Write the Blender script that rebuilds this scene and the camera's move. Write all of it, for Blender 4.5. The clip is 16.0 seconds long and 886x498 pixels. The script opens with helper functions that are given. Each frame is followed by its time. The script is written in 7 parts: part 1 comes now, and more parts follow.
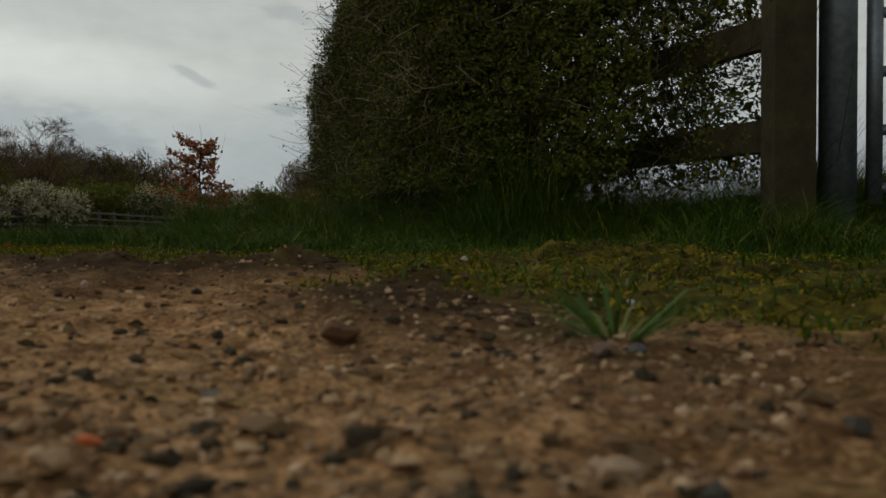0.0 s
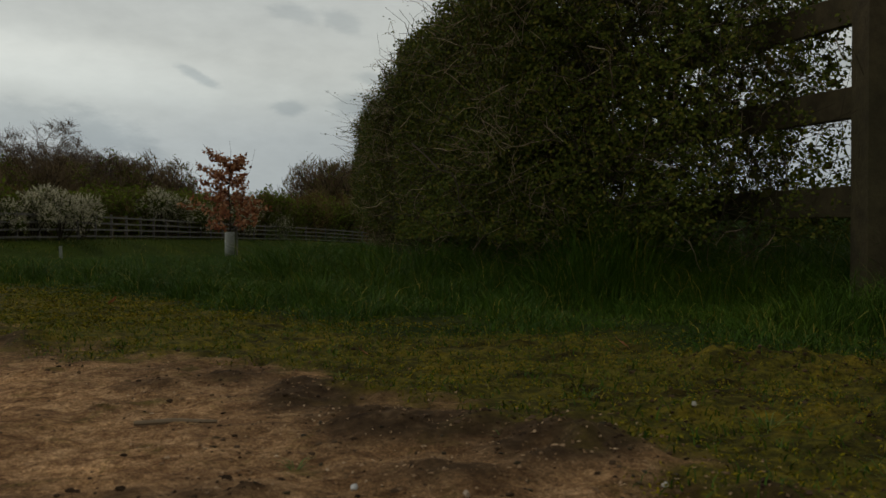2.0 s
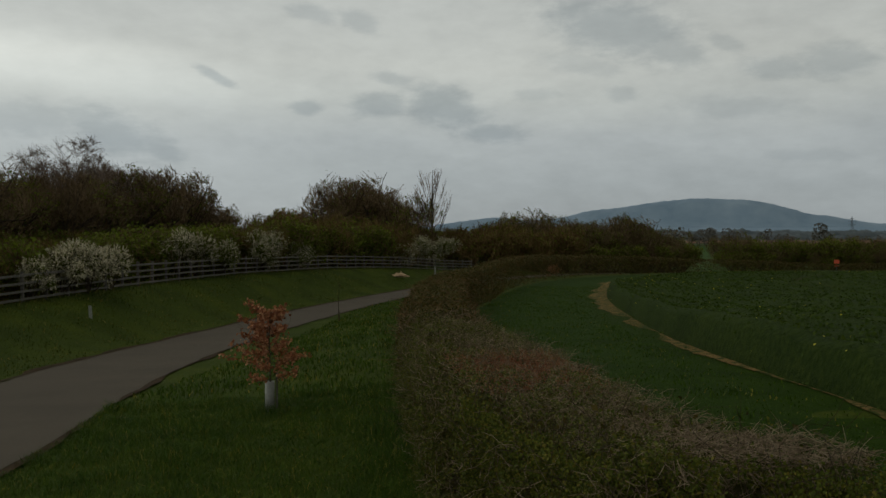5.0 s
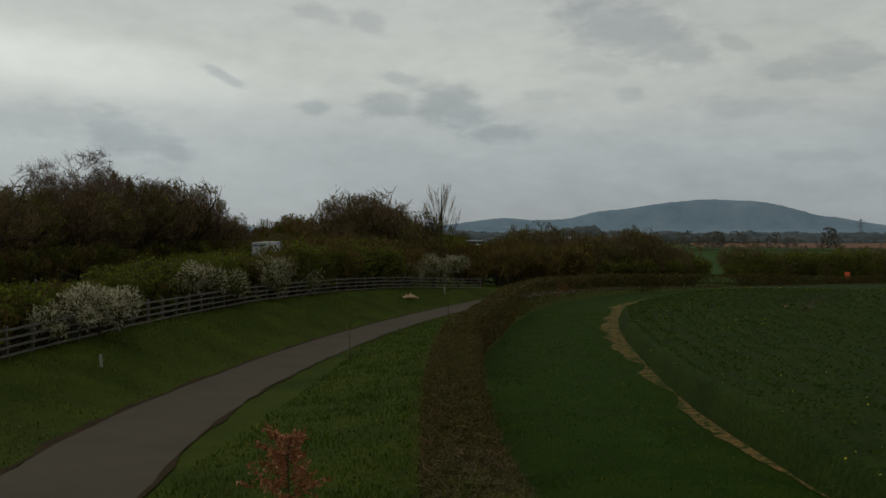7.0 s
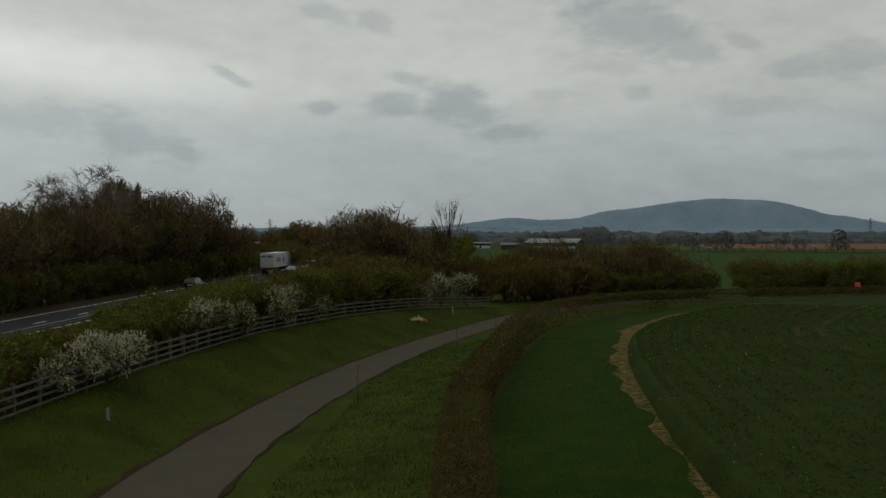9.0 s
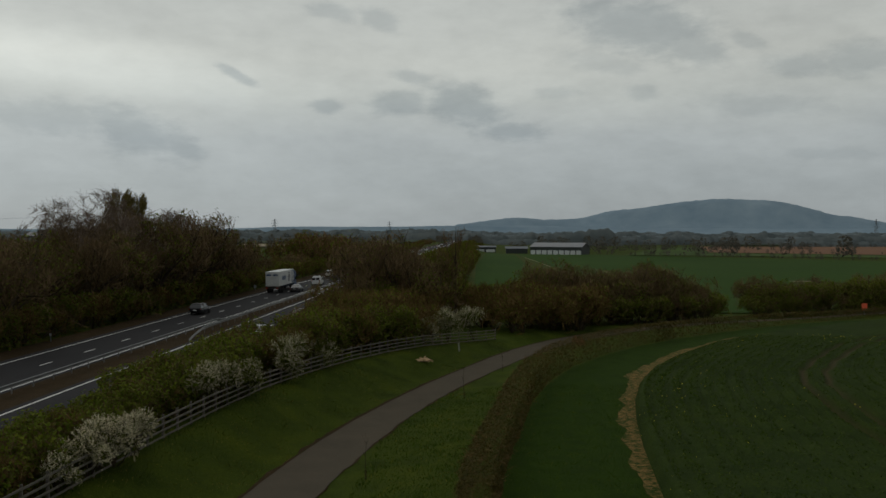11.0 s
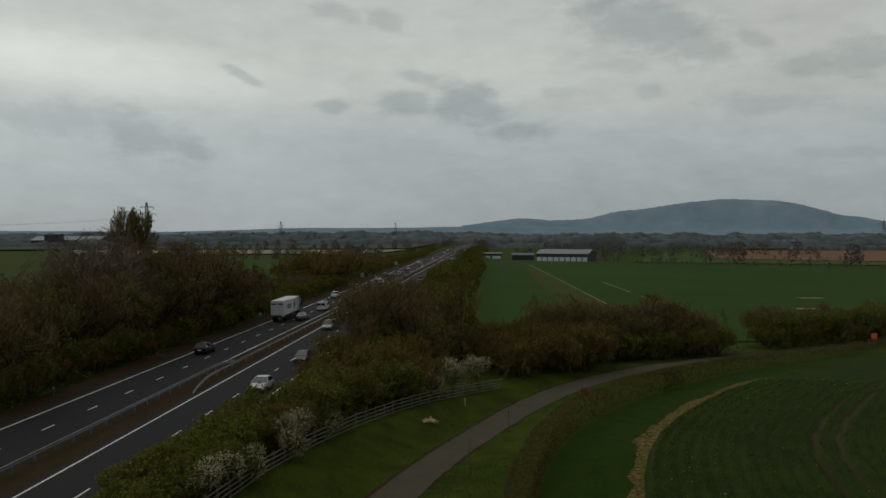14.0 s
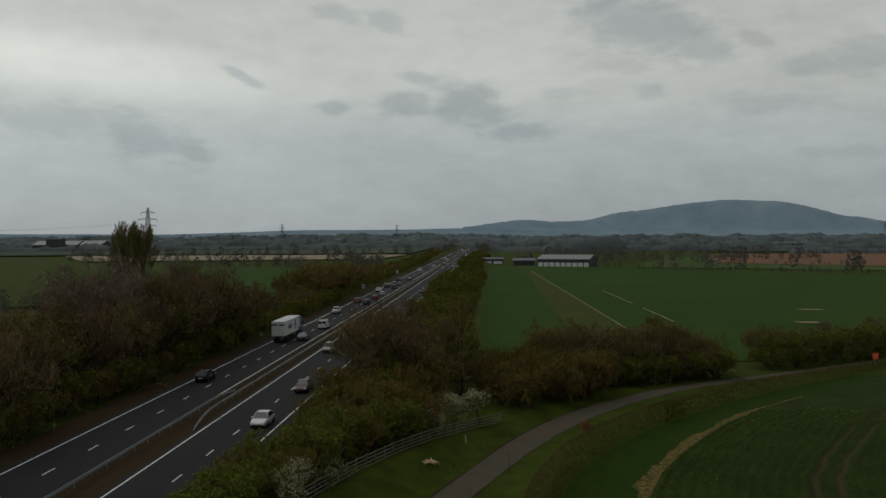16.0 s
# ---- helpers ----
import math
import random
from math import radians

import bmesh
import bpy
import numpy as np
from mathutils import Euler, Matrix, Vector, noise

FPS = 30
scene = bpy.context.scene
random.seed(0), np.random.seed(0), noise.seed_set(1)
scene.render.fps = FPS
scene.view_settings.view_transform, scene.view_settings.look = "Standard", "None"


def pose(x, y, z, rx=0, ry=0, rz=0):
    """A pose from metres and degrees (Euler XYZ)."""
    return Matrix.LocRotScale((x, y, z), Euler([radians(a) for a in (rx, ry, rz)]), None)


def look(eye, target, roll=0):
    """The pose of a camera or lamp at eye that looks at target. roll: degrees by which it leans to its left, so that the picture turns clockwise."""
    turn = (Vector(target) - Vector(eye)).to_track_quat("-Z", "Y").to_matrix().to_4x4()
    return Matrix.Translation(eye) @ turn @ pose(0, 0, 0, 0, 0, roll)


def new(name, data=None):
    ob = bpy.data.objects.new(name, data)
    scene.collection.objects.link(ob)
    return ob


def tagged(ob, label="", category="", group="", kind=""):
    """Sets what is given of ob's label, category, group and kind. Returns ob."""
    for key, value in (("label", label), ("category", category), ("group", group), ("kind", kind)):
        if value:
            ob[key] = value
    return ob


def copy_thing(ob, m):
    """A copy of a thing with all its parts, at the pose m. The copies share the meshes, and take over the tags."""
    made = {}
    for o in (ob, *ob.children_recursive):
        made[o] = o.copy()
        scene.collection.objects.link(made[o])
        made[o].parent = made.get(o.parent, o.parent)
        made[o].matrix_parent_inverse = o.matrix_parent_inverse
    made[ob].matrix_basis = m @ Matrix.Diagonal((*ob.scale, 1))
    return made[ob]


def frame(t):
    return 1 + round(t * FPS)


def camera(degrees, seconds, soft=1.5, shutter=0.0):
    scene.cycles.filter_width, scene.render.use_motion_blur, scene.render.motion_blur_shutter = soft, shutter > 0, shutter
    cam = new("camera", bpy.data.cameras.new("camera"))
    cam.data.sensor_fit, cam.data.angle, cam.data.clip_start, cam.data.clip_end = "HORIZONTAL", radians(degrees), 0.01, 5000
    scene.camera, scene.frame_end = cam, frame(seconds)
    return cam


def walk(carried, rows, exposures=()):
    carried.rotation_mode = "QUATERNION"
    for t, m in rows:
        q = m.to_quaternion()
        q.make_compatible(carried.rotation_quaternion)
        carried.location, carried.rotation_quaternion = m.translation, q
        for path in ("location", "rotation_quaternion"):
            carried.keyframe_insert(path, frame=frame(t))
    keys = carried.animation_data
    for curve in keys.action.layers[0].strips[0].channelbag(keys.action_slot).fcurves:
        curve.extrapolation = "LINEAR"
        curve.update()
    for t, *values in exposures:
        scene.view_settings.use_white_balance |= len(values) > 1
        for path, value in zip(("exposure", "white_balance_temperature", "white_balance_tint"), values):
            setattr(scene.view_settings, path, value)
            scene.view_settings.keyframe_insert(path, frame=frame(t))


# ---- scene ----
cam = camera(51.6, 16.0)
PATH = [
    (0, (2.904, 0.297, 0.065), (2.895, 2.297, 0.034), -0.0),
    (0.5, (2.894, 0.3, 0.066), (2.884, 2.3, 0.034), -0.1),
    (1, (2.766, 0.264, 0.146), (2.755, 2.264, 0.115), -0.0),
    (1.5, (2.657, 0.227, 0.206), (2.644, 2.227, 0.173), -0.0),
    (2, (2.524, 0.17, 0.311), (2.507, 2.169, 0.279), 0.0),
    (2.5, (2.386, 0.059, 0.528), (2.365, 2.058, 0.497), 0.2),
    (3, (2.296, 0.018, 0.816), (2.27, 2.017, 0.784), 0.0),
    (3.5, (2.293, 0.076, 1.22), (2.258, 2.076, 1.186), -0.1),
    (4, (2.27, 0.214, 1.716), (2.226, 2.213, 1.684), 0.0),
    (4.5, (2.233, 0.099, 2.257), (2.184, 2.098, 2.221), -0.1),
    (5, (2.198, 0.04, 2.773), (2.144, 2.039, 2.739), -0.1),
    (7.5, (1.899, 0.566, 5.245), (1.826, 2.564, 5.211), -0.0),
    (8, (1.946, 0.63, 5.724), (1.869, 2.628, 5.689), -0.1),
    (8.5, (1.99, 0.646, 6.24), (1.908, 2.644, 6.204), -0.1),
    (9, (1.921, 0.73, 6.889), (1.834, 2.728, 6.854), -0.1),
    (11.5, (1.709, 1.183, 11.685), (1.61, 3.181, 11.647), -0.0),
    (12, (1.743, 1.457, 12.537), (1.642, 3.455, 12.499), -0.1),
    (12.5, (1.739, 1.629, 13.398), (1.635, 3.626, 13.361), -0.0),
    (13, (1.82, 1.822, 14.355), (1.714, 3.819, 14.317), -0.0),
    (13.5, (1.755, 1.995, 15.273), (1.646, 3.991, 15.235), -0.1),
    (14, (1.711, 2.052, 16.172), (1.601, 4.049, 16.134), -0.1),
    (14.5, (1.683, 2.036, 17.093), (1.572, 4.033, 17.054), -0.1),
    (15, (1.793, 2.178, 18.022), (1.681, 4.175, 17.985), -0.2),
    (15.5, (1.811, 2.102, 18.964), (1.699, 4.099, 18.926), -0.2),
    (16, (1.86, 2.155, 19.845), (1.747, 4.152, 19.809), -0.3),
]
walk(cam, [(t, look(eye, target, roll)) for t, eye, target, roll in PATH])

cam.data.dof.use_dof, cam.data.dof.focus_distance, cam.data.dof.aperture_fstop = True, 6.0, 15.0

# ---- world and light: an even, broken overcast ----
def build_world():
    w = bpy.data.worlds.new("overcast")
    scene.world = w
    w.use_nodes = True
    nt = w.node_tree
    nt.nodes.clear()
    N, L = nt.nodes.new, nt.links.new

    def math_node(op, a, b=None, c=None):
        n = N("ShaderNodeMath")
        n.operation = op
        for i, v in enumerate((a, b, c)):
            if v is None:
                continue
            if isinstance(v, (int, float)):
                n.inputs[i].default_value = v
            else:
                L(v, n.inputs[i])
        return n.outputs[0]

    geo = N("ShaderNodeTexCoord")
    sep = N("ShaderNodeSeparateXYZ")
    L(geo.outputs["Generated"], sep.inputs[0])
    X, Y, Z = sep.outputs
    az = math_node("ARCTAN2", X, Y)                 # heading from +y, to the right
    el = math_node("ARCSINE", Z)
    comb = N("ShaderNodeCombineXYZ")
    L(az, comb.inputs[0])
    L(math_node("MULTIPLY", el, 2.3), comb.inputs[1])
    n1 = N("ShaderNodeTexNoise")
    n1.inputs["Scale"].default_value, n1.inputs["Detail"].default_value, n1.inputs["Roughness"].default_value = 3.4, 6, 0.55
    n1.inputs["Distortion"].default_value = 0.35
    L(comb.outputs[0], n1.inputs["Vector"])
    n2 = N("ShaderNodeTexNoise")
    n2.inputs["Scale"].default_value, n2.inputs["Detail"].default_value, n2.inputs["Roughness"].default_value = 24.0, 5, 0.6
    L(comb.outputs[0], n2.inputs["Vector"])

    # soft cloud shapes by heading and height: centre, half widths, depth, slope
    clouds = [(-0.367, 0.102, 0.049, 0.025, 0.20, -0.25), (-0.325, 0.086, 0.023, 0.010, 0.18, -0.20), (-0.395, 0.117, 0.026, 0.012, 0.15, -0.30),
              (-0.024, 0.135, 0.044, 0.022, 0.24, -0.25), (0.026, 0.108, 0.034, 0.010, 0.22, -0.12), (-0.096, 0.138, 0.032, 0.012, 0.21, 0.05),
              (-0.082, 0.166, 0.022, 0.008, 0.15, -0.15), (-0.268, 0.164, 0.018, 0.006, 0.22, -0.45), (-0.175, 0.135, 0.016, 0.008, 0.20, -0.10),
              (0.158, 0.216, 0.071, 0.030, 0.23, -0.20), (0.213, 0.193, 0.037, 0.018, 0.19, -0.30), (0.123, 0.179, 0.043, 0.011, 0.10, -0.15),
              (0.164, 0.146, 0.016, 0.009, 0.12, -0.10), (0.319, 0.168, 0.032, 0.010, 0.16, -0.10), (0.270, 0.195, 0.016, 0.007, 0.12, -0.30),
              (0.379, 0.170, 0.037, 0.016, 0.16, 0.0), (-0.165, 0.233, 0.026, 0.009, 0.14, -0.10), (-0.119, 0.226, 0.022, 0.011, 0.14, -0.30),
              (0.074, 0.149, 0.026, 0.007, 0.09, 0.0), (0.284, 0.129, 0.055, 0.011, 0.08, -0.05), (0.353, 0.078, 0.043, 0.006, 0.06, -0.05),
              (-0.456, 0.114, 0.062, 0.017, 0.12, -0.05), (-0.62, 0.13, 0.10, 0.03, 0.15, 0.0), (0.52, 0.20, 0.08, 0.03, 0.16, 0.1)]
    dark = None
    wob = math_node("ADD", math_node("MULTIPLY", math_node("SUBTRACT", n2.outputs["Fac"], 0.5), 1.6), math_node("MULTIPLY", math_node("SUBTRACT", n1.outputs["Fac"], 0.5), 0.5))
    for ca, ce, wa, we, depth, slope in clouds:
        da = math_node("SUBTRACT", az, ca)
        de = math_node("SUBTRACT", math_node("SUBTRACT", el, ce), math_node("MULTIPLY", da, slope))
        qa = math_node("DIVIDE", da, wa)
        qe = math_node("DIVIDE", de, we)
        r = math_node("SQRT", math_node("ADD", math_node("MULTIPLY", qa, qa), math_node("MULTIPLY", qe, qe)))
        r = math_node("ADD", r, wob)
        m = N("ShaderNodeMapRange")
        m.interpolation_type = "SMOOTHERSTEP"
        L(r, m.inputs[0])
        m.inputs[1].default_value, m.inputs[2].default_value = 1.55, 0.35
        m.inputs[3].default_value, m.inputs[4].default_value = 0.0, depth
        dark = m.outputs[0] if dark is None else math_node("MAXIMUM", dark, m.outputs[0])

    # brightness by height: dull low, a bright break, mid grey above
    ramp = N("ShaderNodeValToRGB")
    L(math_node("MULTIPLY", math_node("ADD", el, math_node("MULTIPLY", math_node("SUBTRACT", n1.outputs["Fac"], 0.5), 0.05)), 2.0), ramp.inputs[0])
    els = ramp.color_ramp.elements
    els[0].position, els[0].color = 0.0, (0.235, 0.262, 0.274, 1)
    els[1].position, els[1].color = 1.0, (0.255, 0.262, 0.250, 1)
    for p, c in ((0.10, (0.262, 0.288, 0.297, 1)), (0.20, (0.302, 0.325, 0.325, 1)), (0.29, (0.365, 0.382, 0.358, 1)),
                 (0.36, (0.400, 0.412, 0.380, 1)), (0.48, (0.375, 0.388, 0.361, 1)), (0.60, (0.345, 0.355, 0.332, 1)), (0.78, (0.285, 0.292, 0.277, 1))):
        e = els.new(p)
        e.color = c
    # the bright break in the cloud
    da = math_node("DIVIDE", math_node("ADD", az, 0.44), 0.26)
    de = math_node("DIVIDE", math_node("SUBTRACT", math_node("SUBTRACT", el, 0.170), math_node("MULTIPLY", math_node("ADD", az, 0.44), -0.10)), 0.036)
    rr = math_node("ADD", math_node("SQRT", math_node("ADD", math_node("MULTIPLY", da, da), math_node("MULTIPLY", de, de))), math_node("MULTIPLY", math_node("SUBTRACT", n1.outputs["Fac"], 0.5), 1.2))
    br = N("ShaderNodeMapRange")
    br.interpolation_type = "SMOOTHERSTEP"
    L(rr, br.inputs[0])
    br.inputs[1].default_value, br.inputs[2].default_value, br.inputs[3].default_value, br.inputs[4].default_value = 1.3, 0.1, 0.0, 0.27
    tex = math_node("MULTIPLY_ADD", math_node("SUBTRACT", n1.outputs["Fac"], 0.5), 0.42, 1.0)
    tex = math_node("ADD", tex, math_node("MULTIPLY", math_node("SUBTRACT", n2.outputs["Fac"], 0.5), 0.26))
    tex = math_node("ADD", tex, math_node("MULTIPLY", az, -0.14))
    base = math_node("ADD", tex, br.outputs[0])
    tint = N("ShaderNodeCombineXYZ")
    for c, w in enumerate((1.12, 1.0, 0.88)):
        L(math_node("MULTIPLY", base, math_node("SUBTRACT", 1.0, math_node("MULTIPLY", dark, w))), tint.inputs[c])
    cloud = N("ShaderNodeVectorMath")
    cloud.operation = "MULTIPLY"
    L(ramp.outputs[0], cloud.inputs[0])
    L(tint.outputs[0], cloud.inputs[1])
    sky = N("ShaderNodeTexSky")
    sky.sky_type, sky.sun_disc = "NISHITA", False
    sky.sun_elevation, sky.sun_rotation = radians(48), radians(-55)
    bg1, bg2, add, out = N("ShaderNodeBackground"), N("ShaderNodeBackground"), N("ShaderNodeAddShader"), N("ShaderNodeOutputWorld")
    L(sky.outputs[0], bg1.inputs[0])
    bg1.inputs[1].default_value = 0.006              # blue sky thinly through the cloud
    L(cloud.outputs[0], bg2.inputs[0])
    bg2.inputs[1].default_value = 1.22
    L(bg1.outputs[0], add.inputs[0])
    L(bg2.outputs[0], add.inputs[1])
    L(add.outputs[0], out.inputs[0])


build_world()
sun = new("sun", bpy.data.lights.new("sun", "SUN"))
sun.data.energy, sun.data.angle, sun.data.color = 0.5, radians(60), (1.0, 0.97, 0.92)
sun.matrix_world = look((-30, 21, 40), (0, 0, 0))

# ---- materials ----
def ramp_node(nt, fac, stops):
    r = nt.nodes.new("ShaderNodeValToRGB")
    nt.links.new(fac, r.inputs[0])
    e = r.color_ramp.elements
    e[0].position, e[0].color = stops[0][0], (*stops[0][1], 1)
    e[1].position, e[1].color = stops[-1][0], (*stops[-1][1], 1)
    for p, c in stops[1:-1]:
        e.new(p).color = (*c, 1)
    return r.outputs[0]


def noise_node(nt, scale, detail=5, rough=0.6, vec=None, distort=0.0):
    n = nt.nodes.new("ShaderNodeTexNoise")
    n.inputs["Scale"].default_value, n.inputs["Detail"].default_value = scale, detail
    n.inputs["Roughness"].default_value, n.inputs["Distortion"].default_value = rough, distort
    if vec is not None:
        nt.links.new(vec, n.inputs["Vector"])
    return n.outputs["Fac"]


def mix_node(nt, fac, a, b, blend="MIX"):
    m = nt.nodes.new("ShaderNodeMix")
    m.data_type, m.blend_type = "RGBA", blend
    for i, v in ((0, fac), (6, a), (7, b)):
        if isinstance(v, (int, float)):
            m.inputs[i].default_value = v
        elif isinstance(v, tuple):
            m.inputs[i].default_value = (*v, 1)
        else:
            nt.links.new(v, m.inputs[i])
    return m.outputs[2]


def surface(name, fine, fine_stops, broad=None, broad_stops=None, rough=0.85, bump=0.0, bump_scale=None, metal=0.0, spec=0.3,
            island=None, translucent=0.0, mask=None, world_vec=True, weight=0.5):
    """A procedural material: grain, broader stains multiplied over it, relief, and a shade per leaf or piece."""
    m = bpy.data.materials.new(name)
    m.use_nodes = True
    nt = m.node_tree
    b = nt.nodes["Principled BSDF"]
    vec = None
    if world_vec:
        vec = nt.nodes.new("ShaderNodeNewGeometry").outputs["Position"]
    else:
        vec = nt.nodes.new("ShaderNodeTexCoord").outputs["Object"]
    f = noise_node(nt, fine, 6, 0.62, vec)
    c = ramp_node(nt, f, fine_stops)
    if island:
        g = nt.nodes.new("ShaderNodeNewGeometry")
        c = mix_node(nt, 0.75, c, ramp_node(nt, g.outputs["Random Per Island"], island))
    if broad:
        c = mix_node(nt, weight, c, mix_node(nt, 1.0, c, ramp_node(nt, noise_node(nt, broad, 4, 0.55, vec, 0.3), broad_stops), "MULTIPLY"))
    if mask:
        c = mask(nt, c, vec)
    nt.links.new(c, b.inputs["Base Color"])
    b.inputs["Roughness"].default_value, b.inputs["Metallic"].default_value = rough, metal
    b.inputs["Specular IOR Level"].default_value = spec
    if bump:
        bn = nt.nodes.new("ShaderNodeBump")
        bn.inputs["Strength"].default_value, bn.inputs["Distance"].default_value = 0.9, bump
        nt.links.new(noise_node(nt, bump_scale or fine, 6, 0.65, vec), bn.inputs["Height"])
        nt.links.new(bn.outputs[0], b.inputs["Normal"])
    if translucent:
        t, mx = nt.nodes.new("ShaderNodeBsdfTranslucent"), nt.nodes.new("ShaderNodeMixShader")
        nt.links.new(c, t.inputs[0])
        mx.inputs[0].default_value = translucent
        nt.links.new(b.outputs[0], mx.inputs[1])
        nt.links.new(t.outputs[0], mx.inputs[2])
        nt.links.new(mx.outputs[0], nt.nodes["Material Output"].inputs[0])
    return m


def plain(name, color, rough=0.5, metal=0.0, spec=0.5, grain=0.12, scale=30):
    lo, hi = tuple(v * (1 - grain) for v in color), tuple(min(1, v * (1 + grain)) for v in color)
    return surface(name, scale, [(0.3, lo), (0.7, hi)], rough=rough, metal=metal, spec=spec, world_vec=False)


M = {}
M["grass_ground"] = surface("grass_ground", 9.0, [(0.25, (0.0192, 0.0285, 0.0026)), (0.5, (0.0361, 0.0550, 0.0046)), (0.75, (0.0625, 0.0779, 0.0075))],
                            0.35, [(0.3, (0.55, 0.62, 0.5)), (0.5, (1, 1, 1)), (0.72, (1.5, 1.28, 1.0))], spec=0.05, rough=0.95, bump=0.05, bump_scale=14, weight=0.8)
M["mown_grass"] = surface("mown_grass", 16.0, [(0.25, (0.0099, 0.0224, 0.0011)), (0.5, (0.0177, 0.0394, 0.0019)), (0.8, (0.0335, 0.0578, 0.0031))],
                          0.7, [(0.3, (0.6500, 0.7000, 0.4500)), (0.5, (1.0000, 1.0000, 0.7500)), (0.7, (1.3000, 1.2000, 0.7500))], spec=0.05, rough=0.95, bump=0.03, bump_scale=30, weight=0.8)
M["far_field"] = surface("far_field", 0.6, [(0.3, (0.0209, 0.0509, 0.0056)), (0.7, (0.0322, 0.0686, 0.0077))],
                         0.012, [(0.3, (0.8, 0.85, 0.8)), (0.7, (1.15, 1.1, 1.0))], spec=0.05, rough=0.95, weight=0.9)
M["far_pasture"] = surface("far_pasture", 0.4, [(0.3, (0.0375, 0.0750, 0.0175)), (0.7, (0.0675, 0.0975, 0.0280))],
                           0.01, [(0.3, (0.8, 0.8, 0.8)), (0.7, (1.2, 1.15, 1.0))], spec=0.05, rough=0.95, weight=0.9)
M["plough"] = surface("plough", 0.7, [(0.3, (0.1445, 0.0800, 0.0488)), (0.7, (0.2040, 0.1200, 0.0750))],
                      0.02, [(0.3, (0.85, 0.85, 0.85)), (0.7, (1.1, 1.05, 1.0))], spec=0.05, rough=0.95, weight=0.9)
M["stubble"] = surface("stubble", 0.5, [(0.3, (0.18, 0.15, 0.09)), (0.7, (0.28, 0.23, 0.14))], rough=0.95)
M["asphalt_lane"] = surface("asphalt_lane", 60, [(0.3, (0.0608, 0.0520, 0.0379)), (0.7, (0.1065, 0.0914, 0.0671))],
                            0.5, [(0.3, (0.6869, 0.6756, 0.6492)), (0.55, (0.9540, 0.9384, 0.9016)), (0.75, (1.1448, 1.0885, 0.9918))], spec=0.05, rough=0.9, bump=0.006, bump_scale=90, weight=0.45)
M["asphalt_road"] = surface("asphalt_road", 40, [(0.3, (0.0110, 0.0111, 0.0124)), (0.7, (0.0173, 0.0171, 0.0188))],
                            0.25, [(0.3, (0.8, 0.8, 0.8)), (0.6, (1, 1, 1)), (0.75, (1.2, 1.2, 1.2))], rough=0.8, spec=0.12, weight=0.8)
M["road_paint"] = surface("road_paint", 25, [(0.25, (0.42, 0.42, 0.40)), (0.6, (0.70, 0.70, 0.67))], rough=0.7)
M["verge_soil"] = surface("verge_soil", 12, [(0.3, (0.0229, 0.0151, 0.0071)), (0.6, (0.0459, 0.0311, 0.0150)), (0.8, (0.0688, 0.0511, 0.0272))],
                          0.8, [(0.3, (0.7, 0.75, 0.65)), (0.7, (1.2, 1.1, 1.0))], spec=0.05, rough=0.95, bump=0.03, weight=0.8)
M["field_soil"] = surface("field_soil", 14, [(0.25, (0.0576, 0.0327, 0.0143)), (0.55, (0.1152, 0.0669, 0.0294)), (0.8, (0.1901, 0.1188, 0.0546))],
                          1.1, [(0.3, (0.6, 0.7, 0.5)), (0.5, (1, 1, 1)), (0.7, (1.3, 1.2, 1.0))], spec=0.05, rough=0.95, bump=0.04, weight=0.8)
M["bark"] = surface("bark", 18, [(0.3, (0.0276, 0.0200, 0.0126)), (0.7, (0.0655, 0.0500, 0.0316))], spec=0.05, rough=0.9, bump=0.01, island=[(0, (0.0310, 0.0227, 0.0138)), (1, (0.0759, 0.0600, 0.0391))])
M["pale_bark"] = surface("pale_bark", 10, [(0.35, (0.16, 0.14, 0.12)), (0.6, (0.40, 0.37, 0.33))], rough=0.85)
M["twig"] = surface("twig", 8, [(0.3, (0.0961, 0.0560, 0.0242)), (0.7, (0.1826, 0.1086, 0.0484))], spec=0.05, rough=0.9, island=[(0, (0.0730, 0.0427, 0.0188)), (0.6, (0.1536, 0.0905, 0.0400)), (1, (0.2497, 0.1645, 0.0788))])
M["red_twig"] = surface("red_twig", 8, [(0.3, (0.085, 0.054, 0.020)), (0.7, (0.155, 0.102, 0.037))], spec=0.05, rough=0.9, island=[(0, (0.068, 0.043, 0.016)), (1, (0.185, 0.122, 0.045))])
M["olive_twig"] = surface("olive_twig", 8, [(0.3, (0.105, 0.085, 0.026)), (0.7, (0.175, 0.140, 0.045))], spec=0.05, rough=0.9, island=[(0, (0.085, 0.068, 0.020)), (1, (0.200, 0.160, 0.050))])
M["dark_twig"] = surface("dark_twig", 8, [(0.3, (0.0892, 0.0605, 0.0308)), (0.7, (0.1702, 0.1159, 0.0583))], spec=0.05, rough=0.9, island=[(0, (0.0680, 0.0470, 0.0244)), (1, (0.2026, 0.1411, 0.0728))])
M["bare_twig"] = surface("bare_twig", 20, [(0.3, (0.1682, 0.1261, 0.0806)), (0.7, (0.2859, 0.2194, 0.1399))], spec=0.05, rough=0.85, island=[(0, (0.0840, 0.0585, 0.0350)), (0.6, (0.2018, 0.1464, 0.0910)), (1, (0.3532, 0.2764, 0.1819))])
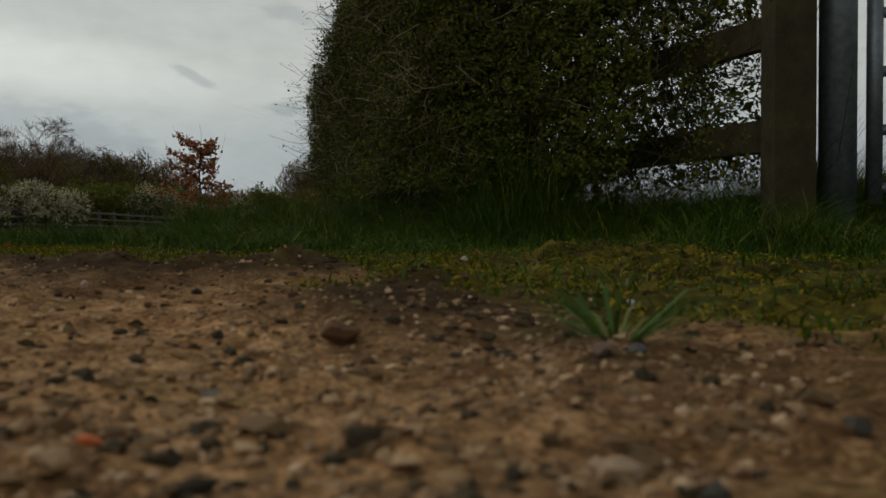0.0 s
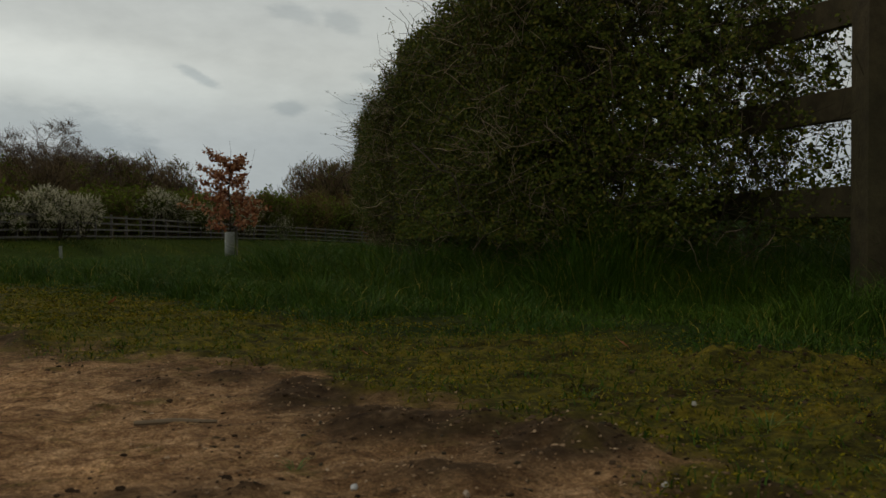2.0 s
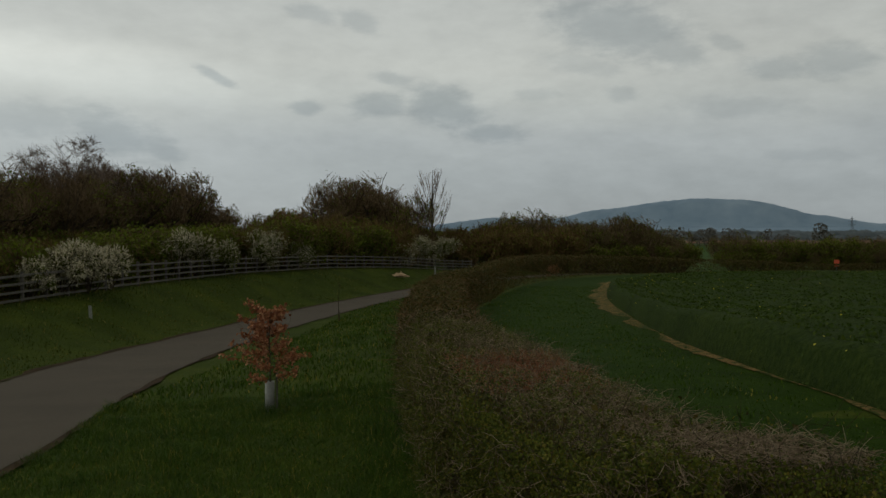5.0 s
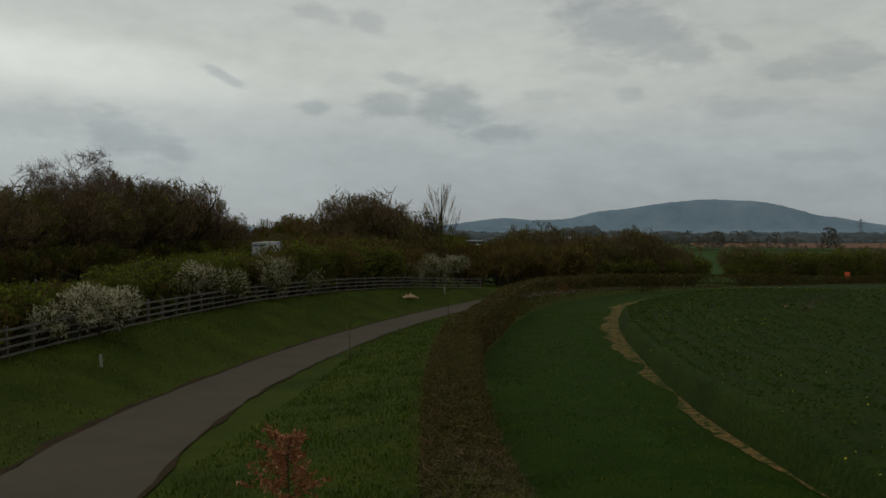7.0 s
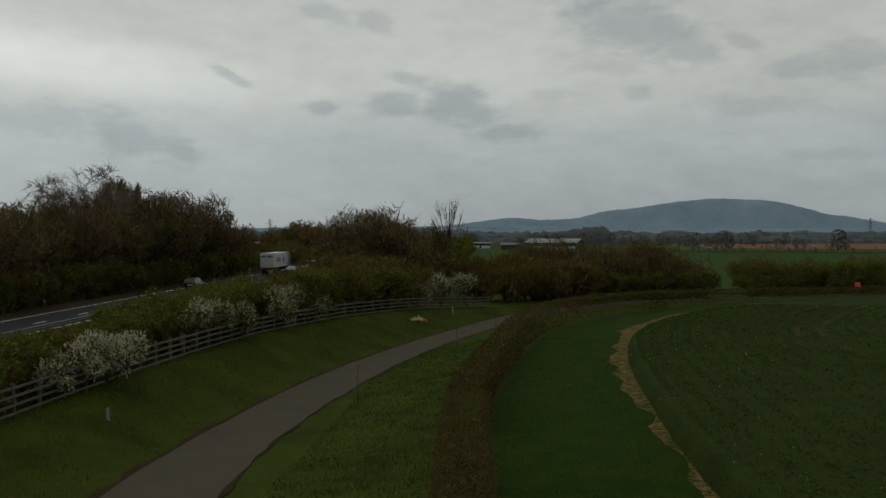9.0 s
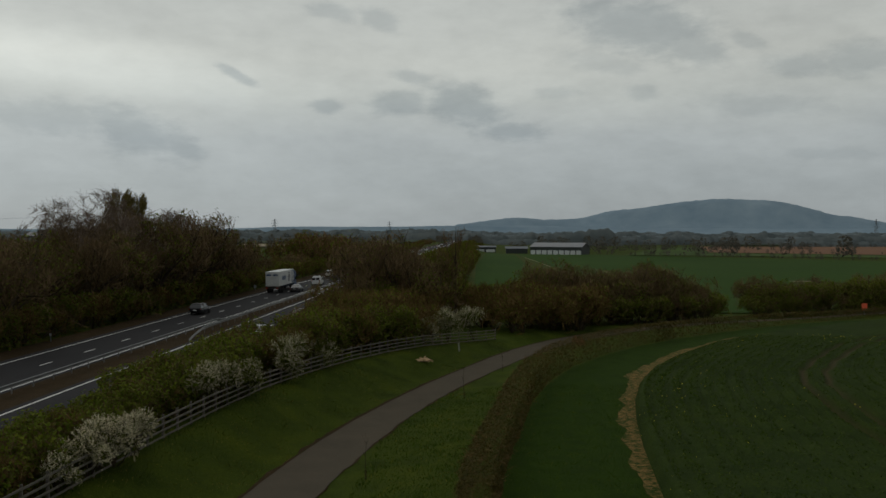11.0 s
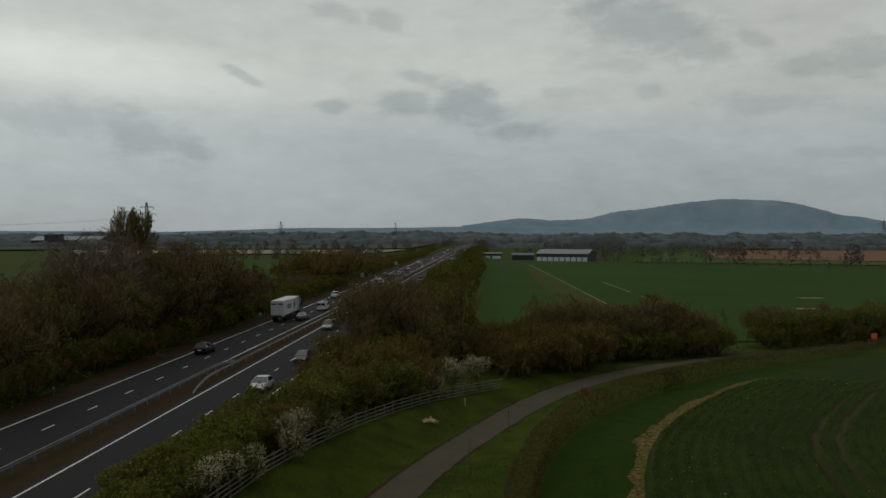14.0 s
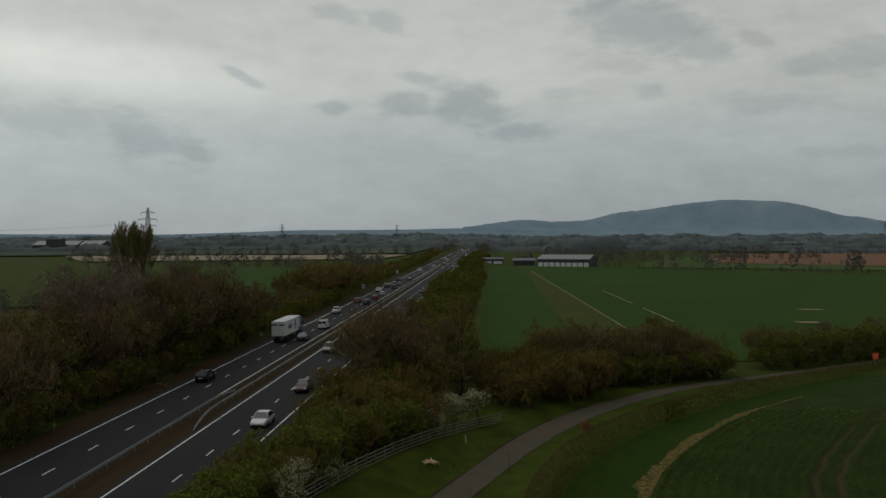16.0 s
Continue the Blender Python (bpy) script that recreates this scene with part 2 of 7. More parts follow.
M["hedge_leaf"] = surface("hedge_leaf", 30, [(0.3, (0.0406, 0.0534, 0.0061)), (0.7, (0.1000, 0.1090, 0.0122))], spec=0.1, rough=0.65, translucent=0.08,
                          island=[(0, (0.0295, 0.0421, 0.0048)), (0.5, (0.0649, 0.0845, 0.0092)), (0.85, (0.1350, 0.1370, 0.0146)), (1, (0.1800, 0.1300, 0.0230))])
M["scrub_leaf"] = surface("scrub_leaf", 10, [(0.3, (0.0771, 0.1074, 0.0097)), (0.7, (0.1264, 0.1576, 0.0156))], spec=0.05, rough=0.8, translucent=0.28,
                          island=[(0, (0.0646, 0.0931, 0.0091)), (0.5, (0.0987, 0.1290, 0.0124)), (1, (0.1540, 0.1648, 0.0181))])
M["dry_leaf"] = surface("dry_leaf", 40, [(0.3, (0.1840, 0.0605, 0.0220)), (0.7, (0.3450, 0.1320, 0.0500))], rough=0.7, translucent=0.2,
                        island=[(0, (0.1380, 0.0396, 0.0160)), (0.5, (0.2760, 0.0935, 0.0340)), (0.85, (0.4140, 0.1870, 0.0750)), (1, (0.5520, 0.3300, 0.1700))])
M["blossom"] = surface("blossom", 30, [(0.3, (0.50, 0.45, 0.29)), (0.7, (0.70, 0.64, 0.45))], rough=0.8, translucent=0.15,
                       island=[(0, (0.36, 0.31, 0.17)), (0.4, (0.58, 0.52, 0.34)), (1, (0.78, 0.73, 0.55))])
M["bank_blade"] = surface("bank_blade", 5, [(0.3, (0.040, 0.062, 0.008)), (0.7, (0.088, 0.108, 0.018))], spec=0.1, rough=0.65, translucent=0.08,
                          island=[(0, (0.032, 0.050, 0.007)), (0.55, (0.068, 0.090, 0.013)), (0.88, (0.115, 0.120, 0.022)), (0.95, (0.26, 0.20, 0.06)), (1, (0.38, 0.30, 0.10))],
                          broad=0.8, broad_stops=[(0.3, (0.6, 0.75, 0.7)), (0.5, (1, 1, 1)), (0.7, (1.35, 1.05, 0.9))], weight=0.85)
M["grass_blade"] = surface("grass_blade", 6, [(0.3, (0.0266, 0.0629, 0.0038)), (0.7, (0.0601, 0.1087, 0.0070))], spec=0.1, rough=0.6, translucent=0.08,
                           island=[(0, (0.0187, 0.0456, 0.0032)), (0.55, (0.0426, 0.0894, 0.0055)), (0.93, (0.0801, 0.1316, 0.0085)), (0.97, (0.2667, 0.2062, 0.0350)), (1, (0.3890, 0.2984, 0.0568))],
                           broad=1.6, broad_stops=[(0.3, (0.6, 0.7, 0.7)), (0.5, (1, 1, 1)), (0.7, (1.4, 1.15, 0.9))], weight=0.8)
M["moss"] = surface("moss", 60, [(0.3, (0.0948, 0.0855, 0.0048)), (0.7, (0.2370, 0.1854, 0.0104))], spec=0.05, rough=0.95,
                    island=[(0, (0.0711, 0.0784, 0.0048)), (0.5, (0.1738, 0.1426, 0.0081)), (1, (0.3160, 0.2282, 0.0168))],
                    broad=3.0, broad_stops=[(0.3, (0.5, 0.75, 0.6)), (0.5, (1, 1, 1)), (0.7, (1.2, 1.05, 0.9))], weight=0.8)
M["crop_leaf"] = surface("crop_leaf", 8, [(0.3, (0.0264, 0.0510, 0.0065)), (0.7, (0.0510, 0.0827, 0.0117))], spec=0.05, rough=0.6, translucent=0.25,
                         island=[(0, (0.0264, 0.0493, 0.0065)), (0.6, (0.0458, 0.0757, 0.0104)), (1, (0.0748, 0.1012, 0.0143))])
M["yellow_flower"] = surface("yellow_flower", 30, [(0.3, (0.48, 0.40, 0.03)), (0.7, (0.68, 0.58, 0.06))], rough=0.8)
M["old_wood"] = surface("old_wood", 14, [(0.3, (0.0372, 0.0270, 0.0125)), (0.7, (0.0806, 0.0600, 0.0298))], 1.2, [(0.3, (0.65, 0.75, 0.55)), (0.7, (1.15, 1.1, 1.0))],
                        rough=0.9, bump=0.006, bump_scale=40, weight=0.8)
M["grey_wood"] = surface("grey_wood", 9, [(0.3, (0.0936, 0.0828, 0.0720)), (0.7, (0.1872, 0.1692, 0.1476))], 0.6, [(0.3, (0.6, 0.65, 0.55)), (0.7, (1.15, 1.1, 1.05))],
                         rough=0.9, bump=0.004, weight=0.8)
M["galvanised"] = surface("galvanised", 35, [(0.3, (0.1500, 0.1725, 0.1875)), (0.7, (0.2550, 0.2850, 0.3000))], 4, [(0.3, (0.65, 0.65, 0.65)), (0.7, (1.1, 1.1, 1.1))],
                          rough=0.45, metal=0.6, bump=0.0006, weight=0.7)
M["barrier_steel"] = surface("barrier_steel", 5, [(0.3, (0.1400, 0.1450, 0.1450)), (0.7, (0.2100, 0.2150, 0.2150))], rough=0.5, metal=0.5)
M["stone_dark"] = surface("stone_dark", 90, [(0.3, (0.0330, 0.0255, 0.0150)), (0.7, (0.0900, 0.0690, 0.0400))], rough=0.9, spec=0.12, bump=0.002,
                          island=[(0, (0.0260, 0.0215, 0.0140)), (0.4, (0.0600, 0.0460, 0.0240)), (0.7, (0.1500, 0.0880, 0.0400)), (1, (0.2600, 0.1660, 0.0850))])
M["tube_white"] = surface("tube_white", 20, [(0.3, (0.2688, 0.2752, 0.2312)), (0.7, (0.3840, 0.3840, 0.3346))], rough=0.6, translucent=0.2)
# pale blue-grey: the haze of distance is painted into the hill colour
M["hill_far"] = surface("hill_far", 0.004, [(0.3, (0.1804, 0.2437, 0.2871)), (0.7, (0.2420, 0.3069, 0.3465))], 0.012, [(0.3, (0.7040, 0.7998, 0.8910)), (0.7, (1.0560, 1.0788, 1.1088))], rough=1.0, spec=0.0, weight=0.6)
# far woods, greyed and blued in base colour to imitate haze
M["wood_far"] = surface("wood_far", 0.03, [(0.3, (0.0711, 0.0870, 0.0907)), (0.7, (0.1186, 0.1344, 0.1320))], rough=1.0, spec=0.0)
# brown of the farther hedge; also the shade painted into near inner leaves
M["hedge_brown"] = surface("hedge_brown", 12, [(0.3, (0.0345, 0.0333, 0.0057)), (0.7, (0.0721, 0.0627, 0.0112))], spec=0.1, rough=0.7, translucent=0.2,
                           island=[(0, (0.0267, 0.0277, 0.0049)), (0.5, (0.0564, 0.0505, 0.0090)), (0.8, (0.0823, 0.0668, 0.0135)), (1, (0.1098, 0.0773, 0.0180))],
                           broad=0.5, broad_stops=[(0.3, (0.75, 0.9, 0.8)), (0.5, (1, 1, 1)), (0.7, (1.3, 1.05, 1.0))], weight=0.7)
M["fresh_grass"] = surface("fresh_grass", 40, [(0.3, (0.050, 0.105, 0.018)), (0.7, (0.090, 0.165, 0.030))], spec=0.15, rough=0.6, translucent=0.25,
                           island=[(0, (0.045, 0.100, 0.018)), (0.7, (0.085, 0.160, 0.028)), (1, (0.20, 0.21, 0.06))])
M["crumb"] = surface("crumb", 60, [(0.3, (0.030, 0.018, 0.010)), (0.7, (0.085, 0.052, 0.028))], spec=0.05, rough=0.95, bump=0.002,
                     island=[(0, (0.024, 0.015, 0.009)), (0.6, (0.065, 0.040, 0.022)), (1, (0.12, 0.078, 0.045))])
M["birch_twig"] = surface("birch_twig", 8, [(0.3, (0.1092, 0.0811, 0.0593)), (0.7, (0.2028, 0.1560, 0.1170))], spec=0.05, rough=0.9, island=[(0, (0.0858, 0.0624, 0.0468)), (1, (0.2340, 0.1794, 0.1404))])

# farthest woods: paler and bluer again, more haze in the colour
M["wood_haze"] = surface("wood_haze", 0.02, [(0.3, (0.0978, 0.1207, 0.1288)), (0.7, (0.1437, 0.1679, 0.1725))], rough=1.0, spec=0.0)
# far farmland with aerial haze mixed into its green
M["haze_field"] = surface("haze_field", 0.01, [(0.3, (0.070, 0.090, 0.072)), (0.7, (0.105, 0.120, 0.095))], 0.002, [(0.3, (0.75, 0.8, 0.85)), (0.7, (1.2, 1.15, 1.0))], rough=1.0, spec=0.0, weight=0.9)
M["rough_pasture"] = surface("rough_pasture", 0.5, [(0.3, (0.030, 0.048, 0.008)), (0.7, (0.056, 0.066, 0.013))], 0.03, [(0.3, (0.8, 0.95, 0.8)), (0.7, (1.3, 1.05, 0.95))], spec=0.05, rough=0.95, weight=0.9)

# ---- mesh helpers ----
RNG = np.random.default_rng(7)


class Acc:
    """Collects vertices and faces of one part."""

    def __init__(self):
        self.v, self.f, self.n = [], [], 0

    def add(self, verts, faces):
        verts = np.asarray(verts, float).reshape(-1, 3)
        self.v.append(verts)
        self.f.extend([tuple(int(i) + self.n for i in f) for f in faces])
        self.n += len(verts)

    def box(self, cx, cy, cz, sx, sy, sz, bevel=0.0, rz=0.0):
        b = min(bevel, sx * 0.45, sy * 0.45, sz * 0.45)
        hx, hy, hz = sx / 2, sy / 2, sz / 2
        ring = lambda ix, iy, z: [(-ix, -iy, z), (ix, -iy, z), (ix, iy, z), (-ix, iy, z)]
        vs = ring(hx - b, hy - b, -hz) + ring(hx, hy, -hz + b) + ring(hx, hy, hz - b) + ring(hx - b, hy - b, hz)
        if not b:
            vs = ring(hx, hy, -hz) + ring(hx, hy, hz)
        k = len(vs) // 4
        fs = [(3, 2, 1, 0), tuple(4 * (k - 1) + i for i in range(4))]
        for r in range(k - 1):
            for i in range(4):
                j = (i + 1) % 4
                fs.append((4 * r + i, 4 * r + j, 4 * r + 4 + j, 4 * r + 4 + i))
        a = np.array(vs)
        c, s = math.cos(rz), math.sin(rz)
        a = np.stack([a[:, 0] * c - a[:, 1] * s + cx, a[:, 0] * s + a[:, 1] * c + cy, a[:, 2] + cz], 1)
        self.add(a, fs)

    def tube(self, pts, radii, n=5, cap=True):
        pts = np.asarray(pts, float)
        rings = []
        for i, p in enumerate(pts):
            d = pts[min(i + 1, len(pts) - 1)] - pts[max(i - 1, 0)]
            d = d / (np.linalg.norm(d) + 1e-9)
            u = np.cross(d, (0, 0, 1) if abs(d[2]) < 0.9 else (1, 0, 0))
            u /= np.linalg.norm(u) + 1e-9
            w = np.cross(d, u)
            a = np.arange(n) * 2 * math.pi / n
            rings.append(p + radii[i] * (np.cos(a)[:, None] * u + np.sin(a)[:, None] * w))
        fs = []
        for r in range(len(pts) - 1):
            for i in range(n):
                j = (i + 1) % n
                fs.append((r * n + i, r * n + j, r * n + n + j, r * n + n + i))
        if cap and n > 2:
            fs.append(tuple(range((len(pts) - 1) * n, len(pts) * n)))
            fs.append(tuple(reversed(range(n))))
        self.add(np.concatenate(rings), fs)

    def lathe(self, prof, n=16, axis="z", at=(0, 0, 0)):
        vs, fs = [], []
        for r, h in prof:
            for i in range(n):
                a = 2 * math.pi * i / n
                p = (r * math.cos(a), r * math.sin(a), h)
                if axis == "x":
                    p = (h, r * math.cos(a), r * math.sin(a))
                elif axis == "y":
                    p = (r * math.cos(a), h, r * math.sin(a))
                vs.append((p[0] + at[0], p[1] + at[1], p[2] + at[2]))
        for k in range(len(prof) - 1):
            for i in range(n):
                j = (i + 1) % n
                fs.append((k * n + i, k * n + j, k * n + n + j, k * n + n + i))
        fs.append(tuple(reversed(range(n))))
        fs.append(tuple(range((len(prof) - 1) * n, len(prof) * n)))
        self.add(vs, fs)

    def mesh(self, name):
        me = bpy.data.meshes.new(name)
        v = np.concatenate(self.v) if self.v else np.zeros((0, 3))
        me.from_pydata(v.tolist(), [], self.f)
        return me


def raw_mesh(name, v, faces):
    """A mesh from arrays; faces all of one size."""
    me = bpy.data.meshes.new(name)
    v, faces = np.asarray(v, np.float32), np.asarray(faces, np.int32)
    k = faces.shape[1]
    me.vertices.add(len(v))
    me.vertices.foreach_set("co", v.ravel())
    me.loops.add(faces.size)
    me.loops.foreach_set("vertex_index", faces.ravel())
    me.polygons.add(len(faces))
    me.polygons.foreach_set("loop_start", np.arange(0, faces.size, k, dtype=np.int32))
    me.update(calc_edges=True)
    return me


def thing(name, label, category, at=(0, 0, 0), rz=0.0, group="", kind=""):
    e = new(name)
    e.location, e.rotation_euler = at, (0, 0, rz)
    return tagged(e, label, category, group, kind)


def part(name, acc, material, parent, label="", smooth=False):
    me = acc.mesh(name) if isinstance(acc, Acc) else acc
    if smooth:
        me.polygons.foreach_set("use_smooth", [True] * len(me.polygons))
    me.materials.append(M[material] if isinstance(material, str) else material)
    ob = new(name, me)
    ob.parent = parent
    if label:
        ob["label"] = label
    return ob


def solo(name, acc, material, label, category, kind="", smooth=False):
    ob = part(name, acc, material, None, label, smooth)
    return tagged(ob, label, category, kind=kind)


def unit(v):
    return v / (np.linalg.norm(v, axis=-1, keepdims=True) + 1e-9)


def leaf_quads(pos, normal, size, aspect=0.6, rng=RNG):
    """Small pointed leaves (two triangles folded along the middle) at pos, facing about normal."""
    n = len(pos)
    nrm = unit(normal + rng.normal(0, 0.55, (n, 3)))
    u = unit(np.cross(nrm, unit(rng.normal(0, 1, (n, 3)))))
    w = np.cross(nrm, u)
    s = (size if np.ndim(size) else np.full(n, size)) * rng.uniform(0.6, 1.35, n)
    s = s[:, None]
    fold = nrm * s * 0.16
    v = np.stack([pos - u * s * 0.5, pos + w * s * aspect * 0.5 + fold, pos + u * s * 0.5, pos - w * s * aspect * 0.5 + fold], 1).reshape(-1, 3)
    i = np.arange(n)[:, None] * 4
    return v, i + np.array([[0, 1, 2, 3]])


def leaves_mesh(name, pos, normal, size, aspect=0.6, rng=RNG):
    v, f = leaf_quads(pos, normal, size, aspect, rng)
    return raw_mesh(name, v, f)


def twigs_mesh(name, p0, p1, w0, w1=None, rng=RNG, bend=0.12):
    """Thin three-sided twigs with a bend half way, from p0 to p1."""
    n = len(p0)
    w0 = np.broadcast_to(np.asarray(w0, float), (n,))
    w1 = w0 * 0.4 if w1 is None else np.broadcast_to(np.asarray(w1, float), (n,))
    d = p1 - p0
    ln = np.linalg.norm(d, axis=1, keepdims=True)
    pm = (p0 + p1) / 2 + rng.normal(0, 1, (n, 3)) * ln * bend
    u = unit(np.cross(d, rng.normal(0, 1, (n, 3))))
    w = unit(np.cross(d, u))
    vs = []
    for p, r in ((p0, w0), (pm, (w0 + w1) / 2), (p1, w1)):
        for a in (0, 2.094, 4.189):
            vs.append(p + (u * math.cos(a) + w * math.sin(a)) * (r[:, None] / 2))
    v = np.stack(vs, 1).reshape(-1, 3)
    i = np.arange(n)[:, None] * 9
    fs = []
    for r in (0, 3):
        for a in range(3):
            b = (a + 1) % 3
            fs.append(i + np.array([[r + a, r + b, r + 3 + b, r + 3 + a]]))
    return raw_mesh(name, v, np.concatenate(fs))


def blades_mesh(name, pos, height, width, lean, rng=RNG):
    """Grass blades: a tapering strip in two pieces that bows over."""
    n = len(pos)
    a = rng.uniform(0, 2 * math.pi, n)
    side = np.stack([np.cos(a), np.sin(a), np.zeros(n)], 1)
    b = rng.uniform(0, 2 * math.pi, n)
    out = np.stack([np.cos(b), np.sin(b), np.zeros(n)], 1) * (lean * height)[:, None] * rng.uniform(0.3, 1.4, (n, 1))
    h = height[:, None] * np.array([[0, 0, 1.0]])
    w = width[:, None] * side / 2
    t = rng.uniform(0.75, 1.0, (n, 1))
    v = np.stack([pos - w, pos + w, pos + out * 0.3 + h * 0.6 + w * 0.8, pos + out * 0.3 + h * 0.6 - w * 0.8,
                  pos + out + h * t + w * 0.1, pos + out + h * t - w * 0.1], 1).reshape(-1, 3)
    i = np.arange(n)[:, None] * 6
    return raw_mesh(name, v, np.concatenate([i + np.array([[0, 1, 2, 3]]), i + np.array([[3, 2, 4, 5]])]))


# ---- lie of the land ----
def lerp_table(tab):
    ks, vs = [a for a, b in tab], [b for a, b in tab]
    return lambda q: np.interp(q, ks, vs)


# the field and the hedge stand on one level, the lane runs in a shallow dip below it
profile = lerp_table([(-200, 0.2), (0, 0.0), (14, 0.0), (16, -0.05), (22, -0.25), (28, -0.5), (36, -0.8), (45, -1.1), (55, -1.4), (65, -1.52), (75, -1.6), (85, -1.7), (95, -1.9), (105, -2.1), (115, -2.4), (125, -2.75), (135, -3.1), (145, -3.5), (155, -4.0), (165, -4.45), (180, -4.9), (400, -5.5), (700, -6.5), (1500, -7), (5000, -8)])
lane_level = lerp_table([(-200, 0.2), (0, 0.0), (10, -0.03), (16, -0.41), (22, -0.80), (28, -1.17), (36, -1.53), (45, -1.79), (55, -1.93), (65, -2.03), (75, -2.06), (95, -2.12), (105, -2.25), (115, -2.5), (125, -2.78), (135, -3.1), (145, -3.5), (155, -4.0), (165, -4.45), (180, -4.9), (400, -5.5), (700, -6.5), (1500, -7), (5000, -8)])
fence_level = lerp_table([(-50, 0.1), (20, -0.1), (30, -0.04), (38, 0.05), (46, 0.08), (54, 0.03), (62, -0.04), (70, -0.15), (78, -0.25), (86, -0.50), (92, -0.75), (99, -1.2), (103, -1.45), (107, -1.6), (130, -2.3)])
fence_x = lerp_table([(-20, -16.8), (20, -16.4), (30, -15.95), (38, -15.5), (46, -15.05), (54, -14.5), (62, -13.7), (70, -12.2), (78, -9.9), (86, -7.2), (92, -4.7), (99, -1.2), (103, 1.2), (106, 3.2), (112, 8)])
lane_left = lerp_table([(-60, -3.4), (-20, -4.4), (0, -5.2), (8, -5.9), (12, -6.82), (16, -7.76), (20, -8.64), (25, -9.5), (31, -10.05), (38, -10.05), (46, -9.6), (54, -8.7), (62, -7.3), (70, -5.47), (78, -3.25), (86, -0.7), (94, 1.9), (102, 4.75), (112, 9.0), (122, 14.6), (134, 23.2), (148, 36.5), (160, 50), (172, 64), (185, 79)])
lane_right = lerp_table([(-60, 0.3), (-20, -0.9), (0, -1.9), (8, -2.84), (12, -3.56), (16, -4.33), (20, -5.09), (25, -5.8), (31, -6.4), (38, -6.58), (46, -6.1), (54, -5.18), (62, -3.93), (70, -2.2), (78, 0.0), (86, 2.62), (94, 5.45), (102, 8.6), (112, 13.2), (122, 18.9), (134, 27.4), (148, 41), (160, 54.5), (172, 68.5), (185, 83.5)])
hedge_l = lerp_table([(3.9, 3.2), (4.3, 2.85), (4.8, 2.62), (5.6, 2.42), (6.5, 2.12), (8.2, 1.74), (12, 1.33), (16, 1.05), (20, 0.86), (25, 0.64), (31, 0.5), (40, 0.6), (48, 1.25), (55, 2.05), (65, 3.1), (75, 4.9), (85, 7.7), (95, 11.9), (105, 17.2), (115, 23.7), (125, 31.0), (135, 39.2), (145, 48.1), (155, 57.4), (165, 66.4), (180, 80.4), (195, 94.4)])
hedge_r = lerp_table([(3.9, 4.1), (4.5, 4.12), (7, 3.5), (9, 3.2), (12, 2.7), (16, 2.35), (20, 2.2), (25, 2.11), (31, 2.1), (40, 2.3), (48, 3.0), (55, 3.85), (65, 5.0), (75, 6.9), (85, 9.8), (95, 14.1), (105, 19.5), (115, 26.1), (125, 33.5), (135, 41.8), (145, 50.75), (155, 60), (165, 69), (180, 83), (195, 97)])
ROAD_R, ROAD_L = -20.6, -42.4


def smooth01(q):
    q = np.clip(q, 0, 1)
    return q * q * (3 - 2 * q)


def land(x, y):
    """Height of the ground."""
    x, y = np.asarray(x, float), np.asarray(y, float)
    base = lane_level(y)
    xl, xr = lane_left(y), lane_right(y)
    xf = np.minimum(fence_x(y), xl - 3)
    top = np.maximum(hedge_l(np.maximum(y, 8.2)), xr + 1.5)
    verge = base + (profile(y) - base) * smooth01((x - xr - 0.2) / (top - xr - 0.2))
    bank = np.where(x > xr, verge, base + (fence_level(y) - base) * smooth01((xl - 0.4 - x) / (xl - 0.4 - xf)) * (y < 125))
    edge = -1.0 + (bank + 1.0) * smooth01((x - ROAD_R - 0.5) / np.maximum(4.0, np.minimum(xf - ROAD_R, 30) - 0.5))
    z = np.where(x < ROAD_R + 0.5, -1.06, edge)
    z = np.where(x < ROAD_L - 1, -1.06 - 0.5 * smooth01((ROAD_L - 1 - x) / 6) - np.clip((ROAD_L - 30 - x) / 400, 0, 4), z)
    return z


def roughness_noise(x, y, s, seed=0):
    """Cheap smooth value noise on arrays."""
    x, y = np.asarray(x) / s + seed * 17.3, np.asarray(y) / s - seed * 9.1
    i, j = np.floor(x), np.floor(y)
    fx, fy = x - i, y - j
    fx, fy = fx * fx * (3 - 2 * fx), fy * fy * (3 - 2 * fy)
    h = lambda a, b: np.modf(np.abs(np.sin(a * 127.1 + b * 311.7 + seed * 7.7) * 43758.5453))[0]
    return (h(i, j) * (1 - fx) + h(i + 1, j) * fx) * (1 - fy) + (h(i, j + 1) * (1 - fx) + h(i + 1, j + 1) * fx) * fy


def grid_mesh(name, xs, ys, zf):
    X, Y = np.meshgrid(xs, ys)
    Z = zf(X, Y)
    v = np.stack([X, Y, Z], -1).reshape(-1, 3)
    nx, ny = len(xs), len(ys)
    i = (np.arange(ny - 1)[:, None] * nx + np.arange(nx - 1)[None]).reshape(-1, 1)
    return raw_mesh(name, v, i + np.array([[0, 1, nx + 1, nx]]))


def ribbon(name, left, right, ys, lift, cross=4, zf=land):
    """A strip of ground between two edges given along y."""
    t = np.linspace(0, 1, cross)
    xl, xr = left(ys), right(ys)
    X = xl[:, None] * (1 - t) + xr[:, None] * t
    Y = np.repeat(ys[:, None], cross, 1)
    v = np.stack([X, Y, zf(X, Y) + lift], -1).reshape(-1, 3)
    i = (np.arange(len(ys) - 1)[:, None] * cross + np.arange(cross - 1)[None]).reshape(-1, 1)
    return raw_mesh(name, v, i + np.array([[0, 1, cross + 1, cross]]))


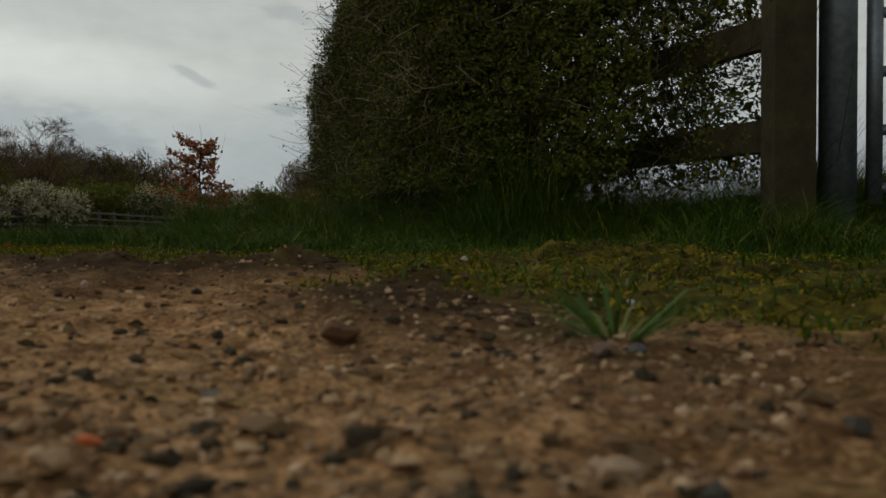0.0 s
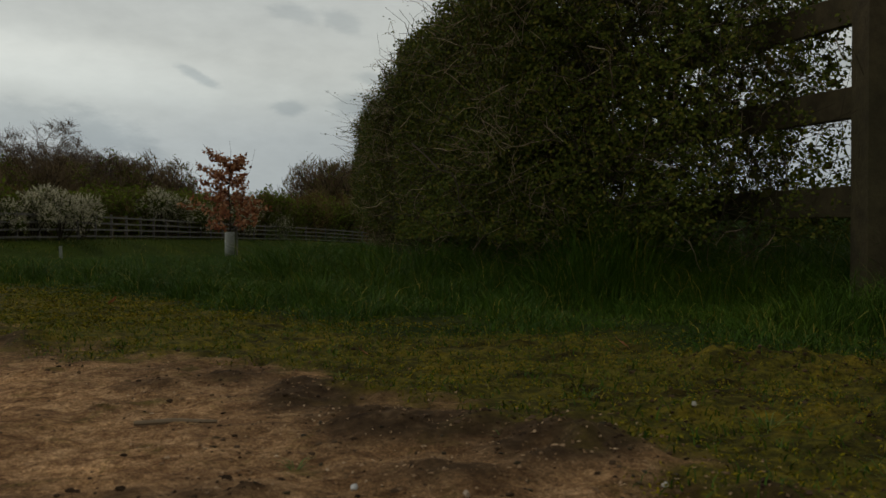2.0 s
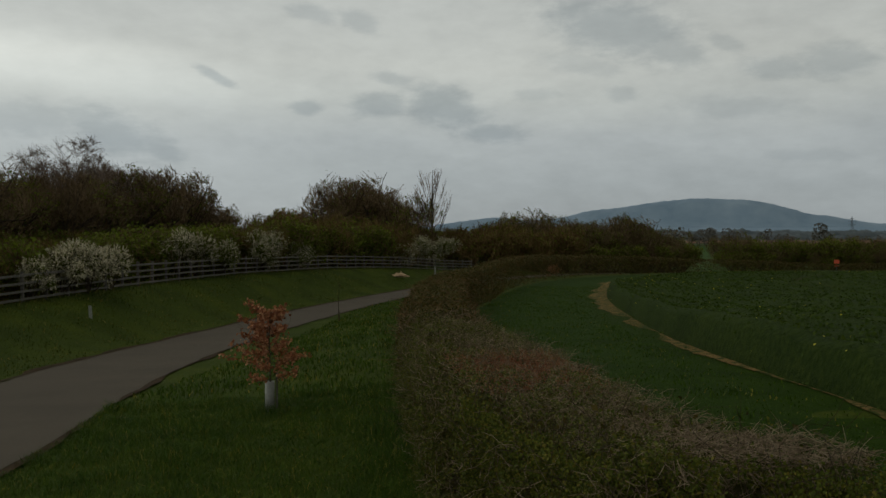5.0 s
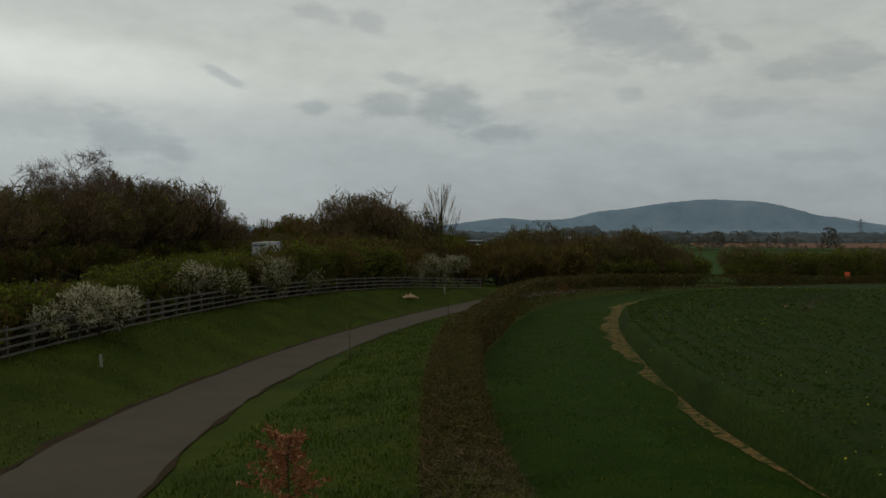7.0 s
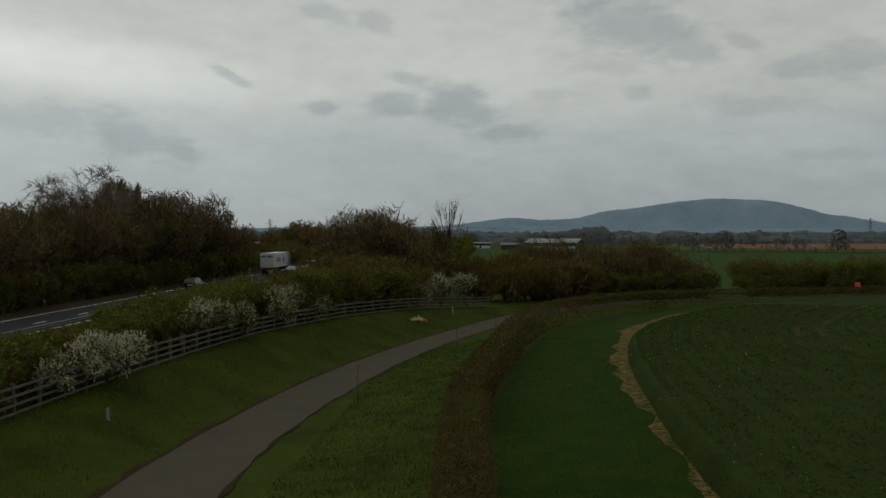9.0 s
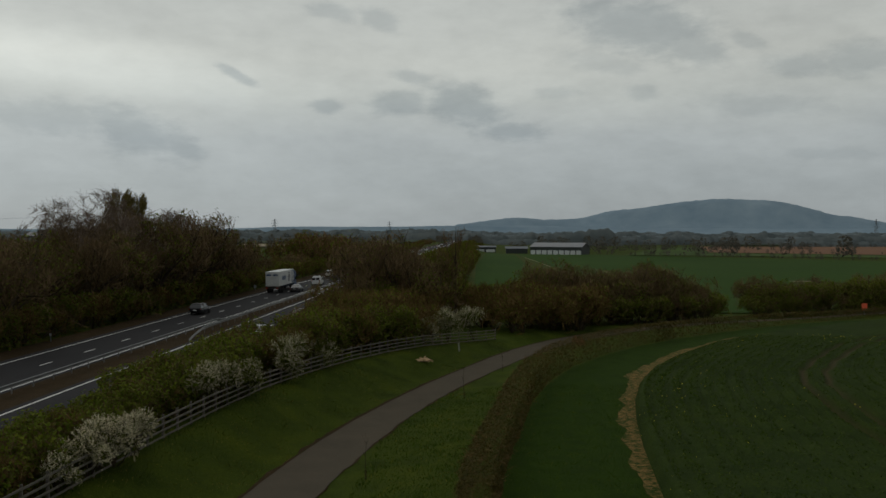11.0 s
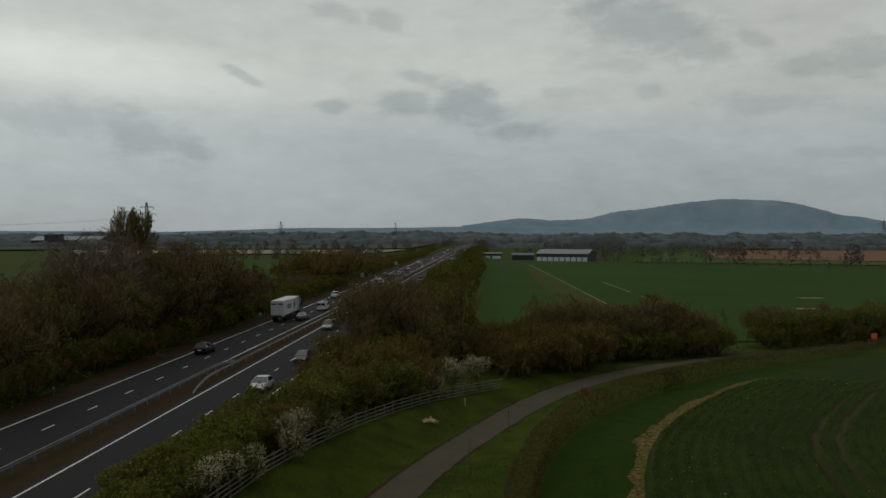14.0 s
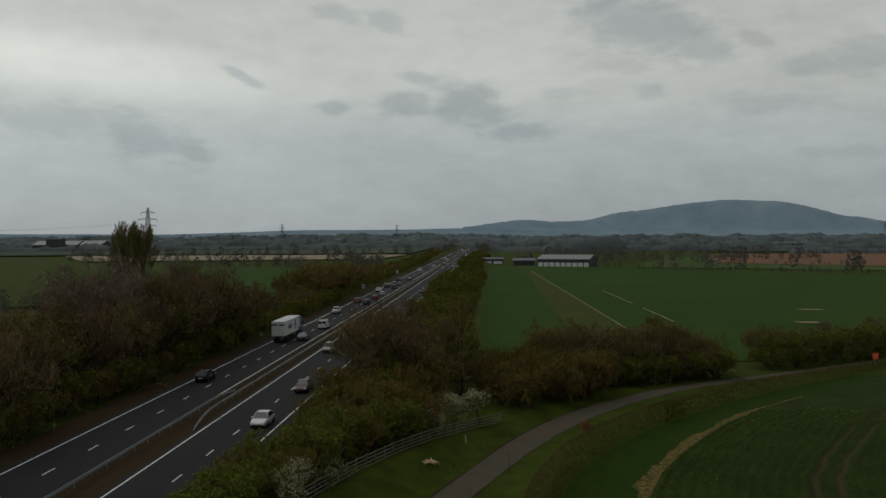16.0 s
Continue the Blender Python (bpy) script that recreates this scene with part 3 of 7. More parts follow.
def spaced(*runs):
    return np.unique(np.concatenate([np.arange(a, b, s) for a, b, s in runs]))


# ground: one sheet to the horizon
gx = spaced((-4900, -400, 300), (-400, -60, 20), (-60, -22, 2), (-22, -8, 0.7), (-8, 10, 0.35), (10, 60, 2), (60, 400, 20), (400, 4900, 300))
gy = spaced((-600, -40, 40), (-40, -4, 4), (-4, 16, 0.35), (16, 60, 1), (60, 180, 2.5), (180, 600, 15), (600, 4900, 150))


def hedge_mask(x, y):
    return (y > 3.5) & (y < 9) & (x > 1.2) & (x < 5)


def ground_height(x, y):
    z = land(x, y)
    near = smooth01((30 - np.hypot(x - 2, y - 4)) / 20)
    z = z + near * (roughness_noise(x, y, 0.9, 2) - 0.5) * 0.05 * smooth01((np.hypot(x - 2.8, y - 1) - 3.2) / 2)
    under = (x > -3.35) & (x < 5.3) & (y > -0.9) & (y < 6.05)
    return np.where(under, z - 0.06, z)


solo("ground", grid_mesh("ground", gx, gy, ground_height), "grass_ground", "rough green grassland running out to flat farmland", "ground", "structure", True)

# forecourt: sandy gravel, mossy towards the verge
apron_edge = lerp_table([(-6, 5.2), (-3, 5.0), (-1, 4.3), (0.86, 3.12), (1.5, 2.62), (1.85, 2.24), (2.3, 1.86), (2.75, 1.45), (2.93, 1.12), (3.0, 0.86), (3.1, 0.70), (3.3, 0.62), (5, 0.5), (9, 0.2)])
moss_edge = lerp_table([(-6, 6.6), (-3, 6.0), (-0.7, 5.7), (0.4, 5.2), (1.2, 4.1), (2.0, 3.15), (2.8, 3.0), (3.3, 2.55), (3.7, 2.5), (5, 2.2), (9, 2.0)])


MOUNDS = ((3.22, 2.28, 0.15, 0.070), (3.42, 2.2, 0.12, 0.03), (3.0, 1.78, 0.17, 0.034), (3.32, 1.62, 0.20, 0.030), (2.74, 1.52, 0.13, 0.022), (2.50, 1.32, 0.10, 0.018),
          (2.15, 1.15, 0.16, 0.020), (2.30, 1.22, 0.08, 0.016), (3.55, 1.3, 0.15, 0.02), (2.95, 1.18, 0.14, 0.012))


def clods(x, y):
    """Low crumbled ridges of soil at the edge of the gravel."""
    d = y - apron_edge(x)
    ridge = np.exp(-((d + 0.08) / 0.26) ** 2) * (1 - 0.75 * smooth01((x - 2.9) / 0.15))
    a = np.clip(roughness_noise(x, y, 0.19, 3) - 0.45, 0, 1)
    b = np.clip(roughness_noise(x, y, 0.07, 4) - 0.35, 0, 1)
    c = np.clip(roughness_noise(x, y, 0.028, 14) - 0.3, 0, 1)
    out = ridge * (a * 0.030 + a * b * 0.07 + b * 0.012 + c * a * 0.03)
    for mx, my_, mr, mh in MOUNDS:
        g = np.exp(-((x - mx) ** 2 + ((y - my_) * 1.2) ** 2) / mr ** 2)
        out = out + mh * g * (0.45 + 0.8 * b + 0.6 * c)
    return out


def forecourt_height(x, y):
    z = land(x, y) + (roughness_noise(x, y, 0.45, 1) - 0.5) * 0.018 + (roughness_noise(x, y, 0.11, 5) - 0.5) * 0.007
    z = z + (roughness_noise(x, y, 0.045, 6) - 0.5) * 0.011 + (roughness_noise(x, y, 0.026, 16) - 0.5) * 0.007 + clods(x, y)
    d = y - apron_edge(x)
    z = z + smooth01((d + 0.1) / 0.5) * (roughness_noise(x, y, 0.05, 8) - 0.4) * 0.018
    keep = smooth01(np.hypot(x - 2.91, y - 0.30) / 0.25 - 0.15)
    z = z * keep + np.minimum(z, 0.0) * (1 - keep)
    rim = smooth01((np.minimum(np.minimum(x + 3.45, 5.4 - x), np.minimum(y + 1.0, 6.15 - y))) / 0.12)
    return z - (1 - rim) * 0.09


def forecourt_mesh():
    xs = spaced((-3.45, 0.8, 0.06), (0.8, 1.6, 0.03), (1.6, 4.4, 0.0155), (4.4, 5.41, 0.035))
    ys = spaced((-1.0, 0.2, 0.04), (0.2, 2.6, 0.0145), (2.6, 3.8, 0.026), (3.8, 6.16, 0.06))
    me = grid_mesh("forecourt", xs, ys, forecourt_height)
    X, Y = np.meshgrid(xs, ys)
    d = Y - apron_edge(X) + (roughness_noise(X, Y, 0.30, 9) - 0.5) * 0.55 + (roughness_noise(X, Y, 0.06, 10) - 0.5) * 0.22
    at = me.attributes.new("moss_amount", "FLOAT", "POINT")
    at.data.foreach_set("value", (smooth01((d + 0.06) / 0.3)).astype(np.float32).ravel())
    dg = Y - moss_edge(X) + (roughness_noise(X, Y, 0.4, 17) - 0.5) * 0.8
    border = np.minimum(5.4 - X, Y + 1.0) + (roughness_noise(X, Y, 0.5, 71) - 0.5) * 0.9 + (roughness_noise(X, Y, 0.12, 72) - 0.5) * 0.3
    dg = np.maximum(dg, 0.4 - border)
    at = me.attributes.new("grass_amount", "FLOAT", "POINT")
    at.data.foreach_set("value", (smooth01((dg + 0.1) / 0.5)).astype(np.float32).ravel())
    c = np.clip(clods(X, Y) / 0.022, 0, 1) + (0.65 - 0.45 * smooth01((X - 2.9) / 0.15)) * np.exp(-((Y - apron_edge(X) + 0.10) / 0.30) ** 2) * roughness_noise(X, Y, 0.22, 12)
    at = me.attributes.new("soil_amount", "FLOAT", "POINT")
    at.data.foreach_set("value", np.clip(c, 0, 1).astype(np.float32).ravel())
    return me


def gravel_material():
    def mask(nt, c, vec):
        def attr(name):
            a = nt.nodes.new("ShaderNodeAttribute")
            a.attribute_name = name
            return a.outputs["Fac"]
        def grit(scale):
            v = nt.nodes.new("ShaderNodeTexVoronoi")
            v.inputs["Scale"].default_value = scale
            nt.links.new(vec, v.inputs["Vector"])
            sep = nt.nodes.new("ShaderNodeSeparateColor")
            nt.links.new(v.outputs["Color"], sep.inputs[0])
            return sep.outputs[0]
        speck = ramp_node(nt, grit(330), [(0.0, (0.25, 0.20, 0.15)), (0.3, (0.62, 0.56, 0.48)), (0.65, (1.05, 1.05, 1.05)), (1.0, (1.7, 1.65, 1.55))])
        c = mix_node(nt, 0.38, c, mix_node(nt, 1.0, c, ramp_node(nt, grit(120), [(0.0, (0.16, 0.14, 0.13)), (0.16, (0.35, 0.31, 0.27)), (0.3, (0.95, 0.93, 0.90)), (1.0, (1.25, 1.22, 1.15))]), "MULTIPLY"))
        c = mix_node(nt, 0.6, c, mix_node(nt, 1.0, c, speck, "MULTIPLY"))
        damp = ramp_node(nt, noise_node(nt, 5.5, 6, 0.7, vec, 0.6), [(0.34, (0.55, 0.48, 0.40)), (0.46, (0.95, 0.93, 0.90)), (0.6, (1.2, 1.18, 1.12))])
        c = mix_node(nt, 0.85, c, mix_node(nt, 1.0, c, damp, "MULTIPLY"))
        green = ramp_node(nt, noise_node(nt, 7.5, 5, 0.7, vec, 0.5), [(0.56, (0, 0, 0)), (0.68, (0.75, 0.75, 0.75))])
        c = mix_node(nt, green, c, ramp_node(nt, noise_node(nt, 90, 4, 0.7, vec), [(0.3, (0.045, 0.040, 0.010)), (0.6, (0.15, 0.125, 0.022)), (0.8, (0.24, 0.19, 0.05))]))
        blot = ramp_node(nt, noise_node(nt, 24, 7, 0.8, vec), [(0.40, (0.50, 0.44, 0.38)), (0.48, (0.90, 0.87, 0.82)), (0.56, (1.1, 1.1, 1.08)), (0.7, (1.3, 1.3, 1.25))])
        c = mix_node(nt, 0.9, c, mix_node(nt, 1.0, c, blot, "MULTIPLY"))
        soil = ramp_node(nt, noise_node(nt, 45, 6, 0.65, vec), [(0.3, (0.024, 0.014, 0.007)), (0.55, (0.070, 0.042, 0.020)), (0.8, (0.15, 0.095, 0.048))])
        c = mix_node(nt, attr("soil_amount"), c, soil)
        moss = ramp_node(nt, noise_node(nt, 34, 6, 0.75, vec), [(0.28, (0.024, 0.016, 0.007)), (0.45, (0.060, 0.052, 0.009)), (0.62, (0.155, 0.122, 0.014)), (0.8, (0.24, 0.19, 0.028))])
        patch = ramp_node(nt, noise_node(nt, 4.5, 5, 0.65, vec), [(0.34, (0.30, 0.26, 0.26)), (0.5, (0.85, 0.9, 0.9)), (0.66, (1.25, 1.1, 0.9))])
        c = mix_node(nt, attr("moss_amount"), c, mix_node(nt, 1.0, moss, patch, "MULTIPLY"))
        green = ramp_node(nt, noise_node(nt, 20, 5, 0.65, vec), [(0.3, (0.010, 0.018, 0.003)), (0.7, (0.034, 0.045, 0.008))])
        return mix_node(nt, attr("grass_amount"), c, green)
    return surface("gravel", 26, [(0.25, (0.190, 0.106, 0.050)), (0.5, (0.375, 0.225, 0.115)), (0.75, (0.58, 0.375, 0.210))],
                   2.2, [(0.3, (0.55, 0.52, 0.45)), (0.5, (1, 1, 1)), (0.7, (1.15, 1.1, 1.05))], rough=0.95, spec=0.06, bump=0.008, bump_scale=130, mask=mask, weight=0.8)


M["gravel"] = gravel_material()
solo("forecourt", forecourt_mesh(), "gravel", "bare sandy gravel ground turning to moss at its edge", "ground", "structure", True)

# lane of worn asphalt with a soil and kerb-stone edge
lane_y = spaced((-60, -4, 3), (-4, 60, 0.8), (60, 185, 1.2))
wob = lambda y, k: (roughness_noise(y, y * 0, 1.3, k) - 0.5) * 0.22 + (roughness_noise(y, y * 0, 0.4, k + 3) - 0.5) * 0.10
solo("lane", ribbon("lane", lambda y: lane_left(y) + wob(y, 1), lambda y: lane_right(y) + wob(y, 2), lane_y, 0.035, 7), "asphalt_lane",
     "narrow grey-brown asphalt lane between grass verges", "road", "structure", True)
solo("lane_edge", ribbon("lane_edge", lambda y: lane_left(y) - 0.22 + wob(y, 7) * 1.4, lambda y: lane_left(y) + 0.05, lane_y, 0.045, 4), "verge_soil",
     "brown soil and leaf litter along the edge of the lane", "verge", "structure", True)
solo("lane_edge", ribbon("lane_edge", lambda y: lane_right(y) - 0.05, lambda y: lane_right(y) + 0.10 + wob(y, 9) * 1.2, lane_y, 0.030, 4), "verge_soil",
     "trodden brown soil along the edge of the lane", "verge", "structure", True)

# dual carriageway
road_y = spaced((-80, 200, 8), (200, 1700, 30))
flat = lambda x, y: np.full(np.shape(x), -1.0) + np.clip((np.asarray(y) - 1350) / 300, 0, 1) * 3.0
const = lambda v: (lambda y: np.full(np.shape(y), float(v)))


def strip(name, x0, x1, lift, mat, label, cat, y0=None, y1=None):
    ys = road_y if y0 is None else np.linspace(y0, y1, max(2, int((y1 - y0) / 10) + 2))
    return solo(name, ribbon(name, const(x0), const(x1), ys, lift, 3, flat), mat, label, cat, "structure")


strip("road", ROAD_L + 0.2, -33.25, 0.0, "asphalt_road", "dark damp asphalt of a two-lane carriageway", "road")
strip("road", -30.0, ROAD_R + 0.1, 0.0, "asphalt_road", "dark damp asphalt of a two-lane carriageway", "road")
strip("median", -33.25, -30.0, -0.02, "verge_soil", "bare brown earth strip between the carriageways", "median")
strip("road_verge", ROAD_L - 3.2, ROAD_L + 0.2, -0.02, "verge_soil", "brown grassy verge beside the carriageway", "verge")
for x in (-41.15, -33.85, -29.3, -21.7):
    strip("edge_line", x - 0.09, x + 0.09, 0.006, "road_paint", "white painted line along the carriageway edge", "road marking")


def dashes():
    """Lane markings, 2 m long every 9 m: the near ones single, the rest joined."""
    for x, y0 in ((-37.4, 79.2), (-25.3, 77.5)):
        unit_mesh = None
        far = Acc()
        for k in range(-8, 140):
            y = y0 + 9 * k
            if -6 <= k <= 24:
                a = Acc()
                a.box(0, 1.1, 0, 0.15, 2.3, 0.008)
                if unit_mesh is None:
                    unit_mesh = a.mesh("lane_mark")
                    unit_mesh.materials.append(M["road_paint"])
                ob = new("lane_mark", unit_mesh)
                ob.location = (x, y, -0.994)
                tagged(ob, "short white painted dash between two traffic lanes", "road marking", "lane dashes", "structure")
            elif y < 1340:
                far.box(x, y + 1.1, -0.994, 0.15, 2.3, 0.008)
        solo("lane_marks", far, "road_paint", "white lane dashes dwindling along the carriageway", "road marking", "stuff")


dashes()


def crash_barrier(x, y0, y1, tail=None):
    b = thing("crash_barrier", "grey galvanised steel crash barrier along the central strip", "crash barrier", (x, y0, -1.0))
    rail = Acc()
    n = int((y1 - y0) / 12)
    ys = np.linspace(0, y1 - y0, n + 1)
    bend = lambda y: (1.1 * (1 - y / 12) ** 2 if (tail and y < 12) else 0.0)
    ys = np.unique(np.concatenate([ys, np.linspace(0, 12, 9), y1 - y0 - np.linspace(0, 8, 5)]))
    prof = [(-0.03, 0.46), (0.05, 0.50), (-0.02, 0.56), (-0.02, 0.62), (0.05, 0.69), (-0.03, 0.74), (-0.05, 0.6)]
    vs, fs = [], []
    for y in ys:
        drop = 0.45 * max(0, 1 - y / 8) if tail else 0.55 * max(0, 1 - (y1 - y0 - y) / 7)
        vs += [(px + bend(y) * (tail or 0), y, pz - drop) for px, pz in prof]
    k = len(prof)
    for r in range(len(ys) - 1):
        fs += [(r * k + i, r * k + (i + 1) % k, (r + 1) * k + (i + 1) % k, (r + 1) * k + i) for i in range(k)]
    rail.add(vs, fs)
    part("rail", rail, "barrier_steel", b)
    post = Acc()
    post.box(0, 0, 0.32, 0.06, 0.11, 0.68)
    me = post.mesh("post")
    me.materials.append(M["barrier_steel"])
    for i, y in enumerate(np.arange(4 if not tail else 9, min(y1 - y0, 180), 3.2)):
        p = new("post", me)
        p.parent, p.location = b, (-0.06, float(y), 0)
    return b


crash_barrier(-32.65, 20, 122)
crash_barrier(-31.1, 97, 1300, tail=1)


# ---- distance: hills, far woods, fields ----
def skyline(name, dist, pts, base, mat, label, cat, thick=250):
    """A long low ridge at a distance: headings in degrees from +y, heights in metres."""
    hd, hh = [p[0] for p in pts], [p[1] for p in pts]
    a = np.linspace(hd[0], hd[-1], 160)
    h = np.interp(a, hd, hh)
    h = np.convolve(np.pad(h, 2, mode="edge"), np.ones(5) / 5, "valid") + RNG.normal(0, 1, len(a)) * 0.006 * max(hh)
    a = np.radians(a)
    rows = []
    for dd, k in ((-thick * 2.2, 0.0), (-thick, 0.45), (-thick * 0.4, 0.85), (0, 1.0), (thick, 0.8)):
        r = dist + dd
        rows.append(np.stack([np.sin(a) * r, np.cos(a) * r, base + (h - base) * k], 1))
    v = np.concatenate(rows)
    n = len(a)
    i = (np.arange(4)[:, None] * n + np.arange(n - 1)[None]).reshape(-1, 1)
    return solo(name, raw_mesh(name, v, i + np.array([[0, 1, n + 1, n]])), mat, label, cat, "structure", True)


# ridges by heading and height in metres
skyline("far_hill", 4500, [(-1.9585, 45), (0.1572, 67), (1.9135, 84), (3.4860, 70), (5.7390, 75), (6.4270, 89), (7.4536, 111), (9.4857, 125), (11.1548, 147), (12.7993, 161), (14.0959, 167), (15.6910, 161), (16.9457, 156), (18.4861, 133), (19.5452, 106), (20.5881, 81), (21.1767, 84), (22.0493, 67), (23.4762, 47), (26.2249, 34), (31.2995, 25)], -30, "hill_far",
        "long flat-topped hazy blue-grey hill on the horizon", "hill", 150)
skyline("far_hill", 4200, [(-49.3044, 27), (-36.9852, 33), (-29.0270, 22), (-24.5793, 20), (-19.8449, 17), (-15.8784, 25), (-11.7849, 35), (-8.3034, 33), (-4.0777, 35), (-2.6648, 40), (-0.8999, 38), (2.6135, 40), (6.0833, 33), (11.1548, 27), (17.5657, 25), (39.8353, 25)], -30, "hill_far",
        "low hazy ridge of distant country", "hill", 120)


def field_patch(name, pts, mat, label, lift=0.25):
    """A flat field with a hand-drawn outline, laid on the land."""
    a = Acc()
    c = np.mean(pts, axis=0)
    P = []
    for i in range(len(pts)):
        p, q = np.array(pts[i], float), np.array(pts[(i + 1) % len(pts)], float)
        for t in np.linspace(0, 1, 7)[:-1]:
            P.append(p + (q - p) * t)
    P = np.array(P)
    rings = [c + (P - c) * k for k in (1.0, 0.75, 0.5, 0.25)]
    V = np.concatenate(rings + [c[None]])
    n = len(P)
    fs = [(r * n + i, r * n + (i + 1) % n, (r + 1) * n + (i + 1) % n, (r + 1) * n + i) for r in range(3) for i in range(n)]
    fs += [(3 * n + i, 3 * n + (i + 1) % n, 4 * n) for i in range(n)]
    a.add(np.column_stack([V, land(V[:, 0], V[:, 1]) + lift]), fs)
    return solo(name, a, mat, label, "field", "structure")


field_patch("field", [(-2.5, 175), (60, 178), (110, 230), (330, 420), (230, 520), (120, 640), (75, 690), (0, 720), (-4, 400)], "far_field", "even bright green field of young cereal", 0.2)
field_patch("field", [(-3.5, 172), (36.3, 172), (25.4, 600), (24, 690), (0, 720), (-4, 400)], "rough_pasture", "olive-green rough pasture beside the road", 0.35)
field_patch("track", [(36.3, 172), (36.7, 172), (25.8, 600), (25.3, 600)], "stubble", "pale trodden track between two fields", 0.5)
for tx, ty, ux, uy, tw in ((50.3, 252, 49.4, 300, 0.3), (48.9, 320, 47.3, 390, 0.28), (86, 250, 85, 253, 3.0), (101, 292, 100, 295, 3.5)):
    field_patch("track", [(tx - tw, ty), (tx + tw, ty), (ux + tw, uy + 1), (ux - tw, uy + 1)], "stubble", "pale worn wheel mark in the young crop", 0.45)
field_patch("field", [(235, 500), (420, 480), (520, 620), (300, 620)], "far_pasture", "pale green pasture beyond the hedge", 0.25)
field_patch("field", [(100, 670), (250, 600), (420, 640), (700, 1000), (190, 1000)], "far_pasture", "dull green pasture beyond the hedge", 0.5)
field_patch("field", [(180, 745), (330, 640), (700, 640), (1100, 1050), (240, 1050)], "plough", "bare reddish-brown ploughed field", 0.9)
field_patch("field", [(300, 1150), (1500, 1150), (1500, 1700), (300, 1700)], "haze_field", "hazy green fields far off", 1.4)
field_patch("field", [(-140, 260), (-62, 260), (-62, 520), (-200, 560)], "far_field", "bright green field beyond the roadside wood", 0.8)
field_patch("field", [(-2400, 1720), (2400, 1720), (4200, 4600), (-4200, 4600)], "haze_field", "hazy blue-green plain below the hills", 2.5)
field_patch("field", [(-320, 700), (-90, 720), (-80, 860), (-420, 880)], "stubble", "pale straw-coloured stubble field", 1.0)
field_patch("field", [(-260, 170), (-95, 170), (-95, 230), (-330, 260)], "far_pasture", "tussocky pale green pasture", 1.0)
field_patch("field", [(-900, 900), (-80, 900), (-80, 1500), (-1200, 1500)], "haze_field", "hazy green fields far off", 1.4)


# ---- trees and scrub ----
def woody(rng, height, spread, stems=3, levels=3, start=0.15, upright=0.6, n_child=5, base_r=0.09):
    """Limbs of a small tree or bush: (from, to, r0, r1) segments and the tips of its twigs."""
    segs, tips = [], []

    def grow(p, d, ln, r, lev):
        q = p + d * ln
        mid = (p + q) / 2 + rng.normal(0, 0.05, 3) * ln
        segs.append((p, mid, r, r * 0.8))
        segs.append((mid, q, r * 0.8, r * 0.55))
        if lev == 0:
            tips.append((mid, q))
            return
        for _ in range(n_child):
            t = rng.uniform(0.3, 1.0)
            o = p + (q - p) * t
            dd = unit(d * rng.uniform(0.5, 1.0) + rng.normal(0, 0.6, 3) + np.array([0, 0, upright * 0.5]))
            grow(o, dd, ln * rng.uniform(0.45, 0.7), r * 0.45, lev - 1)
        grow(q, unit(d + rng.normal(0, 0.25, 3)), ln * 0.6, r * 0.5, lev - 1)

    for _ in range(stems):
        a = rng.uniform(0, 2 * math.pi)
        d = unit(np.array([math.cos(a) * spread, math.sin(a) * spread, 1.0]))
        grow(np.array([math.cos(a), math.sin(a), 0.0]) * base_r * 0.6, d, height * rng.uniform(0.36, 0.5), base_r * rng.uniform(0.7, 1.1), levels)
    return segs, tips


def limbs_acc(segs, n_big=5, thin=0.026):
    a = Acc()
    for p, q, r0, r1 in segs:
        if r0 > thin:
            a.tube([p, q], [r0, r1], n_big if r0 > 0.05 else 3, cap=False)
    return a


def sprigs_mesh(name, p0, p1, w, rng):
    """Fine distant twigs: slender tapering slips, each turned its own way."""
    n = len(p0)
    u = unit(np.cross(p1 - p0, rng.normal(0, 1, (n, 3)))) * (np.asarray(w) / 2)
    v = np.stack([p0 - u, p0 + u, p1 + u * 0.35, p1 - u * 0.35], 1).reshape(-1, 3)
    return raw_mesh(name, v, np.arange(n)[:, None] * 4 + np.array([[0, 1, 2, 3]]))


TALL = {}


def crown_twigs(rng, tips, per, length, width, up=0.5):
    p0, p1 = [], []
    for m, q in tips:
        for _ in range(per):
            o = m + (q - m) * rng.uniform(0, 1)
            d = unit(unit(q - m) + rng.normal(0, 0.6, 3) + np.array([0, 0, up]))
            p0.append(o)
            p1.append(o + d * length * rng.uniform(0.5, 1.3))
    return np.array(p0), np.array(p1)


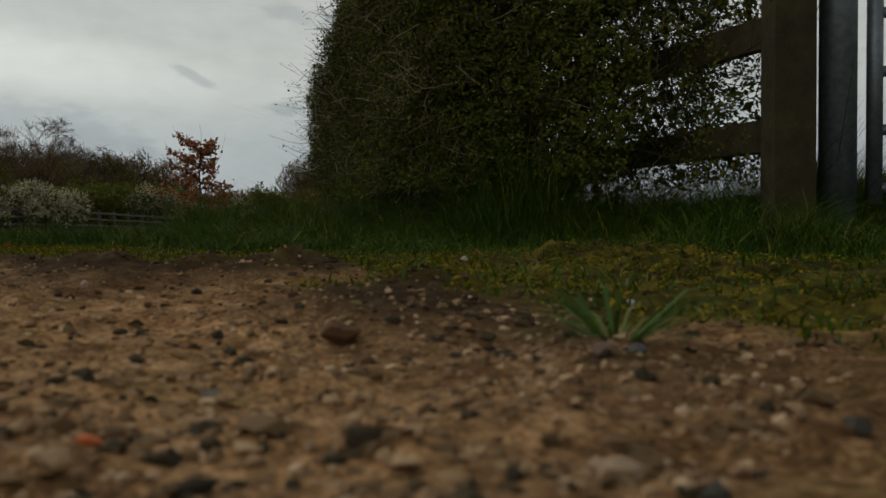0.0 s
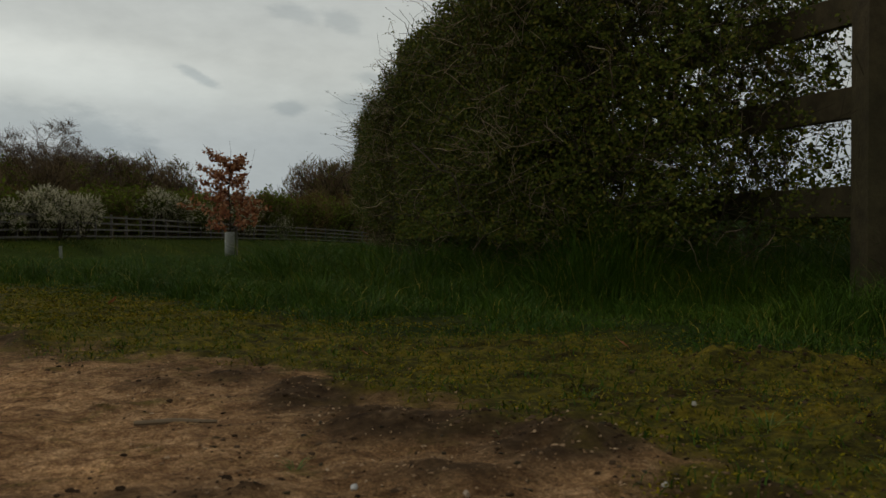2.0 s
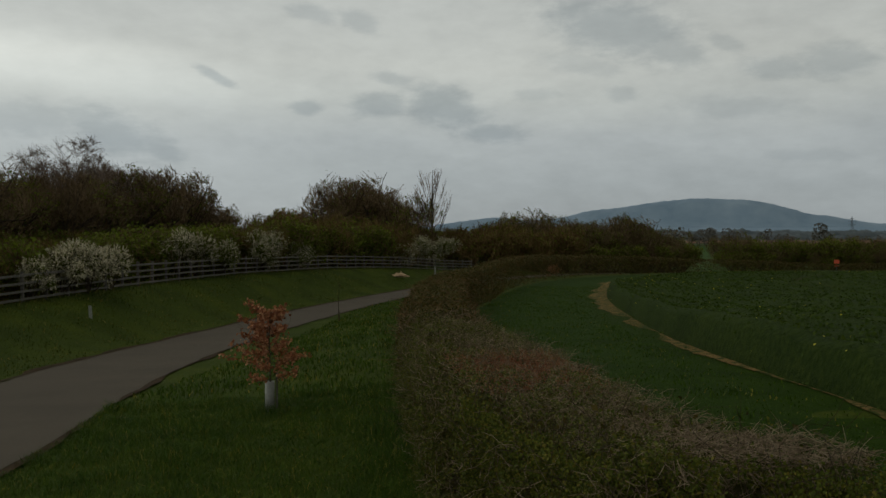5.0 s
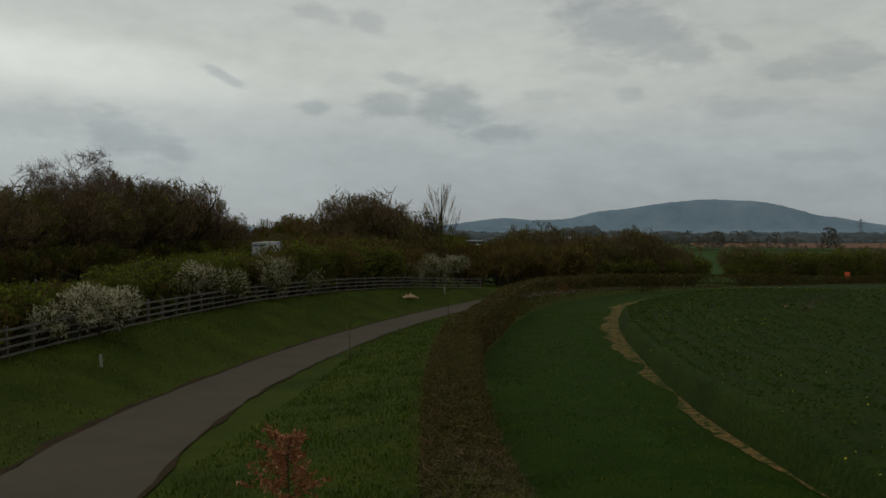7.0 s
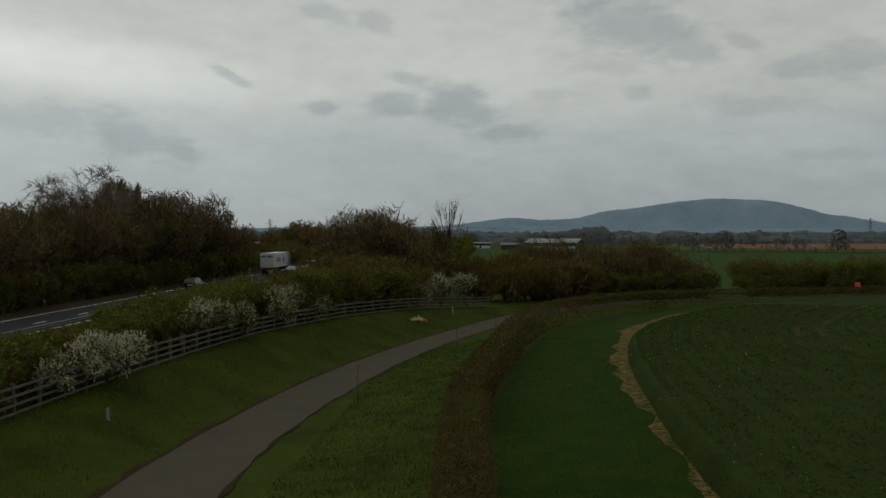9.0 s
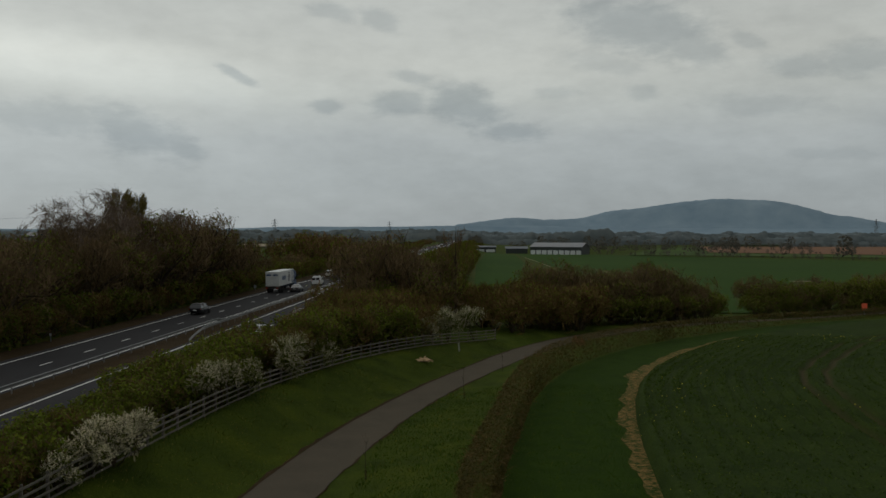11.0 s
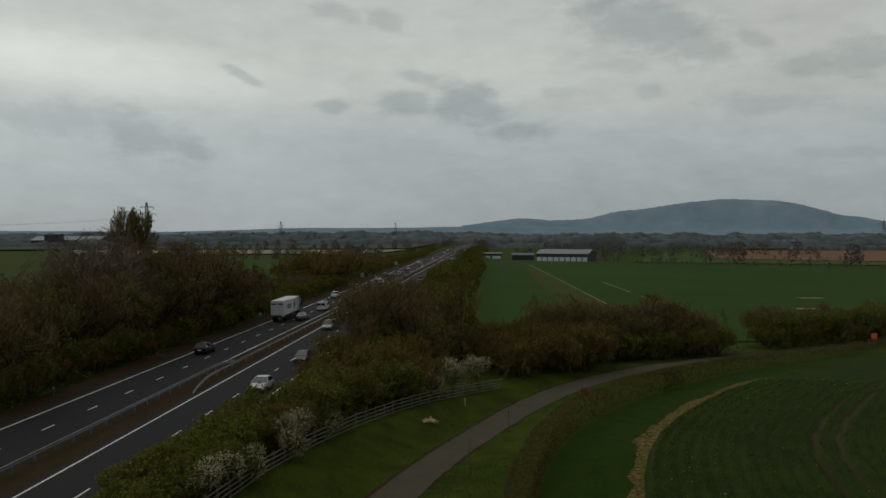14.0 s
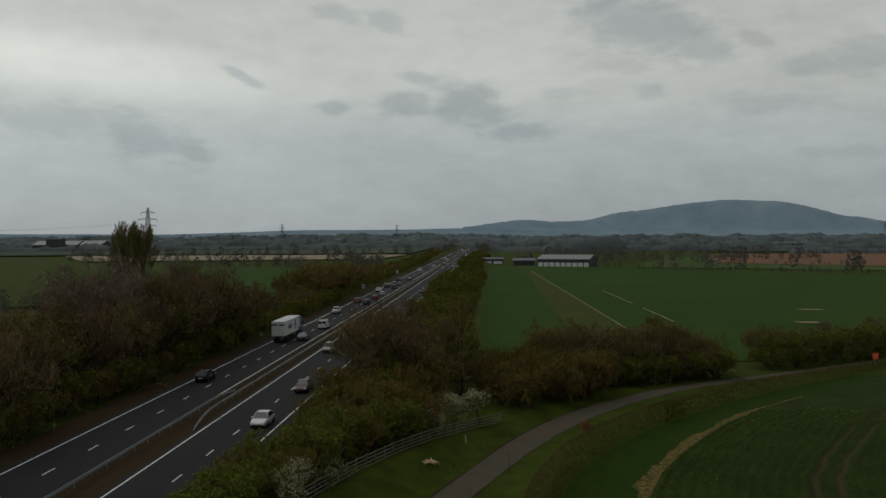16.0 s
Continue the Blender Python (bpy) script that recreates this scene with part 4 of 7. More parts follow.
def bush(name, label, category, rng, height, spread, stems, levels, n_child, twig_mat, leaf_mat, leaves_per, leaf_size, twig_w=0.02, per=5, tl=0.5,
         bark="bark", flower=0, upright=0.6, base_r=0.09, flower_size=0.07):
    """A tree or bush: limbs (trunk), fine twigs, and leaves or blossom on them."""
    e = thing(name, label, category)
    segs, tips = woody(rng, height, spread, stems, levels, upright=upright, n_child=n_child, base_r=base_r)
    part("trunk", limbs_acc(segs), bark, e)
    p0, p1 = crown_twigs(rng, tips, per, tl, twig_w, upright)
    # the crown keeps to a rounded outline
    top, wide = np.percentile(p1[:, 2], 96), np.percentile(np.hypot(p1[:, 0], p1[:, 1]), 88)
    c = np.array([0, 0, top * 0.52])
    rad = np.array([wide, wide, top * 0.48])
    for p in (p0, p1):
        q = np.linalg.norm((p - c) / rad, axis=1)
        k = np.where(q > 0.9, (0.9 + 0.35 * (q - 0.9)) / np.maximum(q, 0.9), 1.0)[:, None]
        p[:] = np.where(p[:, 2:] > top * 0.3, c + (p - c) * k, p)
    part("brushwood", sprigs_mesh("brushwood", p0, p1, twig_w, rng), twig_mat, e)["kind"] = "stuff"
    TALL[e.name] = float(np.percentile(p1[:, 2], 99.5))
    if leaves_per:
        k = int(len(p0) * leaves_per)
        i = rng.integers(0, len(p0), k)
        pos = p0[i] + (p1[i] - p0[i]) * rng.uniform(0, 1, (k, 1)) + rng.normal(0, 0.12 * tl, (k, 3))
        part("crown", leaves_mesh("crown", pos, np.tile((0.0, 0, 1), (k, 1)), leaf_size, 0.7, rng), leaf_mat, e)
    if flower:
        k = int(len(p0) * flower)
        j = rng.choice(len(p0), len(p0) // 2, replace=False)          # blossom crowds on some of the twigs
        i = j[rng.integers(0, len(j), k)]
        pos = p0[i] + (p1[i] - p0[i]) * rng.uniform(0.1, 1.1, (k, 1)) + rng.normal(0, 0.022, (k, 3))
        part("blossom", leaves_mesh("blossom", pos, unit(rng.normal(0, 0.7, (k, 3)) + np.array([[0, -0.4, 0.6]])), flower_size, 0.9, rng), "blossom", e)
    return e


PLACED = set()


def scatter(proto_list, spots, group=""):
    """Copies of the prototypes at (x, y, height in metres); each prototype itself takes the first of its spots."""
    rng = np.random.default_rng(len(spots) + 11)
    for i, (x, y, s) in enumerate(spots):
        p = proto_list[i % len(proto_list)]
        z = float(land(x, y)) - 0.05
        rz = rng.uniform(0, 2 * math.pi)
        s = s / TALL[p.name]
        if p.name not in PLACED:
            PLACED.add(p.name)
            p.location, p.rotation_euler, p.scale = (x, y, z), (0, 0, rz), (s, s, s * rng.uniform(0.9, 1.1))
            if group:
                p["group"] = group
            ob = p
        else:
            ob = copy_thing(p, pose(x, y, z, 0, 0, math.degrees(rz)))
            ob.scale = (s, s, s * rng.uniform(0.9, 1.1))


def merged(name, label, category, proto_list, spots):
    """Many far bushes or trees that cannot be told apart, as one object with a part for each material."""
    rng = np.random.default_rng(len(spots) + 5)
    e = thing(name, label, category, kind="stuff")
    got = {}
    for i, (x, y, s) in enumerate(spots):
        p = proto_list[i % len(proto_list)]
        z, rz, s = float(land(x, y)) - 0.05, rng.uniform(0, 2 * math.pi), s / TALL[p.name]
        c, q = math.cos(rz) * s, math.sin(rz) * s
        R = np.array([[c, q, 0], [-q, c, 0], [0, 0, s]])
        for ch in p.children:
            key = (ch.name.split(".")[0], ch.data.materials[0].name)
            if ch.data.name not in CACHE:
                v = np.zeros(len(ch.data.vertices) * 3, np.float32)
                ch.data.vertices.foreach_get("co", v)
                f = np.zeros(len(ch.data.loops), np.int32)
                ch.data.loops.foreach_get("vertex_index", f)
                CACHE[ch.data.name] = (v.reshape(-1, 3), f.reshape(-1, 4))
            v, f = CACHE[ch.data.name]
            got.setdefault(key, []).append((v @ R + np.array([x, y, z]), f))
    for (nm, mat), items in got.items():
        vs, fs, n = [], [], 0
        for v, f in items:
            vs.append(v)
            fs.append(f + n)
            n += len(v)
        part(nm, raw_mesh(nm, np.concatenate(vs), np.concatenate(fs)), bpy.data.materials[mat], e)["kind"] = "stuff"
    return e


CACHE = {}


def spread(proto_list, spots, group, name, label, category, split, far_protos):
    """Near ones as objects of their own, those beyond split joined."""
    near, far = [q for q in spots if q[1] <= split], [q for q in spots if q[1] > split]
    scatter(proto_list, near, group)
    if far:
        merged(name, label, category, far_protos, far)



r = np.random.default_rng
WOOD = "bare woodland trees beside the road"
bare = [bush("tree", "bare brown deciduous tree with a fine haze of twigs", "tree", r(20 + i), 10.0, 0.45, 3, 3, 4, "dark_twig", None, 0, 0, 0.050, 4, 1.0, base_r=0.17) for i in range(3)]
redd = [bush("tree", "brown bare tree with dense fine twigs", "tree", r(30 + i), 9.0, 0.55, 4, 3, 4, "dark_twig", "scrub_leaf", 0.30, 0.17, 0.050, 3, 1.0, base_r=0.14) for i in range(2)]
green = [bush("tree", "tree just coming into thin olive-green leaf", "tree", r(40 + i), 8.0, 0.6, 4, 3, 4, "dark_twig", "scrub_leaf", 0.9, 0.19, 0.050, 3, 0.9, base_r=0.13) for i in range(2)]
scrub = [bush("bush", "tangled brown and olive scrub bush", "bush", r(50 + i), 4.0, 0.9, 6, 2, 5, "red_twig", "scrub_leaf", 0.4, 0.14, 0.036, 5, 0.65, base_r=0.05) for i in range(3)]
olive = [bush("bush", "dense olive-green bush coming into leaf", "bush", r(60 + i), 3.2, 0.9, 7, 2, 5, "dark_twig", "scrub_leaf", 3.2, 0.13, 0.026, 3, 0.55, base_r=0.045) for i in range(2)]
# coarser ones for the far stretches of the same woods
lite_tree = [bush("tree", "bare brown tree far down the road", "tree", r(85 + i), 9.0, 0.5, 3, 2, 5, "twig" if i else "red_twig", "scrub_leaf", 0.5, 0.5, 0.12, 3, 2.0, base_r=0.14) for i in range(2)]
lite_bush = [bush("bush", "brown roadside bush far down the road", "bush", r(88 + i), 4.0, 0.9, 4, 2, 4, "red_twig", "scrub_leaf", 0.8 + i, 0.34, 0.07, 3, 1.1, base_r=0.05) for i in range(2)]

rg = r(99)
wood_height = lerp_table([(40, 9), (95, 12), (120, 13), (145, 14.5), (172, 15.5), (188, 12), (200, 9), (222, 5.5), (258, 6.5), (285, 13), (330, 11.5), (375, 7.5), (480, 5.5), (900, 5.5)])
spots = []
for y in np.concatenate([np.arange(50, 240, 4.6), np.arange(240, 420, 8.0), np.arange(420, 900, 18.0)]):
    for k in range(2):
        x = -49.5 - k * 7 - rg.uniform(0, 4)
        yy = y + rg.uniform(-2.5, 2.5)
        spots.append((x, yy, float(wood_height(yy)) * rg.uniform(0.72, 1.08)))
back_height = lerp_table([(86, 8), (120, 8.5), (145, 9.5), (165, 13), (185, 12), (200, 8)])
for y in np.arange(88, 200, 5.2):
    for k in range(2):
        x, yy = -64.5 - k * 7 - rg.uniform(0, 4), y + rg.uniform(-2.5, 2.5)
        spots.append((x, yy, float(back_height(yy)) * rg.uniform(0.8, 1.05)))
mixed = [bare[0], redd[0], bare[1], green[0], redd[1], bare[2], green[1]]
spread(mixed, spots, WOOD, "far_wood", "bare brown wood running on beside the road", "trees", 250, lite_tree)
spots = []
for y in np.concatenate([np.arange(55, 300, 3.4), np.arange(300, 700, 9.0)]):
    spots.append((-46.8 - rg.uniform(0, 2.5), y + rg.uniform(-1.5, 1.5), rg.uniform(2.6, 5.2)))
spread([scrub[0], olive[0], scrub[1]], spots, "bushes at the foot of the wood", "far_scrub", "brown scrub running on at the foot of the wood", "bushes", 140, lite_bush)

# roadside scrub between the carriageway and the fence, and on along the road
spots = []
scrub_height = lerp_table([(28, 3.2), (38, 3.3), (46, 3.0), (52, 3.5), (58, 3.7), (75, 3.8), (88, 4.1), (100, 4.8)])
for y in np.arange(28, 100, 2.1):
    w = float(fence_x(y)) - 1.6 - (ROAD_R + 1.2)
    for k in range(3 if y > 48 else 2):
        inset = 2.2 + 2.6 * float(smooth01((y - 62) / 26))
        spots.append((ROAD_R + inset + rg.uniform(0, 1) * max(w - inset, 0.5), y + rg.uniform(-1.1, 1.1), float(scrub_height(y)) * rg.uniform(0.75, 1.1)))
scatter([olive[0], olive[1], olive[0], scrub[0]], spots, "roadside bushes")
spots = []
for y in np.concatenate([np.arange(94, 200, 2.8), np.arange(200, 420, 6), np.arange(420, 900, 15)]):
    right = min(float(fence_x(y)) - 2, -4.0) if y < 112 else -4.5
    for k in range(3 if y < 200 else 2):
        spots.append((rg.uniform(ROAD_R + (5.0 if y < 140 else 2.6), right), y + rg.uniform(-2, 2), rg.uniform(3.2, 6.0)))
spread([scrub[1], scrub[2], scrub[0], olive[1]], spots, "roadside thicket", "far_thicket", "brown roadside thicket running on into the distance", "bushes", 128, lite_bush)
spots = [(-13.5, 118, 10.6), (-11.5, 124, 10.6), (-9, 117, 10.4), (-14.5, 128, 11.0), (-6.5, 126, 10.4), (-13, 117, 10.8), (-6, 119, 10.0), (-14.8, 121, 9.6), (-11, 120, 11), (-14, 140, 9), (-17, 160, 8), (-10, 170, 7.5), (-15, 190, 8), (-13, 126, 8.5), (-9, 128, 8.3), (-14, 114, 7.0), (-15.5, 108, 5.5)]
scatter([redd[0], green[1], bare[1], redd[1], bare[2]], spots, "trees in the thicket")

scatter(lite_tree + lite_bush, [(-52, 212, 10), (-58, 218, 10), (-15, 133, 4.5), (-10, 137, 4.5)], "trees in the thicket")

# thicket and dark wood behind the lane
spots = [(rg.uniform(0, 15), rg.uniform(113, 136), rg.uniform(4.6, 7.2)) for _ in range(46)]
spots = [s for s in spots if s[1] > 112 + max(0, s[0] - 4) * 1.35]
scatter([scrub[2], scrub[1]], spots, "thicket behind the lane")
spots = []
for t in np.linspace(0, 1, 17):
    for k in range(3):
        spots.append((10 + 28 * t + rg.uniform(-1, 1), 137 + 17 * t + k * 3 + rg.uniform(-1.2, 1.2), (rg.uniform(7.4, 9.6) if k else rg.uniform(5.0, 7.5)) * (1 - 0.3 * max(0, t - 0.7) / 0.3)))
scatter([green[0], redd[1], green[1], redd[0]], spots, "small wood by the field")
spots = []
for t in np.linspace(0, 1, 22):
    spots.append((10 + 28.5 * t + rg.uniform(-0.8, 0.8), 134.6 + 17 * t + rg.uniform(-0.6, 0.6), rg.uniform(3.4, 5.2)))
for t in np.linspace(0, 1, 30):
    spots.append((49.5 + 73 * t + rg.uniform(-0.8, 0.8), 165.5 + 55 * t + rg.uniform(-0.6, 0.6), rg.uniform(3.0, 4.6)))
scatter([olive[1], redd[0], olive[0], bare[0]], spots, "bushes along the field edge")
spots = []
for t in np.linspace(0, 1, 26):
    for k in range(2):
        spots.append((50 + 73 * t + rg.uniform(-1, 1), 168 + 55 * t + k * 4 + rg.uniform(-1.5, 1.5), rg.uniform(5.4, 7.4)))
scatter([green[1], redd[0], olive[1], bare[2]], spots, "tall hedgerow by the field")


# birches and a tall willow over the wood
for k, (x, y, h) in enumerate(((-56, 130, 18.6), (-57.5, 145, 17.2), (-52.5, 141, 15.0), (-63, 136, 14.5), (-58, 171, 16.5))):
    e = bush("birch_tree", "tall silver birch with fine drooping bare twigs", "tree", r(90 + k), 11.0, 0.28, 2, 3, 5, "birch_twig", None, 0, 0.18, 0.034, 8, 1.2, bark="pale_bark" if k < 3 else "bark", upright=0.1, base_r=0.16)
    f = h / TALL[e.name]
    e.location, e.scale, e["group"] = (x, y, float(land(x, y))), (f * 1.0, f * 1.0, f), "tall trees over the wood"


def slim_tree(at, h, rng, limbs=30, per=16, twig=0.03, mat="twig", label="slim bare tree with steep upswept limbs", group=""):
    e = thing("bare_tree", label, "tree", at, group=group)
    lim, p0, p1 = Acc(), [], []
    lim.tube([(0, 0, 0), (0.1, 0, h * 0.3), (0, 0.1, h * 0.62), (0.1, 0, h)], [0.22, 0.17, 0.11, 0.02], 7)
    for i in range(limbs):
        t = rng.uniform(0.22, 0.8)
        a = rng.uniform(0, 2 * math.pi)
        o = np.array([0.05, 0, h * t])
        ln = h * (0.62 - 0.45 * t)
        q = o + np.array([math.cos(a) * ln * 0.40, math.sin(a) * ln * 0.40, ln * 0.85])
        q[2] = min(q[2], h)
        m = o + (q - o) * 0.45 + np.array([math.cos(a), math.sin(a), -0.2]) * 0.16
        lim.tube([o, m, q], [0.08 * (1.1 - t), 0.05 * (1.1 - t), 0.012], 5, cap=False)
        for _ in range(per):
            s = m + (q - m) * rng.uniform(0, 1)
            p0.append(s)
            p1.append(s + unit(rng.normal(0, 0.35, 3) + np.array([0, 0, 1])) * rng.uniform(0.5, 1.2))
    part("trunk", lim, "bark", e)
    part("brushwood", twigs_mesh("brushwood", np.array(p0), np.array(p1), twig, rng=rng), mat, e)["kind"] = "stuff"


slim_tree((-2.6, 123, -2.6), 13.9, r(5))
for k, (x, y, h) in enumerate(((-110, 276, 25.0), (-113.5, 281, 24.0), (-106.5, 280, 23.0), (-109, 284, 24.5))):
    slim_tree((x, y, float(land(x, y))), h, r(120 + k), 60, 44, 0.10, "olive_twig", "tall upswept tree flushed golden-olive with spring buds", "tall clump beyond the wood")


# blackthorn in flower along the fence
def blossom_bush(seed, x, y, wide, high, amount=1.0, leaf=1.0):
    """Several arching lobes: bare stems, fine twigs, olive leaves inside and crowded white flowers along the outer twigs."""
    rng = r(seed)
    e = thing("blackthorn", "blackthorn bush covered in white blossom", "bush", (x, y, float(land(x, y)) - 0.05), group="blossoming bushes")
    lobes = []
    for k in range(7):
        a, d = rng.uniform(0, 2 * math.pi), math.sqrt(rng.uniform(0, 1)) * wide * 0.36
        rad = wide * rng.uniform(0.16, 0.27)
        lobes.append((np.array([math.cos(a) * d, math.sin(a) * d, max(rad * 0.9, (high - rad) * (1 - 0.5 * (d / wide) / 0.36 * rng.uniform(0.3, 1.2)))]), rad))
    st, p0, p1, fl, lf = Acc(), [], [], [], []
    for c, rad in lobes:
        o = np.array([c[0], c[1], 0.0]) / max(0.2, float(np.hypot(c[0], c[1]))) * 0.02
        st.tube([o, o * 0.6 + c * 0.4 + rng.normal(0, 0.06, 3), c], [0.035, 0.025, 0.014], 5, cap=False)
        for i in range(int(95 * rad / 0.5)):
            d = unit(rng.normal(0, 1, 3) + np.array([0, -0.1, 0.35]))
            a0 = c + d * rad * rng.uniform(0.15, 0.6)
            tip = c + d * rad * rng.uniform(0.75, 1.25) + np.array([0, 0, rng.uniform(-0.08, 0.14)])
            p0.append(a0)
            p1.append(tip)
            n = int(rng.integers(0, 26) * amount) if rng.random() < 0.75 else 0
            t = rng.uniform(0.25, 1.02, (n, 1))
            fl.append(a0 + (tip - a0) * t + rng.normal(0, 0.020, (n, 3)))
            n = int(rng.integers(0, 9) * leaf)
            lf.append(a0 + (tip - a0) * rng.uniform(-0.3, 0.8, (n, 1)) + rng.normal(0, 0.06, (n, 3)))
    part("trunk", st, "bark", e)
    part("brushwood", sprigs_mesh("brushwood", np.array(p0), np.array(p1), 0.016, rng), "bark", e)["kind"] = "stuff"
    lf, fl = np.concatenate(lf), np.concatenate(fl)
    part("crown", leaves_mesh("crown", lf, np.tile((0.0, 0, 1), (len(lf), 1)), 0.09, 0.7, rng), "scrub_leaf", e)["kind"] = "stuff"
    part("blossom", leaves_mesh("blossom", fl, unit(rng.normal(0, 0.7, fl.shape) + np.array([[0, -0.5, 0.5]])), 0.045, 0.9, rng), "blossom", e)["kind"] = "stuff"


for seed, bx, by, wide, high, amount, leaf in (
        (82, -15.9, 37.6, 2.2, 1.9, 0.9, 0.8), (71, -15.5, 39.6, 2.8, 2.2, 1.3, 0.5), (72, -15.2, 41.6, 3.0, 2.4, 1.35, 0.45), (70, -15.1, 43.8, 2.9, 2.3, 1.3, 0.45), (83, -15.6, 41.0, 3.0, 2.7, 1.3, 0.5),
        (73, -14.9, 54.4, 3.2, 3.2, 0.9, 0.9), (80, -14.7, 56.8, 3.2, 3.0, 0.9, 0.9), (74, -14.3, 60.0, 3.2, 3.0, 0.55, 1.4), (75, -13.4, 67.0, 3.8, 3.4, 0.7, 1.2), (81, -12.8, 70.0, 3.8, 3.3, 0.75, 1.2),
        (76, -11.6, 74.4, 3.4, 2.6, 0.5, 1.4), (79, -5.0, 96.4, 3.6, 2.8, 0.8, 1.0), (77, -2.6, 100.4, 4.4, 4.2, 0.85, 1.0), (78, 0.2, 104.0, 4.4, 4.6, 0.65, 1.0), (84, -4.2, 100.0, 3.6, 3.6, 0.6, 1.0)):
    blossom_bush(seed, bx, by, wide, high, amount, leaf)


# ---- post-and-rail fence along the boundary ----
def boundary_fence():
    e = thing("fence", "weathered grey four-rail timber post-and-rail fence", "fence")
    ys, y = [], 14.0
    while y < 106:
        ys.append(y)
        dx = float(fence_x(y + 0.5) - fence_x(y - 0.5))
        y += 1.85 / math.hypot(1, dx)
    P = [(float(fence_x(q)), q, float(land(fence_x(q), q))) for q in ys]
    post = Acc()
    post.box(0, 0, 0.55, 0.11, 0.09, 1.40, 0.008)
    pm = post.mesh("post")
    pm.materials.append(M["grey_wood"])
    rail = Acc()
    rail.box(0, 0.5, 0, 0.045, 1.0, 0.09)
    rm = rail.mesh("rail")
    rm.materials.append(M["grey_wood"])
    for i, (x, y, z) in enumerate(P):
        o = new("post", pm)
        o.parent, o.location = e, (x, y, z)
        o.rotation_euler = (RNG.normal(0, 0.015), RNG.normal(0, 0.015), 0)
        if i + 1 == len(P):
            break
        x2, y2, z2 = P[i + 1]
        d = Vector((x2 - x, y2 - y, z2 - z))
        for h in (0.14, 0.46, 0.78, 1.10):
            o = new("rail", rm)
            o.parent, o.location = e, (x + 0.075, y, z + h + RNG.normal(0, 0.008))
            o.rotation_euler = (math.asin(d.z / d.length), 0, -math.atan2(d.x, d.y))
            o.scale = (1, d.length * 1.01, 1)


boundary_fence()

# ---- the clipped hedge ----
HEDGE_H = 1.58
hedge_scale = lerp_table([(0, 1), (16, 1), (28, 1.10), (42, 1.22), (60, 1.36), (80, 1.55), (95, 1.5), (112, 1.35), (135, 1.2), (160, 1.05)])        # taller where the ground falls away


def hedge_points(n, y0, y1, rng, shell=0.16, power=1.0, low=0.22, faces=(0.40, 0.36, 0.24)):
    """Points in the outer shell of the hedge, with outward normals."""
    y = y0 + (y1 - y0) * rng.uniform(0, 1, n) ** power
    xl, xr = hedge_l(y), hedge_r(y)
    w = xr - xl
    side = rng.choice(3, n, p=faces)
    u = rng.uniform(0, 1, n)
    z = np.where(side == 1, HEDGE_H, low + (HEDGE_H - low) * rng.uniform(0, 1, n))
    taper = 0.28 * smooth01((0.75 - z) / 0.75)
    x = np.where(side == 0, xl + taper, np.where(side == 2, xr - taper, xl + w * u))
    rnd = 0.22                                      # rounded shoulders
    ex = np.minimum(x - xl, xr - x)
    z = np.where(side == 1, z - rnd * (1 - smooth01(ex / 0.32)), z)
    x = np.where(side == 0, x + np.clip(z - HEDGE_H + rnd, 0, 1) * 0.8, np.where(side == 2, x - np.clip(z - HEDGE_H + rnd, 0, 1) * 0.8, x))
    nrm = np.where((side == 0)[:, None], np.array([[-1.0, 0, 0.25]]), np.where((side == 2)[:, None], np.array([[1.0, 0, 0.25]]), np.array([[0.0, -0.15, 1]])))
    z = z + 0.10 * smooth01((4.95 - y) / 0.6) * (z > 1.0)
    lump = (roughness_noise(x * 1.0 + z * 2, y, 0.5, 21) - 0.5) * 0.16 + (roughness_noise(x * 1.3 + z * 1.1, y, 0.17, 22) - 0.5) * 0.12
    depth = rng.exponential(shell, n) - 0.03
    p = np.stack([x, y, z], 1) - nrm * (depth - lump)[:, None]
    p[:, 2] = p[:, 2] * hedge_scale(y) + profile(y)
    return p, nrm


def end_points(n, rng, shell=0.3):
    """The same for the end of the hedge at the gate, which thins out towards the post."""
    t = rng.uniform(0, 1, n) ** 1.15
    z = rng.uniform(0, 1, n)
    yy = np.interp(t, [0, 0.2, 0.45, 1], [6.4, 5.1, 4.35, 4.0])
    xx = np.interp(t, [0, 0.2, 0.45, 1], [2.16, 2.55, 2.9, 4.25])
    z = 0.30 + (HEDGE_H + 0.02 + 0.11 * smooth01((xx - 2.7) / 0.4) - 0.30) * z
    p = np.stack([xx, yy + rng.exponential(shell, n) - 0.26 * (rng.uniform(0, 1, n) < 0.28) * smooth01((xx - 3.0) / 0.6), z], 1)
    p[:, 2] += 0.05 * (roughness_noise(p[:, 0], p[:, 1], 0.2, 35) - 0.5)
    return p, np.tile((-0.25, -1.0, 0.3), (n, 1))


